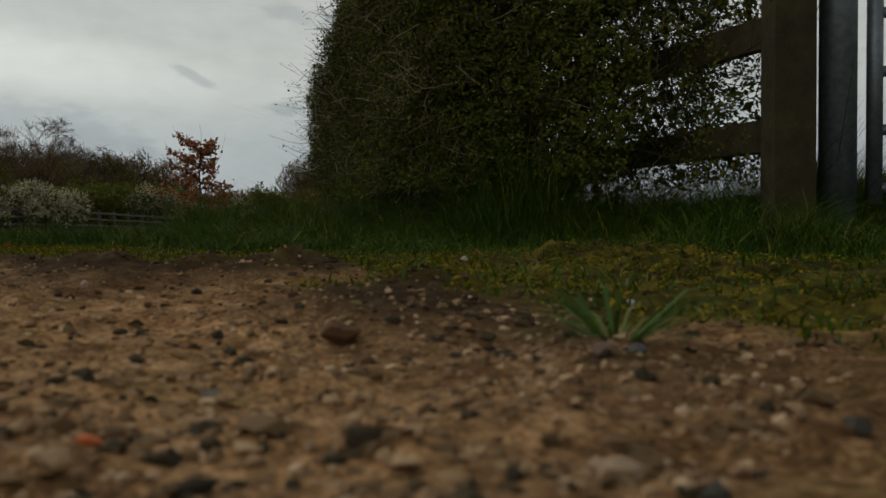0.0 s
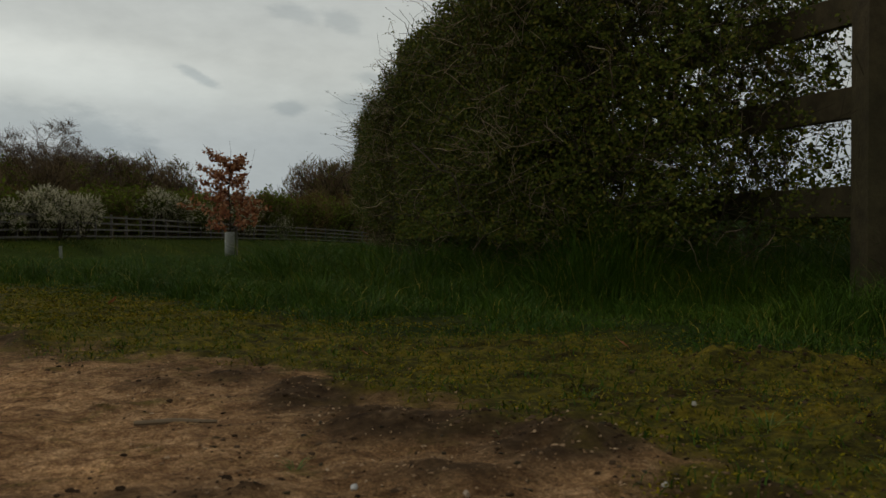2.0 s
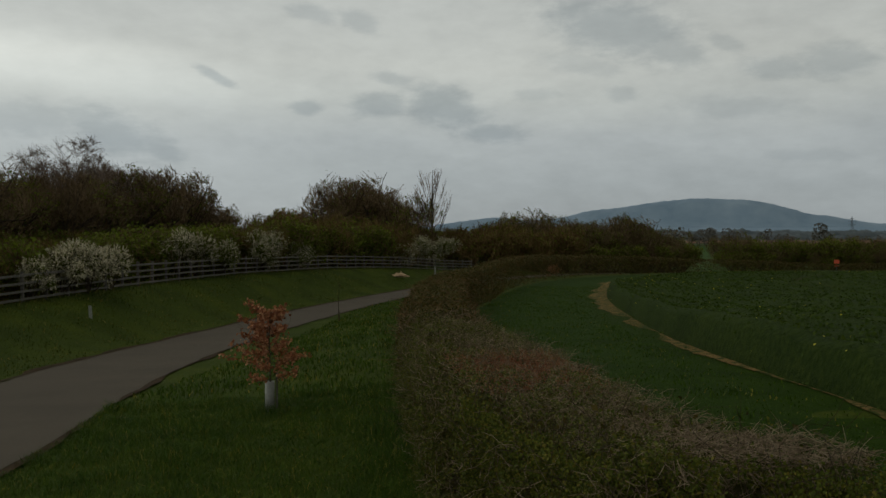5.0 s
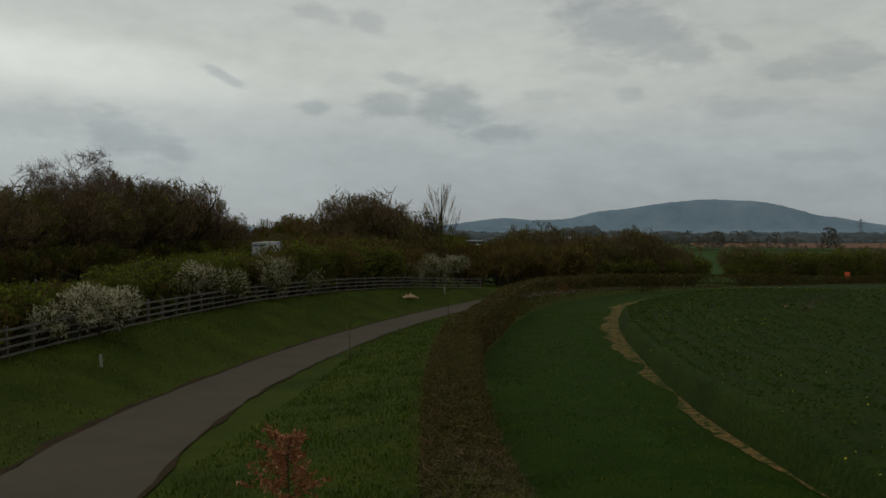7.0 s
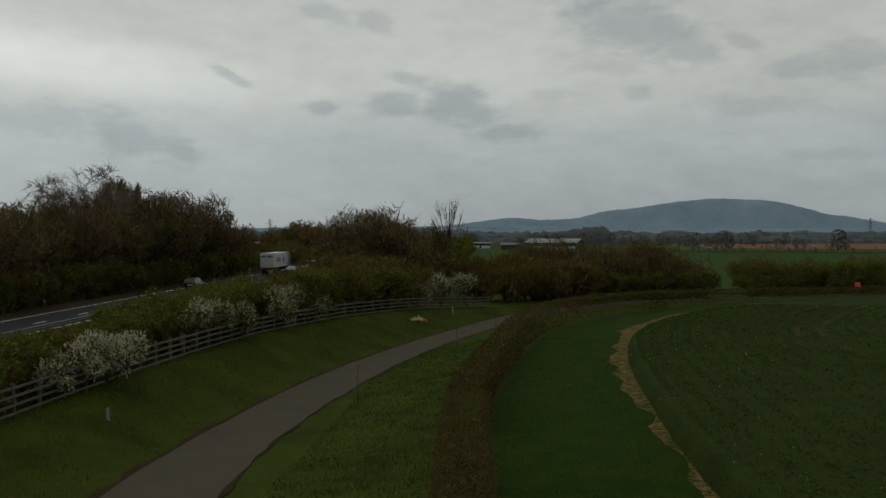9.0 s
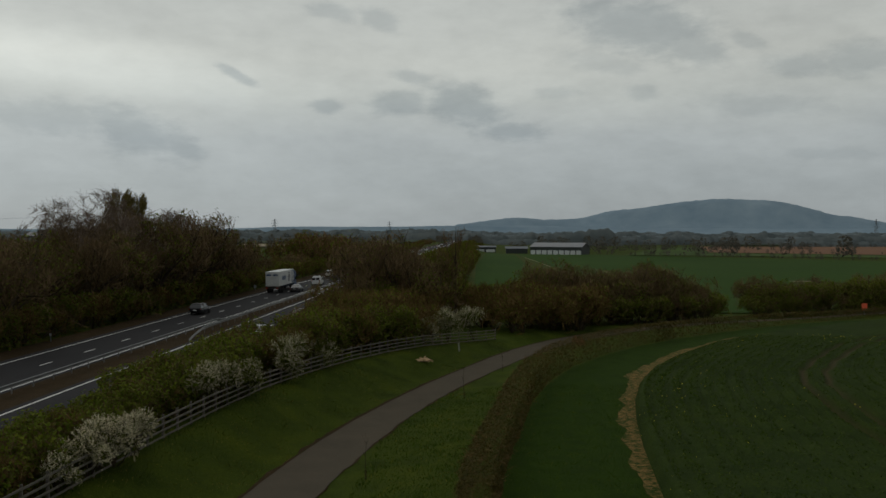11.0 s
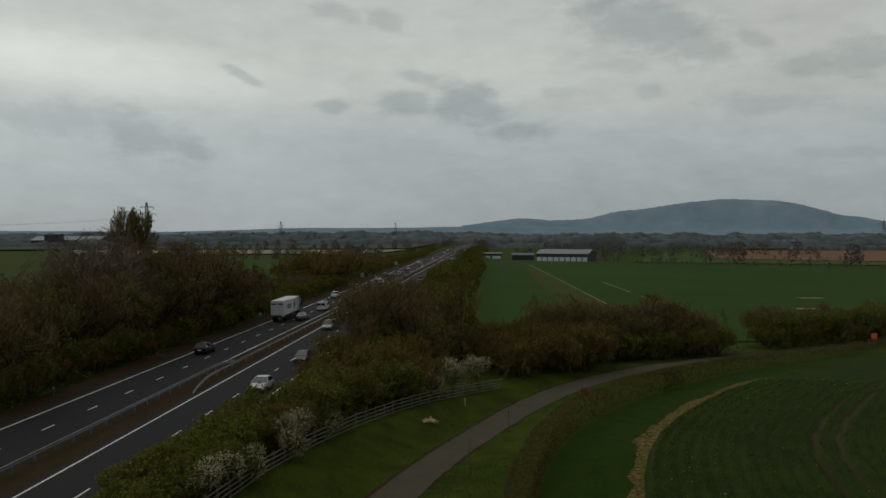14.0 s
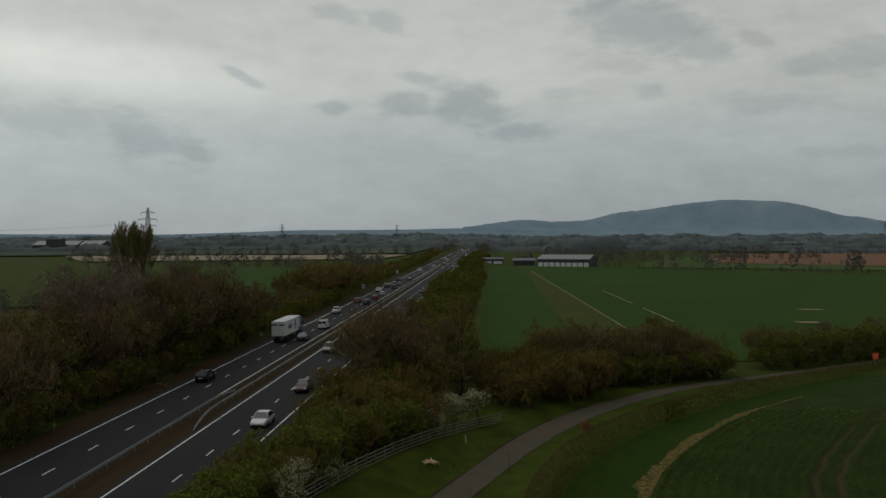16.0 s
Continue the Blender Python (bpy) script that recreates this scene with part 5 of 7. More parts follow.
def build_hedge():
    rng = r(8)
    e = thing("hedge", "clipped hawthorn hedge, thin and leggy towards the gate", "hedge")
    def clusters(p, nr, per, spread_):
        q = np.repeat(p, per, 0) + rng.normal(0, spread_, (len(p) * per, 3))
        return q, np.repeat(nr, per, 0)

    def foliage(p, nr, size, mat, aspect=0.62):
        part("foliage", leaves_mesh("foliage", p, nr, size, aspect, rng), mat, e)["kind"] = "stuff"

    def thinned(p, scale, lo, hi, floor):
        gap = roughness_noise(p[:, 1] + p[:, 0] * 0.6, p[:, 2] * 1.1 + p[:, 0] * 0.5, scale, 33)
        return (rng.uniform(0, 1, len(p)) < smooth01((gap - lo) / (hi - lo)) * (1 - floor) + floor) & (p[:, 2] > profile(p[:, 1]) + 0.12)

    # close by: clusters of small leaves over deeper foliage; larger and fewer with distance
    p, nr = hedge_points(25000, 4.4, 13.0, rng, 0.07, 1.5, 0.36)
    k = thinned(p, 0.17, 0.10, 0.45, 0.15) & (rng.uniform(0, 1, len(p)) < np.where(p[:, 0] > 3.2, 0.7, 1.0))
    foliage(*clusters(p[k], nr[k], 6, 0.014), 0.018, "hedge_leaf")
    # inner layer in the darker brown: its colour stands in for shade
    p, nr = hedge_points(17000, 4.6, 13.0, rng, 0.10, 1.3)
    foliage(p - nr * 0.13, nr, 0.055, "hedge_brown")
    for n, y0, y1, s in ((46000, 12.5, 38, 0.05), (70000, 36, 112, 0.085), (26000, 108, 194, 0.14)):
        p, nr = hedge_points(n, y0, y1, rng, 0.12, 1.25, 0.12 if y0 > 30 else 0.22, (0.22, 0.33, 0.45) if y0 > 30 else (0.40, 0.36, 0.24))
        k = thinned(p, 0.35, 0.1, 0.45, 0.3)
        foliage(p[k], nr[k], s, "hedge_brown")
    # fill of the hedge core, interior shade put into the leaf colour
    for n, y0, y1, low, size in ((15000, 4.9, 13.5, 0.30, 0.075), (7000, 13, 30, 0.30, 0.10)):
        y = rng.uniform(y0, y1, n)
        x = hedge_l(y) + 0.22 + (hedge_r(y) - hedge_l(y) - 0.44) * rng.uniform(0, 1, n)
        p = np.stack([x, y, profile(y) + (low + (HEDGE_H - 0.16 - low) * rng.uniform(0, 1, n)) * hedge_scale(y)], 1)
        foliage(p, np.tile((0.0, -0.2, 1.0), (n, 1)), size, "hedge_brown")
    p, nr = end_points(24000, rng)
    k = (rng.uniform(0, 1, len(p)) < np.interp(p[:, 0], [2.2, 3.0, 3.5, 4.2], [1, 0.92, 0.70, 0.48])) & (roughness_noise(p[:, 0], p[:, 2] + p[:, 1] * 0.4, 0.11, 31) > np.interp(p[:, 0], [2.4, 3.3], [0.02, 0.26]))
    foliage(*clusters(p[k], nr[k], 6, 0.015), 0.019, "hedge_leaf")
    # behind the end face the leaves are coloured dark as if shaded
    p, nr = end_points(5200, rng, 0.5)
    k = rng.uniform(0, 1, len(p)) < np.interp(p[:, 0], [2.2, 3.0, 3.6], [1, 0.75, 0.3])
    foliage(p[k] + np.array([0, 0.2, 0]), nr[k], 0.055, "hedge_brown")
    # stems from the ground
    st = Acc()
    for y in np.concatenate([rng.uniform(4.9, 14, 90), rng.uniform(14, 30, 50)]):
        xl, xr = float(hedge_l(y)) + 0.35, float(hedge_r(y)) - 0.35
        x = rng.uniform(xl, max(xr, xl + 0.1))
        pts = [np.array([x, y, float(profile(y)) - 0.05])]
        for i in range(4):
            pts.append(pts[-1] + np.array([rng.normal(0, 0.10), rng.normal(0, 0.10), 0.34]))
        st.tube(pts, [0.024, 0.020, 0.016, 0.012, 0.006], 5)
    part("stool", st, "bark", e)["kind"] = "stuff"
    # branches and twigs
    p, nr = hedge_points(8600, 4.3, 14, rng, 0.09, 1.5, 0.1, (0.17, 0.63, 0.20))
    d = unit(rng.normal(0, 1, p.shape) + nr * 0.5 + np.array([[0, 0, 0.3]]))
    q = p + d * 0.17 * rng.uniform(0.3, 1.2, (len(p), 1))
    q[:, 2] = np.minimum(q[:, 2], HEDGE_H + 0.04 + rng.exponential(0.02, len(p)))
    part("brushwood", twigs_mesh("brushwood", p, q, 0.0048, rng=rng), "bare_twig", e)["kind"] = "stuff"
    # clipped pale ends over the field half of the top
    y = 4.35 + 6.5 * rng.uniform(0, 1, 3600) ** 1.7
    x = hedge_l(y) + (hedge_r(y) - hedge_l(y)) * rng.uniform(0.25, 0.98, 3600) ** 0.7
    p = np.stack([x, y, profile(y) + HEDGE_H * hedge_scale(y) + 0.12 * smooth01((5.4 - y) / 0.7) * smooth01((x - 2.6) / 0.4) + rng.uniform(-0.05, 0.05, 3600)], 1)
    q = p + unit(rng.normal(0, 1, p.shape) * np.array([[1, 1, 0.35]])) * rng.uniform(0.05, 0.17, (3600, 1))
    part("brushwood", twigs_mesh("brushwood", p, q, 0.0042, rng=rng), "bare_twig", e)["kind"] = "stuff"
    for n, y0, y1, wd, ln in ((6000, 13, 40, 0.010, 0.30), (7000, 40, 194, 0.03, 0.45)):
        p, nr = hedge_points(n, y0, y1, rng, 0.15, 1.2, 0.1)
        q = p + unit(rng.normal(0, 1, (n, 3)) + nr * 0.35) * ln * rng.uniform(0.3, 1.2, (n, 1))
        q[:, 2] = np.minimum(q[:, 2], profile(q[:, 1]) + HEDGE_H * hedge_scale(q[:, 1]) + 0.05)
        part("brushwood", sprigs_mesh("brushwood", p, q, wd, rng), "twig", e)["kind"] = "stuff"
    # gnarled branches in the end face and out of the top
    a0, a1, aw = [], [], []
    for i in range(420):
        top = i % 2 == 0
        if top:
            y = rng.uniform(4.3, 9.5)
            c = np.array([rng.uniform(float(hedge_l(y)) + 0.1, float(hedge_r(y))), y, HEDGE_H - 0.25])
            d = unit(np.array([rng.normal(0, 0.5), rng.normal(0, 0.5), 1.0]))
        else:
            t = rng.uniform(0, 1)
            c = np.array([np.interp(t, [0, 0.2, 0.45, 1], [2.2, 2.6, 2.95, 4.2]), np.interp(t, [0, 0.2, 0.45, 1], [6.4, 5.1, 4.4, 4.05]) + rng.uniform(-0.02, 0.25), rng.uniform(0.3, 1.5)])
            d = unit(rng.normal(0, 1, 3) * np.array([1, 0.4, 0.8]))
        w = rng.uniform(0.005, 0.010)
        for k in range(5):
            q = c + d * rng.uniform(0.05, 0.11)
            q[2] = min(q[2], HEDGE_H + rng.uniform(0.02, 0.13) + 0.13 * smooth01((5.0 - q[1]) / 0.6))
            a0.append(c)
            a1.append(q)
            aw.append(w)
            if rng.random() < 0.7:
                a0.append(q)
                a1.append(q + unit(rng.normal(0, 1, 3)) * rng.uniform(0.02, 0.06))
                aw.append(w * 0.55)
            c, w = q, w * 0.8
            d = unit(d + rng.normal(0, 0.5, 3))
    part("branchwork", twigs_mesh("branchwork", np.array(a0), np.array(a1), np.array(aw), np.array(aw) * 0.8, rng=rng, bend=0.05), "bare_twig", e)["kind"] = "stuff"
    p, nr = end_points(2600, rng, 0.4)
    d = unit(rng.normal(0, 1, (len(p), 3)) + np.array([[0.1, -0.2, 0.3]]))
    part("brushwood", twigs_mesh("brushwood", p, p + d * 0.3 * rng.uniform(0.3, 1.3, (len(p), 1)), 0.005, rng=rng), "bark", e)["kind"] = "stuff"
    # the browned, freshly cut patch of the top
    n = 2600
    y = rng.uniform(7.2, 9.3, n)
    x = hedge_l(y) + 0.35 + (hedge_r(y) - hedge_l(y) - 0.5) * rng.uniform(0, 1, n)
    p = np.stack([x, y, np.full(n, HEDGE_H - 0.06)], 1)
    d = unit(rng.normal(0, 1, (n, 3)) + np.array([[0, 0, 0.5]]))
    q = p + d * 0.12
    part("cut_top", twigs_mesh("cut_top", p, q, 0.006, rng=rng), "dry_leaf", e, "reddish-brown cut twig ends")["kind"] = "stuff"
    # long shoots that stand out of the top and side
    p0, p1 = [], []
    for i in range(48):
        y = 4.4 + 24 * rng.uniform(0, 1) ** 1.6
        x = float(hedge_l(y)) + rng.uniform(0, 1) * float(hedge_r(y) - hedge_l(y))
        a = np.array([x, y, HEDGE_H - 0.15 + float(profile(y))])
        tip = a + np.array([rng.normal(0, 0.10), rng.normal(0, 0.10), rng.uniform(0.17, 0.28)])
        p0.append(a)
        p1.append(tip)
        for _ in range(3):
            t = rng.uniform(0.35, 0.9)
            o = a + (tip - a) * t
            p0.append(o)
            p1.append(o + unit(rng.normal(0, 1, 3) + np.array([0, 0, 0.6])) * rng.uniform(0.04, 0.12))
    for i in range(60):
        y = rng.uniform(8, 16)
        z = rng.uniform(0.7, 1.6)
        a = np.array([float(hedge_l(y)) + 0.1, y, z])
        p0.append(a)
        p1.append(a + np.array([-rng.uniform(0.2, 0.5), rng.normal(0, 0.12), rng.uniform(-0.05, 0.25)]))
    part("fringe", twigs_mesh("fringe", np.array(p0), np.array(p1), 0.0045, rng=rng, bend=0.06), "bark", e)["kind"] = "stuff"
    part("foliage", leaves_mesh("foliage", np.repeat(np.array(a1)[::2], 5, 0) + rng.normal(0, 0.02, (len(a1[::2]) * 5, 3)), np.tile((0.0, -0.4, 0.8), (len(a1[::2]) * 5, 1)), 0.018, 0.62, rng), "hedge_leaf", e)["kind"] = "stuff"
    tips = np.array(p1)
    k = rng.integers(0, len(tips), 900)
    t = rng.uniform(0.3, 1.0, (900, 1))
    pos = np.array(p0)[k] * (1 - t) + tips[k] * t + rng.normal(0, 0.008, (900, 3))
    part("bud_cover", leaves_mesh("bud_cover", pos, np.tile((0.0, -0.3, 0.8), (900, 1)), 0.020, 0.7, rng), "hedge_leaf", e)["kind"] = "stuff"
    # bare hooked branch hanging from the end face
    br = Acc()
    br.tube([(2.34, 4.50, 0.74), (2.42, 4.36, 0.66), (2.47, 4.26, 0.60), (2.53, 4.22, 0.58), (2.555, 4.20, 0.52), (2.56, 4.20, 0.455), (2.60, 4.17, 0.41), (2.65, 4.14, 0.36), (2.69, 4.12, 0.30)],
            [0.0042, 0.004, 0.0038, 0.0036, 0.0034, 0.003, 0.0026, 0.002, 0.001], 5)
    br.tube([(2.47, 4.26, 0.60), (2.43, 4.2, 0.585), (2.40, 4.17, 0.60)], [0.003, 0.0025, 0.001], 4)
    br.tube([(2.555, 4.20, 0.52), (2.62, 4.19, 0.53), (2.68, 4.17, 0.525), (2.73, 4.16, 0.545)], [0.003, 0.0025, 0.002, 0.001], 4)
    part("branch", br, "bark", e)


build_hedge()


# timber fence that runs through the hedge from the gate
def hedge_fence():
    e = thing("timber_fence", "dark weathered timber fence running into the hedge", "fence")
    d = np.array([-0.36, 0.93, 0]) / math.hypot(0.36, 0.93)
    o = np.array([4.14, 3.74, 0.0])
    g = Acc()
    g.box(4.165, 3.70, 0.70, 0.15, 0.15, 1.5, 0.008)
    part("gate_post", g, "old_wood", e, "thick square timber post")
    for k in (2.1, 4.3, 6.5):
        a = Acc()
        q = o + d * k
        a.box(q[0], q[1], 0.55, 0.10, 0.10, 1.3, 0.006)
        part("post", a, "old_wood", e)
    for z in (0.44, 0.83, 1.20):
        a = Acc()
        q = o + d * 3.3
        a.box(q[0], q[1], z, 0.042, 6.6, 0.125, 0.004, math.atan2(0.36, 0.93))
        part("rail", a, "old_wood", e)


hedge_fence()


def field_gate():
    p = thing("steel_gatepost", "round galvanised steel gatepost", "gate post")
    a = Acc()
    a.lathe([(0.068, -0.1), (0.068, 1.42), (0.062, 1.45), (0.0, 1.46)], 24, at=(4.365, 3.74, 0))
    part("post", a, "galvanised", p, smooth=True)
    a = Acc()
    a.lathe([(0.0715, 1.425), (0.0715, 1.452), (0.06, 1.468), (0.0, 1.474)], 24, at=(4.365, 3.74, 0))
    part("cap", a, "galvanised", p, smooth=True)
    g = thing("field_gate", "galvanised tubular steel field gate", "gate")
    x0, x1, y = 4.512, 8.1, 3.76
    for x in (x0, x1):
        a = Acc()
        a.tube([(x, y, 0.18), (x, y, 1.27)], [0.03, 0.03], 14)
        part("stile", a, "galvanised", g, smooth=True)
    for z in (0.24, 0.46, 0.68, 0.90, 1.12, 1.28):
        a = Acc()
        a.tube([(x0, y, z), (x1, y, z)], [0.021, 0.021], 12)
        part("bar", a, "galvanised", g, smooth=True)
    for a0, a1 in (((x0, 0.20), (x0 + 1.7, 1.26)), ((x1, 0.20), (x0 + 1.75, 1.26))):
        a = Acc()
        a.tube([(a0[0], y + 0.03, a0[1]), (a1[0], y + 0.03, a1[1])], [0.015, 0.015], 8)
        part("brace", a, "galvanised", g)


field_gate()


# ---- verges: grass, moss, stones ----
def zone(n, x0, x1, y0, y1, rng):
    return rng.uniform(x0, x1, n), rng.uniform(y0, y1, n)


def grass_stuff(name, label, x, y, h, w, lean, rng, mat="grass_blade", lift=0.0, zf=None):
    z = (zf or ground_height)(x, y) + lift - 0.01
    me = blades_mesh(name, np.stack([x, y, z], 1), h, w, lean, rng)
    return solo(name, me, mat, label, "grass", "stuff")


def near_height(x, y):
    return np.where((x > -3.3) & (x < 5.25) & (y < 6.0), forecourt_height(x, y), ground_height(x, y))


def build_grass():
    rng = r(12)
    # long rough grass at the foot of the hedge
    x, y = zone(170000, -0.6, 6.0, 2.2, 6.4, rng)
    d = y - moss_edge(x) + (roughness_noise(x, y, 0.35, 40) - 0.5) * 0.7
    ok = rng.uniform(0, 1, len(x)) < smooth01((d + 0.35) / 0.6)
    x, y, d = x[ok], y[ok], d[ok]
    tuft = roughness_noise(x, y, 0.28, 41)
    h = (0.025 + 0.13 * smooth01(d / 1.0) + 0.07 * smooth01((d - 0.6) / 1.2) + 0.17 * smooth01((y - 3.7) / 0.4) * smooth01((x - 2.7) / 0.4)) * (0.22 + 1.35 * tuft ** 1.6) * rng.uniform(0.4, 1.3, len(x))
    grass_stuff("verge_grass", "long lush green grass under the hedge", x, y, h, rng.uniform(0.002, 0.0042, len(x)), rng.uniform(0.5, 2.0, len(x)), rng, zf=near_height)
    # rough grass between the lane and the hedge
    x, y = zone(160000, -5.6, 2.6, 4.6, 17, rng)
    ok = (x > lane_right(y) + 0.03) & (x < hedge_l(y) + 0.5) & (y > moss_edge(x) + rng.uniform(-0.5, 0.7, len(x))) & ~((x > -0.6) & (y < 5.4))
    x, y = x[ok], y[ok]
    tuft = roughness_noise(x, y, 0.45, 42)
    big = roughness_noise(x, y, 1.4, 43)
    h = (0.03 + 0.10 * smooth01((y - moss_edge(x)) / 1.2) * (0.3 + tuft) * (0.5 + big)) * rng.uniform(0.5, 1.3, len(x)) + 0.08 * smooth01((x - hedge_l(y) + 0.8) / 0.8)
    grass_stuff("verge_grass", "rough tufted green grass beside the lane", x, y, h, rng.uniform(0.0035, 0.0065, len(x)), rng.uniform(0.3, 1.5, len(x)), rng, zf=near_height)
    x, y = zone(36000, -4.8, 4, 16, 75, rng)
    ok = (x > lane_right(y) + 0.06) & (x < hedge_l(y) + 0.1)
    x, y = x[ok], y[ok]
    h = (0.06 + 0.16 * roughness_noise(x, y, 0.8, 44) ** 2) * rng.uniform(0.6, 1.3, len(x))
    grass_stuff("verge_grass", "rough tufted green grass beside the lane", x, y, h, rng.uniform(0.015, 0.03, len(x)), rng.uniform(0.2, 0.9, len(x)), rng)
    # bank up to the boundary fence
    x, y = zone(90000, -17.5, 4, 12, 104, rng)
    ok = (x < lane_left(y) - 0.2) & (x > fence_x(y) - 1.0)
    x, y = x[ok], y[ok]
    h = (0.04 + 0.15 * roughness_noise(x, y, 0.9, 45) ** 2) * rng.uniform(0.6, 1.3, len(x)) + 0.12 * np.exp(-((x - fence_x(y)) / 0.5) ** 2)
    grass_stuff("bank_grass", "dull green tussocky grass on the bank below the fence", x, y, h, rng.uniform(0.014, 0.03, len(x)), rng.uniform(0.2, 0.9, len(x)), rng, "bank_blade")
    # moss and creeping plants at the edge of the gravel
    x, y = zone(300000, -3.2, 5.2, 0.4, 6.4, rng)
    a, b = apron_edge(x), moss_edge(x)
    nz = (roughness_noise(x, y, 0.30, 9) - 0.5) * 0.55 + (roughness_noise(x, y, 0.06, 10) - 0.5) * 0.22
    ok = (y - a + nz > 0.06) & (y < b + 0.5) & (rng.uniform(0, 1, len(x)) < 1.15 - smooth01((y - b + 0.2) / 0.7)) & (roughness_noise(x, y, 0.10, 46) > 0.30)
    x, y = x[ok], y[ok]
    pos = np.stack([x, y, near_height(x, y) + rng.uniform(-0.002, 0.013, len(x))], 1)
    solo("moss", leaves_mesh("moss", pos, np.tile((0, 0, 1.0), (len(x), 1)), np.where(y < 3.2, 0.0085, 0.014), 0.32, rng), "moss", "yellow-green moss and creeping weeds on damp soil", "moss", "stuff")
    k = rng.choice(len(x), min(len(x), 26000), replace=False)
    grass_stuff("short_grass", "sparse short blades among the moss", x[k], y[k], rng.uniform(0.012, 0.035, len(k)), rng.uniform(0.0015, 0.004, len(k)), rng.uniform(0.4, 1.2, len(k)), rng, zf=near_height)
    # mown track beside the hedge, and tufts over the bare strip
    x, y = zone(52000, 2.3, 14, 5, 75, rng)
    ok = (x > hedge_r(np.maximum(y, 4.5)) - 0.2) & (x < crop_x(y) + 0.1) & (rng.uniform(0, 1, len(x)) < np.where(x > crop_x(y) - 1.0, 0.35, 1.0))
    x, y = x[ok], y[ok]
    h = (0.03 + 0.08 * roughness_noise(x, y, 0.7, 47) ** 2) * rng.uniform(0.6, 1.3, len(x))
    grass_stuff("track_grass", "short bright green grass of the field track", x, y, h, rng.uniform(0.012, 0.024, len(x)), rng.uniform(0.3, 1.0, len(x)), rng, lift=0.03)


crop_x = lerp_table([(-40, 8.8), (14, 8.58), (18, 8.37), (23, 8.32), (28, 8.45), (35, 8.9), (43, 9.6), (52, 10.4), (60, 11.27), (68, 12.46), (76, 14.14), (84, 16.49), (92, 19.83), (100, 23.83), (108, 28.18), (118, 34.84), (130, 44.69), (145, 57.5), (158, 69)])
build_grass()


def grass_tuft(x, y, n, ln, seed, label="small green grass tuft growing in gravel"):
    rng = r(seed)
    e = thing("grass_tuft", label, "grass tuft", (x, y, float(near_height(x, y)) - 0.003), group="tufts in the gravel")
    a = Acc()
    for i in range(n):
        t = rng.uniform(0, 2 * math.pi)
        l, up = ln * rng.uniform(0.35, 1.3), rng.uniform(0.1, 0.85)
        d = np.array([math.cos(t), math.sin(t), 0])
        s = np.array([-math.sin(t), math.cos(t), 0]) * l * 0.018
        o = d * rng.uniform(0, 0.12) * ln
        m = o + d * l * 0.5 + np.array([0, 0, l * 0.55 * up])
        q = o + d * l * 0.95 + np.array([0, 0, l * 0.62 * up])
        a.add([o - s * 0.7, o + s * 0.7, m + s, m - s, q + s * 0.1, q - s * 0.1], [(0, 1, 2, 3), (3, 2, 4, 5)])
    part("tussock", a, "fresh_grass", e)["kind"] = "stuff"


for i, (x, y, n, ln) in enumerate(((3.0, 0.82, 90, 0.070), (3.08, 1.33, 12, 0.05), (2.32, 1.36, 20, 0.04), (2.60, 1.50, 10, 0.03), (3.02, 1.60, 40, 0.055), (3.10, 1.30, 30, 0.05), (3.30, 1.22, 22, 0.06),
                                   (3.45, 1.9, 40, 0.06), (3.62, 1.55, 26, 0.05), (2.78, 1.9, 18, 0.04), (2.3, 2.05, 18, 0.04), (3.55, 1.12, 24, 0.06))):
    grass_tuft(x, y, n, ln, 200 + i)


def stone_shape(rng, points=13):
    """A worn angular pebble of unit size: the hull of a few points."""
    bm = bmesh.new()
    for p in unit(rng.normal(0, 1, (points, 3))) * rng.uniform(0.40, 0.56, (points, 1)):
        bm.verts.new(p)
    bmesh.ops.convex_hull(bm, input=bm.verts)
    bm.verts.index_update()
    used = {}
    f = [tuple(used.setdefault(v.index, len(used)) for v in q.verts) for q in bm.faces]
    bm.verts.ensure_lookup_table()
    v = np.array([tuple(bm.verts[k].co) for k in used])
    bm.free()
    return v, f


def build_stones():
    rng = r(14)
    for mat, label, count, lo, hi in (("stone_dark", "mixed grey and brown gravel stones", 1500, 0.0032, 0.0150), ("stone_pale", "pale tan grit and small gravel", 13000, 0.0020, 0.0105)):
        a = Acc()
        shapes = [stone_shape(rng, 15 if mat == "stone_dark" else 9) for _ in range(10)]
        n = 0
        while n < count:
            dist = 0.13 + 2.4 * rng.uniform(0, 1) ** 1.7
            x = 2.84 + dist * rng.uniform(-0.66, 0.60)
            y = 0.30 + dist
            if y > float(apron_edge(x)) + rng.uniform(-0.2, 0.55):
                n += 1
                continue
            dens = roughness_noise(x, y, 0.16, 50)
            if rng.uniform(0, 1) > 0.25 + 0.9 * float(dens):
                continue
            s = lo * (hi / lo) ** (rng.uniform(0, 1) ** 1.4)
            s *= 1.0 if dist < 0.8 else 0.85
            v, f = shapes[int(rng.integers(10))]
            t = rng.uniform(0, 2 * math.pi)
            sx, sy, sz = s * rng.uniform(0.8, 1.5), s * rng.uniform(0.7, 1.1), s * rng.uniform(0.5, 0.85)
            p = v * np.array([sx, sy, sz])
            c, q = math.cos(t), math.sin(t)
            p = np.stack([p[:, 0] * c - p[:, 1] * q + x, p[:, 0] * q + p[:, 1] * c + y, p[:, 2] + float(forecourt_height(x, y)) + sz * 0.06], 1)
            a.add(p, f)
            n += 1
        solo("gravel", a, mat, label, "gravel", "stuff")


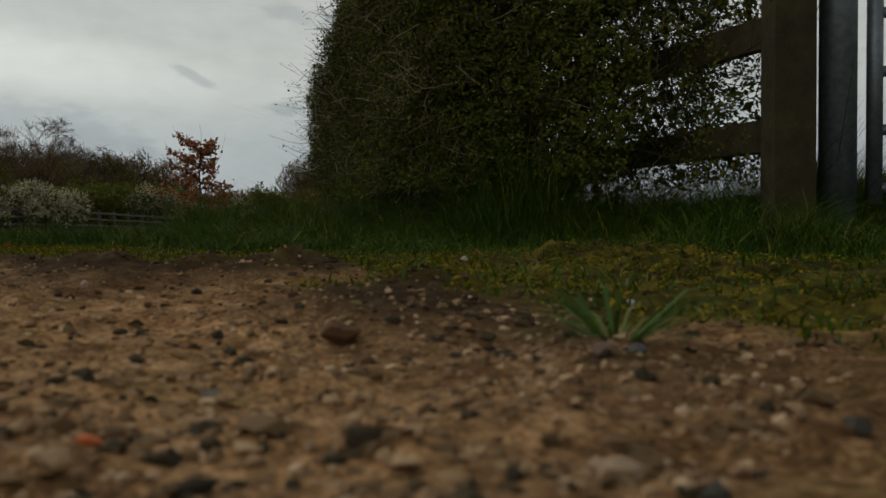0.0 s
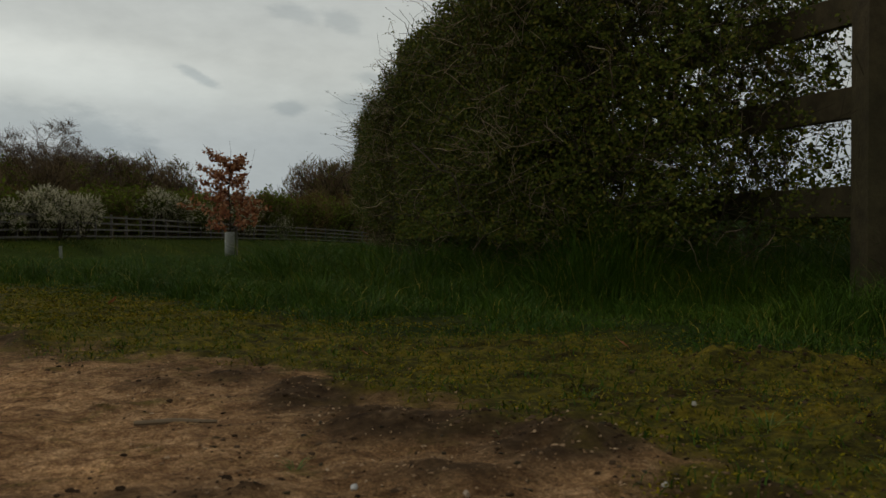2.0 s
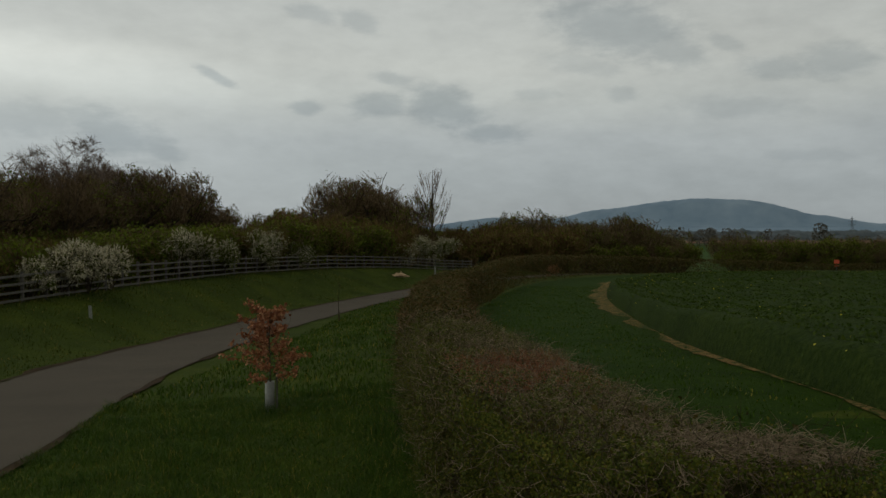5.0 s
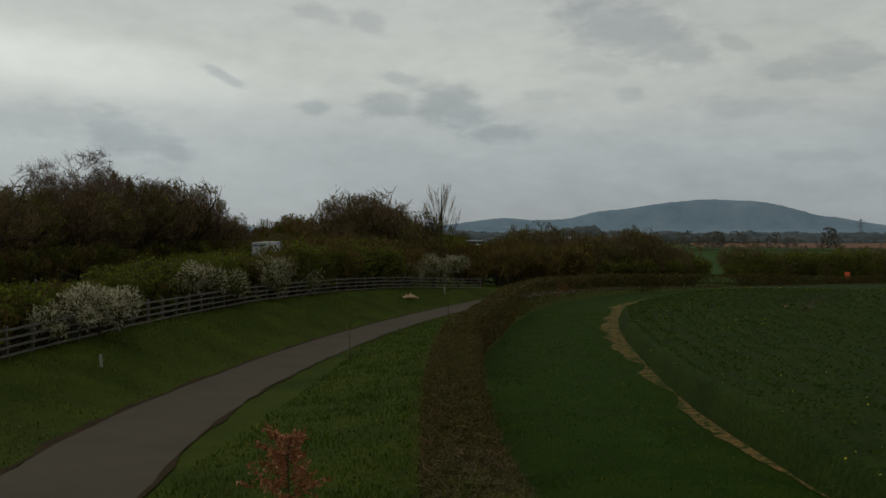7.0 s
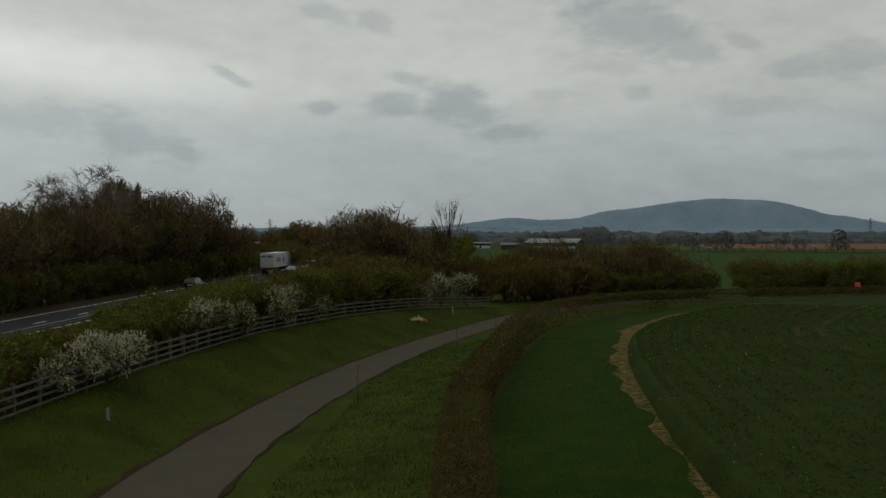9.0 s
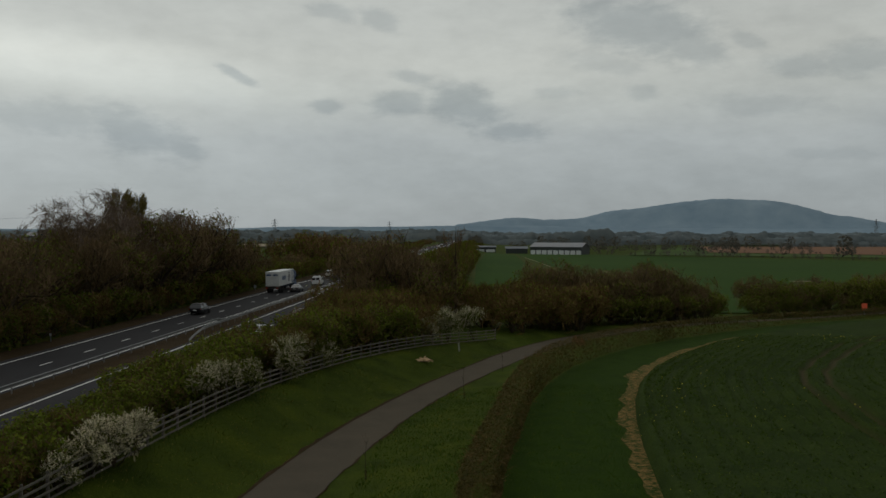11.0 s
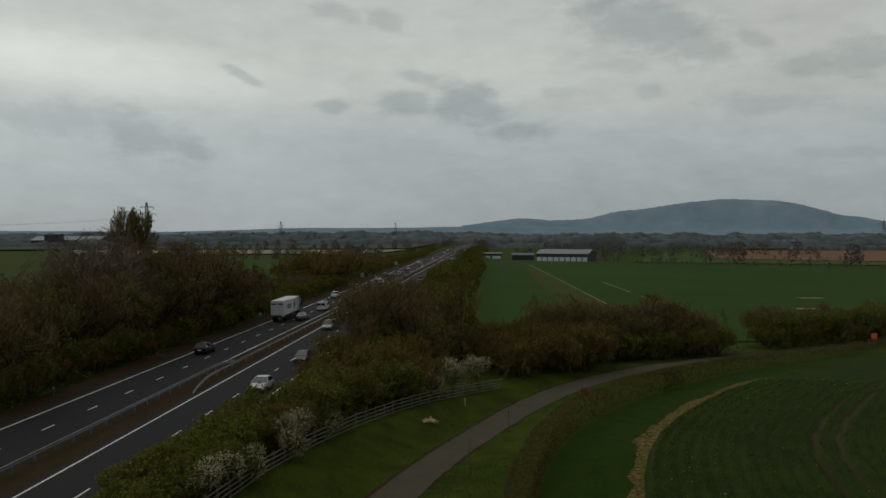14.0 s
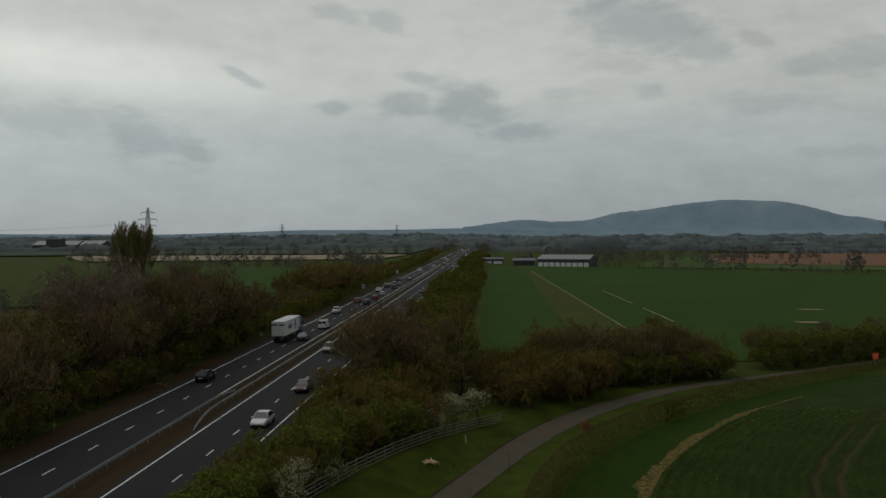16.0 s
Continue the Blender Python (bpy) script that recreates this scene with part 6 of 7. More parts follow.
M["stone_pale"] = surface("stone_pale", 120, [(0.3, (0.24, 0.145, 0.080)), (0.7, (0.48, 0.33, 0.20))], rough=0.9, spec=0.06, island=[(0, (0.10, 0.056, 0.026)), (0.5, (0.27, 0.160, 0.080)), (0.8, (0.44, 0.290, 0.160)), (1, (0.62, 0.45, 0.28))])
build_stones()


def build_crumbs():
    """Crumbs of dark soil along the broken edge."""
    rng = r(15)
    a = Acc()
    shapes = [stone_shape(rng, 14) for _ in range(8)]
    n = 0
    while n < 1500:
        x, y = rng.uniform(1.4, 4.0), rng.uniform(0.75, 2.6)
        c = float(clods(np.array([x]), np.array([y]))[0])
        if rng.uniform(0, 1) > c / 0.03 + 0.03:
            continue
        s = 0.0035 * 3.6 ** (rng.uniform(0, 1) ** 2.0)
        v, f = shapes[int(rng.integers(8))]
        a.add(v * np.array([s * 1.2, s, s * 0.75]) + np.array([x, y, float(forecourt_height(x, y)) + s * 0.05]), f)
        n += 1
    solo("soil_crumbs", a, "crumb", "dark crumbled soil clods along the gravel edge", "soil", "stuff")


build_crumbs()


def single_stone(name, label, x, y, size, color, seed, flat=0.7):
    rng = r(seed)
    v, f = stone_shape(rng, 26)
    a = Acc()
    a.add(v * np.array([size, size * 0.8, size * flat]) + np.array([0, 0, size * flat * 0.35]), f)
    m = surface(name, 140, [(0.3, tuple(c * 0.6 for c in color)), (0.7, tuple(min(1, c * 1.15) for c in color))], rough=0.8, bump=0.0015, spec=0.15)
    ob = solo(name, a, m, label, "stone")
    ob.location, ob.rotation_euler = (x, y, float(forecourt_height(x, y))), (0, 0, rng.uniform(0, 6))


for i, (lab, x, y, s, c, fl) in enumerate((
        ("rough brown stone lying on gravel", 2.84, 0.85, 0.030, (0.15, 0.075, 0.038), 0.62),
        ("small bright orange brick chip among gravel", 2.79, 0.585, 0.0105, (0.60, 0.16, 0.05), 0.45),
        ("small pale rounded pebble", 2.542, 1.21, 0.011, (0.50, 0.38, 0.27), 0.9),
        ("small white pebble on dark soil", 2.782, 1.274, 0.013, (0.60, 0.56, 0.48), 0.6),
        ("small white pebble on dark soil", 2.41, 1.25, 0.012, (0.62, 0.60, 0.55), 0.8),
        ("white quartz pebble beside a grass tuft", 3.07, 1.13, 0.011, (0.62, 0.60, 0.55), 0.6),
        ("white pebble on mossy ground", 2.93, 1.70, 0.014, (0.55, 0.50, 0.40), 0.7),
        ("smooth dark grey stone in gravel", 3.04, 0.60, 0.012, (0.085, 0.076, 0.060), 0.6),
        ("smooth dark grey stone in gravel", 2.97, 0.52, 0.011, (0.058, 0.052, 0.042), 0.55),
        ("large dark grey stone in gravel", 3.035, 0.50, 0.014, (0.068, 0.061, 0.050), 0.5),
        ("flat grey slate chip in gravel", 2.80, 0.70, 0.012, (0.150, 0.145, 0.125), 0.3),
        ("dark rounded stone in gravel", 2.83, 0.49, 0.010, (0.05, 0.045, 0.04), 0.6),
        ("rounded dark stone on sandy ground", 2.44, 0.98, 0.016, (0.075, 0.07, 0.065), 0.8),
        ("rounded black stone on sandy ground", 2.485, 0.93, 0.013, (0.035, 0.035, 0.038), 0.8),
        ("pinkish angular stone beside a grass tuft", 2.975, 0.72, 0.012, (0.20, 0.13, 0.10), 0.8),
        ("flat tan stone in gravel", 2.95, 0.545, 0.018, (0.36, 0.25, 0.16), 0.4),
        ("grey stone under a grass tuft", 3.0, 0.76, 0.013, (0.12, 0.12, 0.115), 0.6))):
    single_stone("stone", lab, x, y, s, c, 300 + i, fl)


def dry_leaf_thing(x, y, s, seed):
    rng = r(seed)
    a = Acc()
    a.add([(0, -s, 0.002), (s * 0.45, -s * 0.2, s * 0.25), (s * 0.30, s * 0.6, s * 0.2), (0, s, s * 0.45), (-s * 0.35, s * 0.5, s * 0.3), (-s * 0.45, -s * 0.3, s * 0.18), (0, 0, s * 0.1)],
          [(0, 1, 6), (1, 2, 6), (2, 3, 6), (3, 4, 6), (4, 5, 6), (5, 0, 6)])
    ob = solo("fallen_leaf", a, "dry_leaf", "curled dry brown leaf lying on the verge", "leaf")
    ob.location, ob.rotation_euler = (x, y, float(near_height(x, y)) + 0.012), (0.5, 0.1, rng.uniform(0, 6))


for i, (x, y, s) in enumerate(((2.978, 2.62, 0.028), (1.05, 4.15, 0.035), (2.3, 2.5, 0.02))):
    dry_leaf_thing(x, y, s, 400 + i)
tw = Acc()
tw.tube([(0, 0, 0.006), (0.06, 0.004, 0.008), (0.13, -0.002, 0.007)], [0.004, 0.005, 0.003], 6)
ob = solo("stick", tw, "bare_twig", "short bare stick lying on the gravel", "stick")
ob.location, ob.rotation_euler = (2.02, 1.62, 0.004), (0, 0, 0.1)


# ---- field margin and crop ----
my = spaced((4.6, 60, 1.0), (60, 158, 1.2))
solo("field_margin", ribbon("field_margin", lambda y: hedge_r(np.maximum(y, 4.5)) - 0.3, lambda y: crop_x(y) + 0.3, my, 0.025, 8), "mown_grass", "mown green grass track along the edge of the field", "grass", "structure", True)
def edge_mask(nt, c, vec):
    green = ramp_node(nt, noise_node(nt, 14, 5, 0.6, vec), [(0.3, (0.014, 0.030, 0.005)), (0.7, (0.036, 0.062, 0.010))])
    return mix_node(nt, ramp_node(nt, noise_node(nt, 2.6, 6, 0.75, vec, 0.4), [(0.43, (0, 0, 0)), (0.56, (1, 1, 1))]), c, green)


M["field_edge_mix"] = surface("field_edge_mix", 11, [(0.25, (0.075, 0.045, 0.015)), (0.5, (0.19, 0.118, 0.042)), (0.8, (0.38, 0.25, 0.095))], rough=0.95, spec=0.05, bump=0.05, mask=edge_mask)
soil_w = lambda y: np.clip(0.15 + 0.25 * smooth01((y - 14) / 10) + 0.55 * smooth01((y - 40) / 14) + (roughness_noise(y, y * 0, 2.9, 61) - 0.5) * 0.8 + (roughness_noise(y, y * 0, 0.7, 66) - 0.5) * 0.22, 0.05, 1.9) * (1 + 0.5 * smooth01((y - 60) / 20)) * (1 - 0.8 * smooth01((y - 122) / 14))
solo("field_edge", ribbon("field_edge", lambda y: crop_x(y) - soil_w(y), lambda y: crop_x(y) + 0.5, spaced((10, 130, 0.22)), 0.045, 5), "field_edge_mix", "strip of bare tan soil and straw at the crop edge", "soil", "structure", True)
crop_cos = lambda y: 1 / np.sqrt(1 + ((crop_x(y + 1) - crop_x(y - 1)) / 2) ** 2)


def crop_height(dp, y, x):
    rows = (0.5 + 0.5 * np.cos(2 * math.pi * (dp + 0.10 * (roughness_noise(x, y, 3, 62) - 0.5)) / 1.15)) ** 1.5
    amp = 0.09 + 0.15 * smooth01((y - 42) / 14) * (1 - smooth01((y - 78 - dp) / 16))
    low = 1 - 0.62 * smooth01((y - 64) / 18)
    h = 0.92 * low - amp * rows * (0.4 + 0.6 * low) + 0.22 * low * (roughness_noise(x, y, 5, 63) - 0.5) + 0.10 * low * (roughness_noise(x, y, 0.6, 64) - 0.5)
    tram = np.exp(-((dp - 12.7) / 0.32) ** 2) + np.exp(-((dp - 14.6) / 0.32) ** 2)
    h = h * (1 - 0.92 * np.clip(tram, 0, 1))
    return np.maximum(h * smooth01(dp / 0.30), 0.03), np.clip(tram * 1.2 - 0.15, 0, 1)


def build_crop():
    rng = r(16)
    ds = spaced((0, 18, 0.24), (18, 40, 0.6), (40, 130, 4))
    ys = spaced((-20, 8, 4), (8, 116, 0.6), (116, 160, 2))
    D, Y = np.meshgrid(ds, ys)
    X = crop_x(Y) + D
    dp = D * crop_cos(Y)
    H, bare_soil = crop_height(dp, Y, X)
    v = np.stack([X, Y, land(X, Y) + H], -1).reshape(-1, 3)
    nx = len(ds)
    i = (np.arange(len(ys) - 1)[:, None] * nx + np.arange(nx - 1)[None]).reshape(-1, 1)
    me = raw_mesh("canopy", v, i + np.array([[0, 1, nx + 1, nx]]))
    at = me.attributes.new("bare_soil", "FLOAT", "POINT")
    at.data.foreach_set("value", bare_soil.astype(np.float32).ravel())

    def mask(nt, c, vec):
        a = nt.nodes.new("ShaderNodeAttribute")
        a.attribute_name = "bare_soil"
        soil = ramp_node(nt, noise_node(nt, 9, 5, 0.6, vec), [(0.3, (0.034, 0.034, 0.014)), (0.7, (0.080, 0.064, 0.030))])
        return mix_node(nt, a.outputs["Fac"], c, soil)

    m = surface("crop_canopy", 7.0, [(0.25, (0.0115, 0.0215, 0.004)), (0.5, (0.024, 0.041, 0.007)), (0.8, (0.043, 0.061, 0.010))], 0.22,
                [(0.3, (0.65, 0.7, 0.65)), (0.5, (1, 1, 1)), (0.7, (1.3, 1.2, 1.0))], rough=0.95, spec=0.05, bump=0.12, bump_scale=6, mask=mask, weight=0.8)
    e = thing("crop", "dense green oilseed crop, a few plants in yellow flower", "crop", kind="stuff")
    part("canopy", me, m, e, smooth=True)
    n = 230000
    y = 8 + 108 * rng.uniform(0, 1, n) ** 1.35
    d = 46 * rng.uniform(0, 1, n) ** 1.6
    x = crop_x(y) + d
    dp = d * crop_cos(y)
    h, b = crop_height(dp, y, x)
    ok = (b < 0.3) & (rng.uniform(0, 1, n) < 0.12 + 0.88 * (0.5 - 0.5 * np.cos(2 * math.pi * dp / 1.15)) ** 1.2)
    h = np.where(dp < 0.6, h * rng.uniform(0.05, 1.0, n), h)
    pos = np.stack([x, y, land(x, y) + h + rng.uniform(-0.12, 0.07, n)], 1)[ok]
    part("foliage", leaves_mesh("foliage", pos, np.tile((0, -0.3, 0.8), (len(pos), 1)), 0.085 + 0.0010 * pos[:, 1], 0.55, rng), "crop_leaf", e)
    n = 2600
    y = rng.uniform(14, 118, n)
    d = 55 * rng.uniform(0, 1, n) ** 0.9
    k = roughness_noise(crop_x(y) + d, y, 14, 65) + rng.uniform(-0.3, 0.3, n) > 0.55
    y, d = y[k], d[k]
    x = crop_x(y) + d
    h, b = crop_height(d * crop_cos(y), y, x)
    pos = np.stack([x, y, land(x, y) + h + 0.10], 1)
    part("bloom", leaves_mesh("bloom", pos, np.tile((0, -0.4, 0.8), (len(pos), 1)), 0.035 + 0.0006 * y, 0.8, rng), "yellow_flower", e)


build_crop()


# ---- young trees on the verges ----
def copper_sapling():
    rng = r(18)
    e = thing("young_beech", "young beech with withered copper-brown leaves in a tree guard", "tree", (-1.06, 15.0, float(land(-1.06, 15.0))))
    tr, p0, p1 = Acc(), [], []
    tr.tube([(0, 0, 0), (0.01, 0, 0.6), (-0.01, 0.01, 1.2), (0.02, 0, 1.72)], [0.016, 0.013, 0.009, 0.003], 6)
    tips = []
    for i in range(34):
        t = rng.uniform(0.5, 1.62)
        a = rng.uniform(0, 2 * math.pi)
        ln = max(0.14, (0.84 - 0.46 * (t - 0.5)) * rng.uniform(0.6, 1.1))
        o = np.array([0, 0, t])
        q = o + np.array([math.cos(a), math.sin(a), rng.uniform(0.15, 0.75)]) * ln
        tr.tube([o, (o + q) / 2 + (0, 0, -0.02), q], [0.006, 0.004, 0.0015], 4, cap=False)
        tips.append((o, q))
        if t > 1.0:
            p0.append(q)
            p1.append(q + unit(np.array([math.cos(a) * 0.6, math.sin(a) * 0.6, 1.0])) * rng.uniform(0.06, 0.2))
    o = np.array([0.2, 0, 1.2])
    p0 += [np.array([0.02, 0, 1.7]), np.array([0.2, 0.0, 1.25]), np.array([-0.3, 0, 1.1])]
    p1 += [np.array([0.0, 0, 1.98]), np.array([0.42, 0, 1.85]), np.array([-0.62, 0.0, 1.5])]
    part("trunk", tr, "bark", e)
    part("fringe", twigs_mesh("fringe", np.array(p0), np.array(p1), 0.007, rng=rng), "bark", e)["kind"] = "stuff"
    pos = []
    for o, q in tips:
        for _ in range(int(68 * rng.uniform(0.6, 1.3))):
            pos.append(o + (q - o) * rng.uniform(0.25, 1.05) + rng.normal(0, 0.035, 3))
    pos = np.array(pos)
    part("crown", leaves_mesh("crown", pos, np.tile((0.0, -0.6, 0.3), (len(pos), 1)), 0.062, 0.62, rng), "dry_leaf", e)
    g = Acc()
    g.lathe([(0.082, 0.0), (0.080, 0.50), (0.076, 0.50), (0.076, 0.02)], 16)
    part("tree_guard", g, "tube_white", e, "pale plastic tree guard", True)
    k = Acc()
    k.box(0.11, 0.02, 0.30, 0.03, 0.03, 0.66, 0.003)
    part("stake", k, "grey_wood", e)


copper_sapling()


def whip(x, y, h, seed):
    rng = r(seed)
    e = thing("sapling", "thin bare sapling tied to a low stake", "tree", (x, y, float(land(x, y))), group="bare saplings")
    a = Acc()
    pts = [np.zeros(3)]
    for i in range(4):
        pts.append(pts[-1] + np.array([rng.normal(0, 0.03), rng.normal(0, 0.03), h / 4]))
    a.tube(pts, [0.02, 0.016, 0.012, 0.008, 0.004], 5)
    for i in range(5):
        t = rng.integers(2, 4)
        a.tube([pts[t], pts[t] + np.array([rng.normal(0, 0.2), rng.normal(0, 0.2), rng.uniform(0.2, 0.5)])], [0.007, 0.003], 4, cap=False)
    part("trunk", a, "bark", e)
    g = Acc()
    g.box(0.06, 0, 0.25, 0.035, 0.035, 0.55, 0.004)
    part("stake", g, "old_wood", e)


for i, (x, y, h) in enumerate(((-4.4, 46.5, 2.4), (-0.05, 70.5, 2.9), (3.1, 85.3, 2.2))):
    whip(x, y, h, 500 + i)
rb = bush("red_shrub", "small rounded reddish-leaved shrub on the lane verge", "bush", r(81), 1.6, 0.5, 5, 2, 5, "red_twig", "dry_leaf", 2.0, 0.09, 0.014, 4, 0.25, base_r=0.02)
rb.location, rb.scale = (11.8, 101.6, float(land(11.8, 101.6))), [1.45 / TALL[rb.name]] * 3


def marker(name, label, cat, x, y, h, w, mat, z=None):
    a = Acc()
    a.box(0, 0, h / 2 - 0.05, w, w * 0.7, h, w * 0.12)
    ob = solo(name, a, mat, label, cat)
    ob.location = (x, y, float(land(x, y)) if z is None else z)
    ob.rotation_euler = (0.03, -0.04, 0.3)


marker("marker_peg", "short pale plastic tube peg in the grass bank", "peg", -13.22, 37.05, 0.55, 0.12, "tube_white")
marker("marker_peg", "short white marker post in the grass", "peg", -1.15, 94.3, 0.85, 0.14, "tube_white")


def log_heap():
    rng = r(19)
    e = thing("tree_stump", "pale barkless tree stump with spread root stubs lying on grass", "stump", (-4.1, 85.4, float(land(-4.1, 85.4))), 0.2)
    a = Acc()
    a.tube([(-0.75, 0.1, 0.16), (-0.3, 0.05, 0.24), (0.2, 0, 0.28), (0.5, 0.05, 0.20)], [0.10, 0.17, 0.20, 0.14], 9)
    part("trunk", a, M["pale_log"], e, smooth=True)
    for d in ((0.9, 0.2, 0.05), (0.75, -0.45, 0.02), (-0.85, -0.4, 0.0), (0.1, 0.25, 0.55), (-0.45, 0.3, 0.38), (-1.1, 0.15, 0.08), (0.35, -0.6, 0.0)):
        b = Acc()
        b.tube([(d[0] * 0.25, d[1] * 0.2, 0.24), (d[0] * 0.65, d[1] * 0.7, 0.2 + d[2] * 0.6 + rng.uniform(-0.04, 0.06)), (d[0], d[1], 0.08 + d[2])], [0.10, 0.065, 0.025], 6)
        part("root_stub", b, M["pale_log"], e)


M["pale_log"] = surface("pale_log", 8, [(0.3, (0.34, 0.22, 0.12)), (0.7, (0.56, 0.40, 0.24))], rough=0.9, spec=0.1, bump=0.02)
log_heap()


# ---- traffic ----
PAINT = {
    "white": plain("paint_white", (0.62, 0.63, 0.63), 0.3, grain=0.04), "silver": plain("paint_silver", (0.30, 0.31, 0.32), 0.3, 0.4, grain=0.05),
    "black": plain("paint_black", (0.012, 0.012, 0.014), 0.25, grain=0.1), "grey": plain("paint_grey", (0.07, 0.072, 0.075), 0.3, 0.2, grain=0.05),
    "red": plain("paint_red", (0.20, 0.018, 0.014), 0.3, grain=0.08), "maroon": plain("paint_maroon", (0.055, 0.018, 0.016), 0.3, 0.2, grain=0.08),
    "blue": plain("paint_blue", (0.012, 0.05, 0.14), 0.35, grain=0.06), "navy": plain("paint_navy", (0.012, 0.016, 0.035), 0.3, grain=0.06)}
M["car_glass"] = plain("car_glass", (0.012, 0.014, 0.016), 0.08, 0.0, 0.6, 0.05)
M["rubber"] = plain("rubber", (0.014, 0.014, 0.014), 0.85, spec=0.2)
M["alloy"] = plain("alloy", (0.30, 0.30, 0.31), 0.4, 0.7)
M["lamp_white"] = plain("lamp_white", (0.70, 0.70, 0.68), 0.15)
M["lamp_red"] = plain("lamp_red", (0.30, 0.01, 0.01), 0.2)
M["dark_trim"] = plain("dark_trim", (0.018, 0.018, 0.02), 0.6)
M["trailer_white"] = surface("trailer_white", 2.5, [(0.3, (0.50, 0.51, 0.50)), (0.7, (0.62, 0.63, 0.62))], 0.5, [(0.3, (0.85, 0.84, 0.80)), (0.7, (1, 1, 1))], rough=0.5, world_vec=False)


def loft(stations, closed=True):
    """Skin rings of equal count given as lists of points, from front to back, capped."""
    a = Acc()
    k = len(stations[0])
    fs = []
    for s in range(len(stations) - 1):
        for i in range(k):
            j = (i + 1) % k
            fs.append((s * k + i, s * k + j, (s + 1) * k + j, (s + 1) * k + i))
    fs.append(tuple(range(k)))
    fs.append(tuple(reversed([(len(stations) - 1) * k + i for i in range(k)])))
    a.add(np.concatenate([np.array(s, float) for s in stations]), fs)
    return a


def wheel(parent, x, y, rad, width=0.21):
    a = Acc()
    a.lathe([(rad * 0.62, -width / 2), (rad * 0.93, -width / 2), (rad, -width * 0.3), (rad, width * 0.3), (rad * 0.93, width / 2), (rad * 0.62, width / 2)], 18, "x", (x, y, rad))
    w = part("wheel", a, "rubber", parent, smooth=True)
    b = Acc()
    b.lathe([(rad * 0.60, -width * 0.46), (rad * 0.3, -width * 0.35), (rad * 0.3, width * 0.35), (rad * 0.60, width * 0.46)], 14, "x", (x, y, rad))
    part("rim", b, "alloy", w)


def car(x, y, paint, label, kind="saloon", away=True, group="cars on the road"):
    """A car 4.6 m long, its nose along +y before turning."""
    e = thing("car", label, "car", (x, y, -1.0), 0 if away else math.pi, group)
    L, W = (4.75, 0.90) if kind != "small" else (4.0, 0.86)
    if kind == "saloon":
        body = [(-0.50, .62, .80), (-0.495, .45, .90), (-0.40, .30, .97), (-0.22, .26, .96), (0.0, .24, .93), (0.18, .24, .92), (0.33, .26, .86), (0.45, .32, .74), (0.495, .40, .62), (0.50, .48, .56)]
        roof = [(-0.42, .96, 0.97), (-0.24, 1.38, .70), (-0.05, 1.46, .72), (0.06, 1.42, .72), (0.23, .93, 0.95)]
    elif kind == "estate":
        body = [(-0.50, .55, .90), (-0.495, .40, 1.0), (-0.40, .30, 1.0), (-0.2, .26, .98), (0.0, .24, .96), (0.18, .24, .95), (0.33, .26, .92), (0.45, .32, .82), (0.495, .40, .70), (0.50, .48, .60)]
        roof = [(-0.48, 1.0, 0.95), (-0.40, 1.52, .74), (-0.1, 1.60, .76), (0.06, 1.55, .75), (0.22, .96, 0.95)]
    elif kind == "pickup":
        body = [(-0.50, .55, 1.0), (-0.495, .50, 1.06), (-0.40, .40, 1.06), (-0.2, .38, 1.06), (0.0, .36, 1.06), (0.18, .36, 1.06), (0.33, .38, 1.04), (0.45, .42, .96), (0.495, .48, .82), (0.50, .52, .70)]
        roof = [(-0.12, 1.06, 0.95), (-0.10, 1.62, .80), (0.0, 1.74, .80), (0.10, 1.70, .79), (0.22, 1.06, 0.95)]
        L = 5.2
    else:
        body = [(-0.50, .55, .80), (-0.49, .40, .92), (-0.40, .28, .96), (-0.2, .24, .95), (0.0, .24, .93), (0.2, .24, .92), (0.35, .26, .84), (0.46, .32, .72), (0.495, .40, .60), (0.50, .46, .54)]
        roof = [(-0.47, .94, 0.95), (-0.38, 1.40, .74), (-0.1, 1.48, .75), (0.04, 1.44, .74), (0.25, .92, 0.95)]
    st = []
    for q, zb, zt in body:
        w = W * (1 - 0.14 * max(0, abs(q) - 0.34) / 0.16 * 1.0)
        zm = zb + (zt - zb) * 0.55
        st.append([(-w * 0.92, q * L, zb), (-w, q * L, zm), (-w * 0.93, q * L, zt - 0.03), (-w * 0.80, q * L, zt), (w * 0.80, q * L, zt), (w * 0.93, q * L, zt - 0.03), (w, q * L, zm), (w * 0.92, q * L, zb)])
    part("body", loft(st), PAINT[paint], e, smooth=False)
    g = [[(-W * k * 0.96, q * L, z - 0.10), (-W * k * 0.90, q * L, z - 0.025), (W * k * 0.90, q * L, z - 0.025), (W * k * 0.96, q * L, z - 0.10)] if 0 < i < len(roof) - 1 else
         [(-W * k * 0.92, q * L, z - 0.06), (-W * k * 0.90, q * L, z), (W * k * 0.90, q * L, z), (W * k * 0.92, q * L, z - 0.06)] for i, (q, z, k) in enumerate(roof)]
    base = float(roof[0][1])
    cab = []
    for i, (q, z, k) in enumerate(roof):
        cab.append([(-W * 0.92, q * L, base - 0.08), (-W * k, q * L, max(z - 0.05, base - 0.05)), (-W * k * 0.86, q * L, z), (W * k * 0.86, q * L, z), (W * k, q * L, max(z - 0.05, base - 0.05)), (W * 0.92, q * L, base - 0.08)])
    part("windows", loft(cab), "car_glass", e)
    top = []
    for q, z, k in roof[1:-1]:
        top.append([(-W * k * 1.0, q * L, z - 0.03), (-W * k * 0.84, q * L, z + 0.015), (W * k * 0.84, q * L, z + 0.015), (W * k * 1.0, q * L, z - 0.03)])
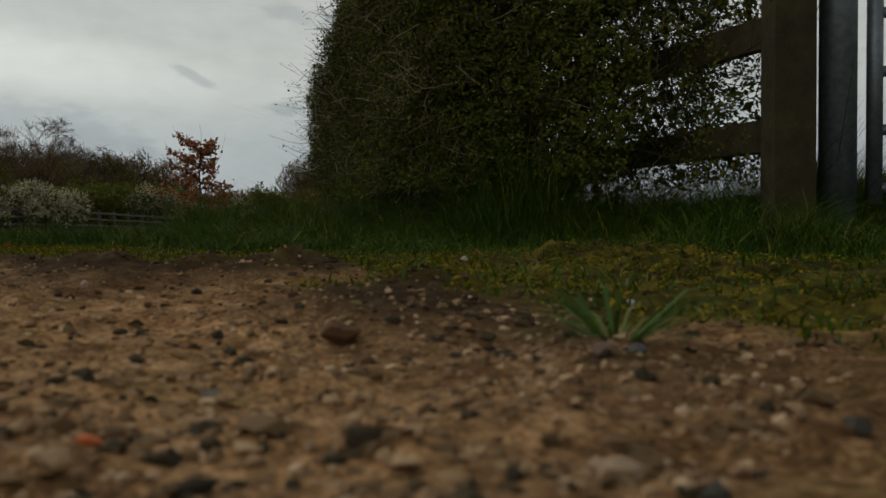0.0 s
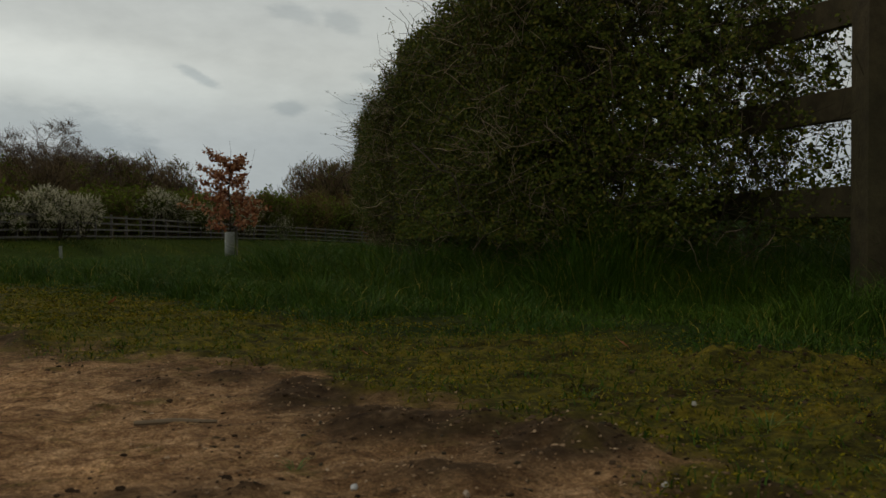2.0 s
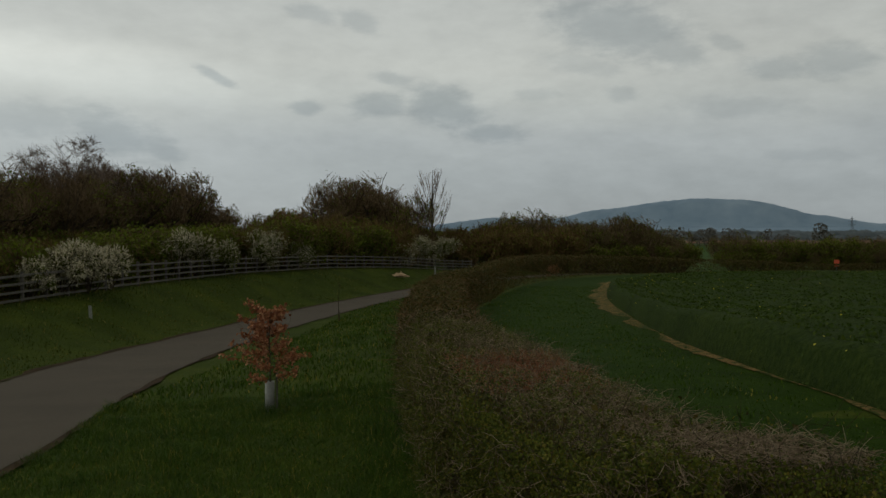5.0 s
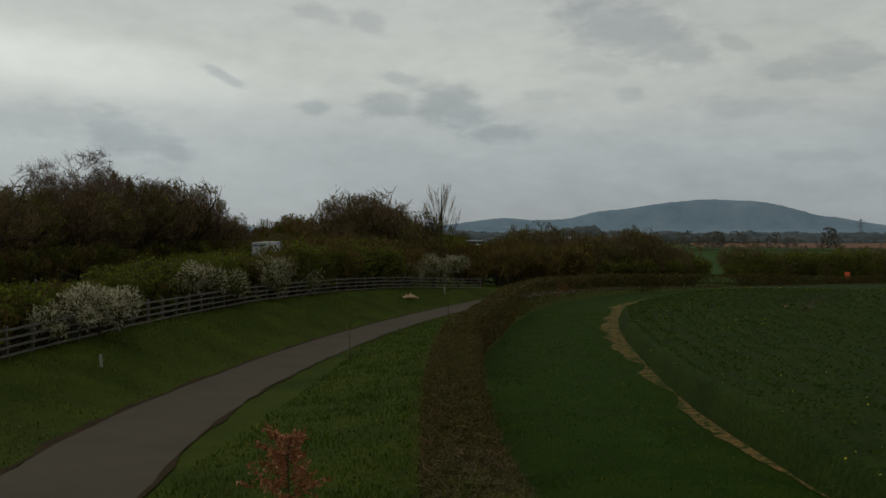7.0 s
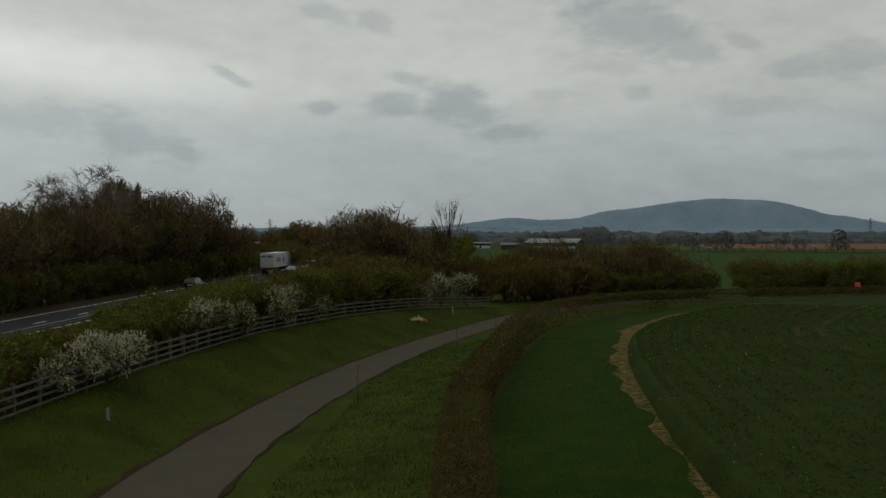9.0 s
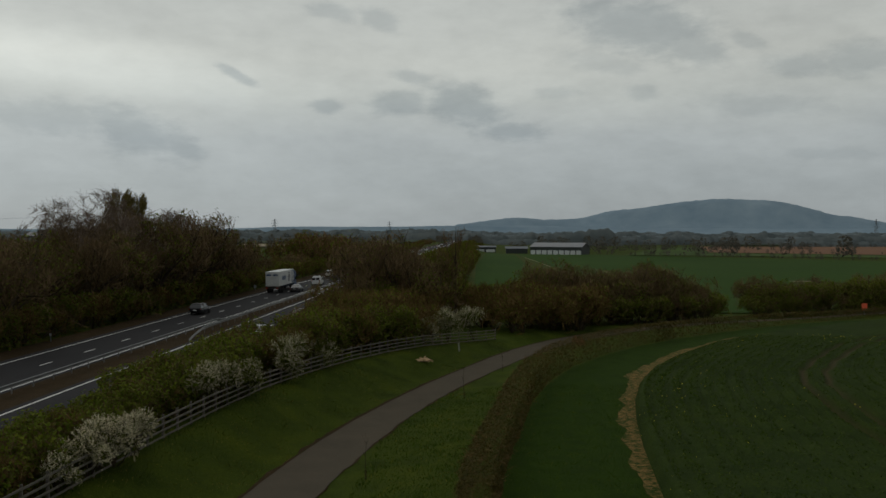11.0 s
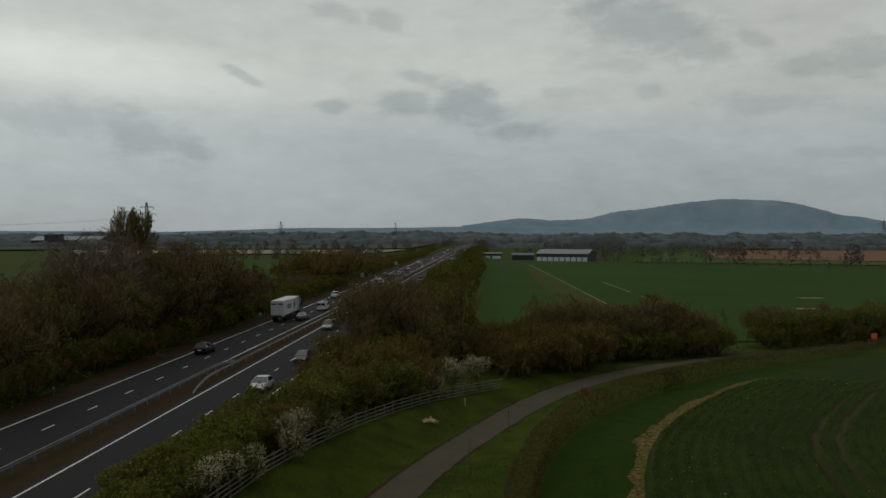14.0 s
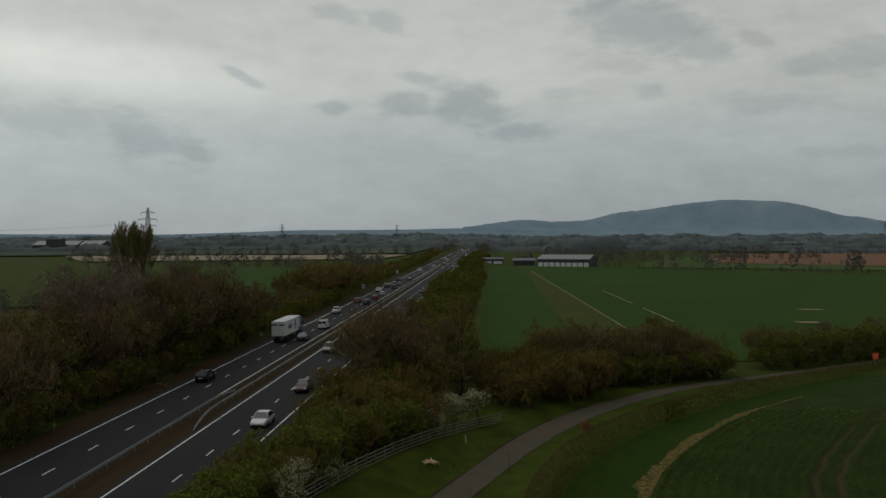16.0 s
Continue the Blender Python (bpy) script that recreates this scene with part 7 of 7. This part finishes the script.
    part("roof", loft(top), PAINT[paint], e)
    for sx in (-1, 1):
        p = Acc()
        for i in range(len(roof) - 1):
            for k0, k1 in (((roof[i][0], roof[i][1], roof[i][2]), (roof[i + 1][0], roof[i + 1][1], roof[i + 1][2])),):
                if i in (0, len(roof) - 2):
                    p.tube([(sx * W * 0.93 * (1 if k0[2] > 0.9 else k0[2] / 0.93), k0[0] * L, k0[1] - 0.02), (sx * W * (k1[2] if k1[2] < 0.9 else 0.93), k1[0] * L, k1[1] - 0.02)], [0.035, 0.035], 5)
        part("pillar", p, PAINT[paint], e)
        h = Acc()
        h.box(sx * W * 0.68, L * 0.478, body[-3][2] - 0.10, 0.34, 0.16, 0.13, 0.03)
        part("headlamp", h, "lamp_white", e)
        t = Acc()
        t.box(sx * W * 0.76, -L * 0.485, body[1][2] - 0.16, 0.26, 0.14, 0.16, 0.02)
        part("tail_lamp", t, "lamp_red", e)
        m = Acc()
        m.box(sx * (W + 0.07), L * 0.17, base + 0.03, 0.15, 0.10, 0.12, 0.03)
        part("mirror", m, PAINT[paint], e)
        for q in (-0.29, 0.31):
            wheel(e, sx * (W - 0.10), q * L, 0.33 if kind != "pickup" else 0.38)
    b = Acc()
    b.box(0, L * 0.495, 0.42, 1.1, 0.05, 0.16, 0.02)
    part("grille", b, "dark_trim", e)
    n = Acc()
    n.box(0, -L * 0.499, 0.66, 0.5, 0.03, 0.11)
    part("number_plate", n, "lamp_white", e)
    return e


def lorry(x, y):
    """Articulated lorry: y is the rear of the trailer, nose along +y."""
    e = thing("lorry", "articulated lorry with a white box trailer and a blue cab", "lorry", (x, y, -1.0))
    a = Acc()
    a.box(0, 6.8, 2.68, 2.55, 13.6, 2.78, 0.03)
    t = part("trailer", a, "trailer_white", e)
    a = Acc()
    a.box(0, 7.0, 1.18, 1.1, 12.6, 0.26)
    part("chassis", a, "dark_trim", e)
    for sx in (-1, 1):
        a = Acc()
        a.box(sx * 0.63, -0.012, 2.62, 1.18, 0.03, 2.5, 0.01)
        part("rear_door", a, "trailer_white", t)
        for k, (q, w) in enumerate(((-0.42, 0.30), (-0.05, 0.34), (0.35, 0.28))):
            b = Acc()
            b.box(sx * 0.63 + q * 0.9, -0.034, 3.42, w, 0.012, 0.30)
            part("lettering_bar", b, PAINT["blue"], t)
        b = Acc()
        b.box(sx * 1.281, 12.4, 2.72, 0.012, 2.1, 2.5)
        part("blue_panel", b, PAINT["blue"], t)
        for k in range(4):
            b = Acc()
            b.box(sx * 1.281, 3.2 + k * 0.85, 2.75, 0.012, 0.62, 0.85)
            part("lettering_bar", b, PAINT["blue"], t)
        ring = Acc()
        for rr, hh in ((0.95, 1.0), (0.55, 1.0), (0.15, 1.0)):
            pts = [(sx * 1.29, 12.35 + rr * math.cos(q), 2.75 + hh * math.sin(q)) for q in np.linspace(0, 2 * math.pi, 25)]
            ring.tube(pts, [0.045] * 25, 4, cap=False)
        for hh in (-0.5, 0.0, 0.5):
            ring.tube([(sx * 1.29, 12.35 - math.sqrt(1 - hh * hh) * 0.95, 2.75 + hh), (sx * 1.29, 12.35 + math.sqrt(1 - hh * hh) * 0.95, 2.75 + hh)], [0.045, 0.045], 4)
        part("globe_emblem", ring, "trailer_white", t)
        flake = Acc()
        for q in range(6):
            an = q * math.pi / 3
            ca, sa = math.cos(an), math.sin(an)
            flake.tube([(sx * 1.285, 9.0, 2.75), (sx * 1.285, 9.0 + 0.95 * ca, 2.75 + 0.95 * sa)], [0.04, 0.04], 4)
            for d in (0.45, 0.7):
                for s in (-0.6, 0.6):
                    flake.tube([(sx * 1.285, 9.0 + d * ca, 2.75 + d * sa), (sx * 1.285, 9.0 + (d + 0.2) * math.cos(an + s * 0.5), 2.75 + (d + 0.2) * math.sin(an + s * 0.5))], [0.03, 0.03], 4)
        part("flake_emblem", flake, PAINT["grey"], t)
        for q in (1.6, 2.9, 4.2):
            wheel(e, sx * 1.05, q, 0.5, 0.38)
        for q in (12.4, 15.4):
            wheel(e, sx * 1.0, q, 0.5, 0.36)
        a = Acc()
        a.box(sx * 1.0, -0.02, 0.95, 0.4, 0.08, 0.16, 0.02)
        part("tail_lamp", a, "lamp_red", e)
        a = Acc()
        a.box(sx * 1.42, 16.1, 2.5, 0.22, 0.12, 0.7, 0.04)
        part("mirror", a, "dark_trim", e)
    a = Acc()
    a.box(0, 0.1, 0.95, 2.4, 0.12, 0.22, 0.02)
    part("rear_bumper", a, "dark_trim", e)
    c = loft([[(-1.22, 14.1, 0.7), (-1.22, 14.1, 3.5), (1.22, 14.1, 3.5), (1.22, 14.1, 0.7)], [(-1.24, 14.6, 0.5), (-1.24, 14.6, 3.75), (1.24, 14.6, 3.75), (1.24, 14.6, 0.5)],
              [(-1.24, 15.9, 0.45), (-1.2, 15.9, 3.4), (1.2, 15.9, 3.4), (1.24, 15.9, 0.45)], [(-1.2, 16.4, 0.45), (-1.12, 16.25, 2.9), (1.12, 16.25, 2.9), (1.2, 16.4, 0.45)]])
    cab = part("cab", c, PAINT["blue"], e)
    a = Acc()
    a.box(0, 16.31, 2.2, 2.1, 0.10, 0.85, 0.03)
    part("windscreen", a, "car_glass", cab)
    for sx in (-1, 1):
        a = Acc()
        a.box(sx * 1.235, 15.5, 2.15, 0.03, 0.9, 0.7, 0.01)
        part("side_window", a, "car_glass", cab)


def van(x, y):
    e = thing("van", "white panel van with dark side emblem and roof rack", "van", (x, y, -1.0))
    L, W = 4.7, 0.94
    st = []
    for q, zb, zt, w in ((-0.5, .45, 1.86, .90), (-0.495, .35, 1.93, .95), (-0.2, .30, 1.98, 1), (0.12, .30, 1.96, 1), (0.24, .30, 1.75, .98), (0.36, .30, 1.12, .98), (0.47, .34, .92, .95), (0.50, .42, .70, .85)):
        st.append([(-W * w * .95, q * L, zb), (-W * w, q * L, .9 if zt > 1 else .7), (-W * w * .88, q * L, zt - .04), (-W * w * .75, q * L, zt), (W * w * .75, q * L, zt), (W * w * .88, q * L, zt - .04), (W * w, q * L, .9 if zt > 1 else .7), (W * w * .95, q * L, zb)])
    part("body", loft(st), PAINT["white"], e)
    a = Acc()
    a.add([(-.72, .245 * L, 1.74), (.72, .245 * L, 1.74), (.80, .365 * L, 1.14), (-.80, .365 * L, 1.14)], [(0, 1, 2, 3)])
    a.v[0][:, 2] += 0.03
    a.v[0][:, 1] += 0.03
    part("windscreen", a, "car_glass", e)
    for sx in (-1, 1):
        a = Acc()
        a.box(sx * (W - 0.03), 0.20 * L, 1.38, 0.05, 0.8, 0.46, 0.02)
        part("side_window", a, "car_glass", e)
        a = Acc()
        a.box(sx * (W + 0.004), -0.02 * L, 1.15, 0.012, 0.55, 1.0, 0.004)
        part("side_emblem", a, "dark_trim", e)
        a = Acc()
        a.box(sx * 0.45, -0.502 * L, 1.45, 0.72, 0.02, 0.50, 0.005)
        part("rear_window", a, "car_glass", e)
        a = Acc()
        a.box(sx * 0.86, -0.497 * L, 1.05, 0.12, 0.05, 0.4, 0.01)
        part("tail_lamp", a, "lamp_red", e)
        for q in (-0.30, 0.32):
            wheel(e, sx * (W - 0.11), q * L, 0.33)
    a = Acc()
    for q in (-0.42, -0.3, -0.18):
        a.box(0, q * L, 2.06, 1.5, 0.05, 0.05)
    a.box(0.6, -0.3 * L, 2.10, 0.28, 1.6, 0.07)
    part("roof_rack", a, "alloy", e)


IN, OUT_, NEAR, FARL = -39.3, -35.6, -23.5, -27.3
lorry(IN, 174.0)
van(OUT_, 201.0)
car(IN, 130.0, "black", "dark estate car driving along the dual carriageway", "estate")
car(OUT_, 179.0, "grey", "grey saloon car overtaking a lorry")
car(IN, 238.0, "white", "white pickup truck driving away", "pickup")
car(NEAR, 100.5, "white", "white saloon car coming along the carriageway", away=False)
car(NEAR, 122.0, "maroon", "dark maroon saloon car coming along the carriageway", away=False)
car(FARL, 162.0, "silver", "silver estate car coming along the carriageway", "estate", away=False)
car(NEAR, 318.0, "grey", "dark estate car in the far distance", "estate", away=False)
for lane, y, p, k in ((IN, 275, "red", "small"), (OUT_, 287, "red", "small"), (OUT_, 268, "navy", "estate"), (OUT_, 305, "white", "small"), (IN, 325, "white", "saloon"), (OUT_, 342, "navy", "small"), (IN, 350, "black", "estate"),
                      (OUT_, 362, "silver", "small"), (IN, 392, "navy", "pickup"), (OUT_, 402, "black", "saloon"), (OUT_, 470, "silver", "small"), (IN, 500, "white", "estate"), (OUT_, 560, "white", "small"), (IN, 640, "silver", "small"),
                      (OUT_, 700, "white", "estate"), (IN, 820, "white", "small"), (OUT_, 930, "silver", "estate"), (OUT_, 1040, "white", "small"), (NEAR, 560, "silver", "small"), (NEAR, 820, "white", "estate")):
    car(lane, y, p, f"{p if p != 'navy' else 'dark blue'} car in the distant queue of traffic", k, away=lane < -30)


# road furniture
def road_sign(x, y, h, w, face, label):
    e = thing("road_sign", label, "road sign", (x, y, float(land(x, y))))
    a = Acc()
    a.tube([(0, 0, 0), (0, 0, h)], [0.05, 0.05], 8)
    part("pole", a, "galvanised", e)
    a = Acc()
    a.box(0, -0.06, h - w * 0.6, w, 0.03, w * 1.25, 0.01)
    part("panel", a, face, e)


M["sign_grey"] = plain("sign_grey", (0.42, 0.44, 0.46), 0.5, 0.2)
M["sign_orange"] = plain("sign_orange", (0.65, 0.10, 0.035), 0.5)
for x, y, h, w in ((-44.9, 183, 1.1, 0.45), (-45.5, 330, 2.6, 1.3), (-45.5, 445, 2.8, 1.2), (-44.6, 96, 1.0, 0.2)):
    road_sign(x, y, h, w, "sign_grey", "grey back of a small roadside sign on a pole")
road_sign(70.0, 170.4, 2.4, 1.0, "sign_orange", "small orange-red sign board beside the hedge")


# ---- distance: barns, pylons, far trees ----
def barn(x, y, w, d, eave, ridge, rz, wall, roof, label, panels=0):
    e = thing("barn", label, "barn", (x, y, float(land(x, y)) - 0.2), rz)
    a = Acc()
    h = w / 2
    a.add([(-h, 0, 0), (h, 0, 0), (h, d, 0), (-h, d, 0), (-h, 0, eave), (h, 0, eave), (h, d, eave), (-h, d, eave), (-h, d / 2, ridge - 0.15), (h, d / 2, ridge - 0.15)],
          [(0, 1, 5, 4), (1, 2, 6, 9, 5), (2, 3, 7, 6), (3, 0, 4, 8, 7)])
    part("wall", a, wall, e)
    for s in (0, 1):
        b = Acc()
        y0 = -0.5 if s == 0 else d + 0.5
        b.add([(-h - 0.5, y0, eave - 0.05), (h + 0.5, y0, eave - 0.05), (h + 0.5, d / 2, ridge), (-h - 0.5, d / 2, ridge), (-h - 0.5, y0, eave + 0.15), (h + 0.5, y0, eave + 0.15), (h + 0.5, d / 2, ridge + 0.2), (-h - 0.5, d / 2, ridge + 0.2)],
              [(0, 1, 2, 3), (4, 5, 6, 7), (0, 1, 5, 4), (1, 2, 6, 5), (3, 0, 4, 7)])
        part("roof", b, roof, e)
    for k in range(panels):
        p = Acc()
        pw = w / panels
        p.box(-h + pw * (k + 0.5), -0.12, eave * 0.30, pw * 0.82, 0.15, eave * 0.55)
        part("door", p, "barn_white", e)


M["barn_white"] = plain("barn_white", (0.50, 0.52, 0.52), 0.7)
M["barn_dark"] = plain("barn_dark", (0.022, 0.030, 0.028), 0.7, scale=0.5)
M["barn_grey"] = plain("barn_grey", (0.10, 0.115, 0.13), 0.6, scale=0.4)
M["barn_roof"] = plain("barn_roof", (0.20, 0.21, 0.22), 0.6, scale=0.4)
barn(53, 694, 40, 24, 6.0, 9.0, -0.36, "barn_dark", "barn_roof", "long dark barn with a pale roof and white doors", 9)
barn(25, 730, 17, 14, 4.0, 5.6, 0.0, "barn_dark", "barn_grey", "low dark farm building beside the barn")
barn(0, 735, 17, 12, 4.0, 5.0, 0.0, "barn_dark", "barn_grey", "low grey-blue commercial building", 2)
for k in range(3):
    barn(-700 + k * 38, 1390, 34, 40, 7, 13, 0.0, "barn_dark", "barn_roof", "dark farm shed with a pale roof ridge")
barn(-640, 1300, 20, 20, 16, 16.5, 0.0, "barn_dark", "barn_dark", "dark square silo building among trees")


def pylon(x, y, h):
    e = thing("pylon", "grey steel lattice electricity pylon", "pylon", (x, y, float(land(x, y)) - 0.5), group="pylons")
    a = Acc()
    hw = lambda z: 0.10 * h * (1 - z / h) ** 1.3 + 0.014 * h
    zs = np.linspace(0, h, 9)
    t = 0.005 * h
    for i in range(8):
        z0, z1 = zs[i], zs[i + 1]
        c0 = [(sx * hw(z0), sy * hw(z0), z0) for sx, sy in ((-1, -1), (1, -1), (1, 1), (-1, 1))]
        c1 = [(sx * hw(z1), sy * hw(z1), z1) for sx, sy in ((-1, -1), (1, -1), (1, 1), (-1, 1))]
        for k in range(4):
            a.tube([c0[k], c1[k]], [t, t], 4)
            a.tube([c0[k], c1[(k + 1) % 4]], [t * 0.6, t * 0.6], 3)
            a.tube([c0[(k + 1) % 4], c1[k]], [t * 0.6, t * 0.6], 3)
    part("tower", a, "steel_far", e)
    for z, w in ((0.62, 0.17), (0.76, 0.20), (0.90, 0.15)):
        b = Acc()
        for s in (-1, 1):
            b.tube([(0, 0, h * z + 0.02 * h), (s * w * h, 0, h * z)], [t, t * 0.7], 4)
            b.tube([(0, 0, h * z - 0.02 * h), (s * w * h, 0, h * z)], [t, t * 0.7], 4)
            b.tube([(s * w * h, 0, h * z), (s * w * h, 0, h * z - 0.06 * h)], [t * 0.8, t * 0.8], 4)
        part("cross_arm", b, "steel_far", e)


M["steel_far"] = plain("steel_far", (0.16, 0.18, 0.19), 0.7, 0.0, 0.1)
pylon(-371, 970, 51)


def power_wire(x0, y0, z0, x1, y1, z1, sag):
    e = thing("power_wire", "thin grey power line sagging between pylons", "power line", group="power lines")
    a = Acc()
    t = np.linspace(0, 1, 17)
    a.tube(np.stack([x0 + (x1 - x0) * t, y0 + (y1 - y0) * t, z0 + (z1 - z0) * t - sag * 4 * t * (1 - t)], 1), [0.05] * 17, 4)
    part("wire", a, "steel_far", e)


for zf, wf in ((0.76, 0.20),):
    for side in (-1, 1):
        z0 = 51 * zf - 51 * 0.06 + float(land(-371, 970)) - 0.5
        power_wire(-371 + side * wf * 51, 970, z0, -771 + side * wf * 51, 985, z0 + 1, 9)
pylon(-560, 2400, 48)
pylon(955, 2300, 50)
pylon(-330, 3100, 50)


def far_trees(name, spots, label, mat, leaf=0.10):
    """Distant hedgerow trees as clumps of coarse foliage; too far to tell apart."""
    rng = r(len(spots))
    pos, size = [], []
    for x, y, h in spots:
        z = float(land(x, y)) + 0.5
        n = 120 if leaf < 0.13 else 40 if leaf < 0.18 else 22
        a, b = rng.uniform(0, 2 * math.pi, n), rng.uniform(0, 1, n)
        w = h * 0.42 * np.sqrt(rng.uniform(0, 1, n)) * np.sqrt(np.clip(1 - (2 * b - 0.9) ** 2 / 1.3, 0.05, 1)) * rng.uniform(0.8, 1.2)
        pos.append(np.stack([x + w * np.cos(a), y + w * np.sin(a), z + h * (0.12 + 0.84 * b)], 1))
        size.append(np.full(n, h * leaf) * rng.uniform(0.6, 1.4, n))
    pos, size = np.concatenate(pos), np.concatenate(size)
    solo(name, leaves_mesh(name, pos, np.tile((0, -1.0, 0.5), (len(pos), 1)), size, 0.8, rng), mat, label, "trees", "stuff")


def line(x0, y0, x1, y1, n, h0, h1):
    return [q for q in [(x0 + (x1 - x0) * t + rg.normal(0, 3), y0 + (y1 - y0) * t + rg.normal(0, 3), h0 + (h1 - h0) * rg.uniform(0, 1) ** 1.8) for t in np.linspace(0, 1, n)] if rg.random() < 0.8]


# twig brown paled and cooled, so that some haze sits in the colour
M["mid_trees"] = surface("mid_trees", 0.2, [(0.3, (0.075, 0.072, 0.058)), (0.7, (0.110, 0.104, 0.082))], rough=1.0, spec=0.0, island=[(0, (0.066, 0.064, 0.054)), (1, (0.120, 0.110, 0.086))])
near_rows = line(75, 690, 235, 505, 60, 2, 4) + line(235, 505, 420, 480, 50, 2, 4) + line(180, 740, 420, 640, 60, 2, 4) + line(240, 1040, 700, 1040, 60, 3, 7)
near_rows += [(118, 650, 9), (128, 655, 7), (150, 640, 13), (160, 600, 12), (205, 640, 9), (190, 560, 5), (215, 560, 15), (218, 565, 14), (175, 690, 11), (160, 720, 12), (90, 740, 10), (100, 735, 11), (80, 745, 9), (250, 720, 8)]
near_rows += line(-62, 525, -200, 565, 45, 4, 9) + line(-62, 262, -150, 262, 30, 3, 7) + line(-95, 232, -330, 262, 50, 4, 9) + line(-80, 690, -330, 690, 60, 4, 10) + line(-80, 880, -420, 900, 60, 5, 12) + line(-12, 900, -12, 1500, 60, 5, 9) + line(-52, 900, -52, 1500, 60, 5, 9)
near_rows += line(-70, 560, -110, 660, 25, 5, 9) + line(10, 760, 300, 860, 60, 6, 14)
far_trees("field_trees", near_rows, "brown hedgerows and bare trees between the fields", "mid_trees")


def wood_belts(name, label, mat, belts, seed):
    """Far belts of trees and hedges: lumpy ridges with an uneven top, too far to tell one tree from the next."""
    rng = r(seed)
    vs, fs, n = [], [], 0
    for x0, y0, x1, y1, h0, h1, deep in belts:
        m = max(12, int(math.hypot(x1 - x0, y1 - y0) / (h1 * 0.2)))
        t = np.linspace(0, 1, m)
        cx, cy = x0 + (x1 - x0) * t + rng.normal(0, deep * 0.02, m), y0 + (y1 - y0) * t + rng.normal(0, deep * 0.03, m)
        lump = roughness_noise(t * m, t * 0, 11.0, seed + n % 31) ** 1.5 + 0.5 * roughness_noise(t * m, t * 0, 3.5, seed + 3 + n % 17)
        h = (h0 + (h1 - h0) * np.clip(lump, 0, 1.2)) * rng.uniform(0.9, 1.06, m) * np.minimum(1, np.minimum(t, 1 - t) * m / 3 + 0.15)
        z = land(cx, cy)
        for k, (off, up) in enumerate(((-0.5, -0.05), (-0.42, 0.55), (-0.2, 0.9), (0.0, 1.0), (0.5, 0.2))):
            jit = rng.normal(0, 0.03, m)
            vs.append(np.stack([cx, cy + off * deep, z + h * np.maximum(up + jit * (0 < k < 4), -0.05)], 1))
        i = (np.arange(4)[:, None] * m + np.arange(m - 1)[None]).reshape(-1, 1) + n
        fs.append(i + np.array([[0, 1, m + 1, m]]))
        n += 5 * m
    solo(name, raw_mesh(name, np.concatenate(vs), np.concatenate(fs)), mat, label, "trees", "stuff", True)


belts = []
for k in range(26):
    y = rg.uniform(1050, 3200)
    x = rg.uniform(-0.62, 0.62) * y
    belts.append((x, y, x + rg.uniform(120, 520), y + rg.uniform(-60, 60), 3, rg.uniform(6, 12), 30))
belts += [(-300, 1250, 900, 1300, 4, 14, 40), (-1200, 1500, 200, 1600, 4, 15, 40), (150, 1900, 1500, 1950, 6, 18, 60), (-1900, 2100, 300, 2200, 6, 17, 60), (-2200, 3000, 2400, 3100, 8, 20, 90), (60, 1150, 170, 1160, 9, 22, 30)]
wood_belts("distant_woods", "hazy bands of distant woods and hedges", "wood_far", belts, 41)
belts = []
for y in (1750, 2050, 2400, 2800, 3300, 3900, 4500):
    x = -0.66 * y
    while x < 0.66 * y:
        w = rg.uniform(200, 900)
        belts.append((x, y + rg.uniform(-90, 90), x + w, y + rg.uniform(-90, 90), 3, 8 + y * 0.003, 60))
        x += w + rg.uniform(0, 320)
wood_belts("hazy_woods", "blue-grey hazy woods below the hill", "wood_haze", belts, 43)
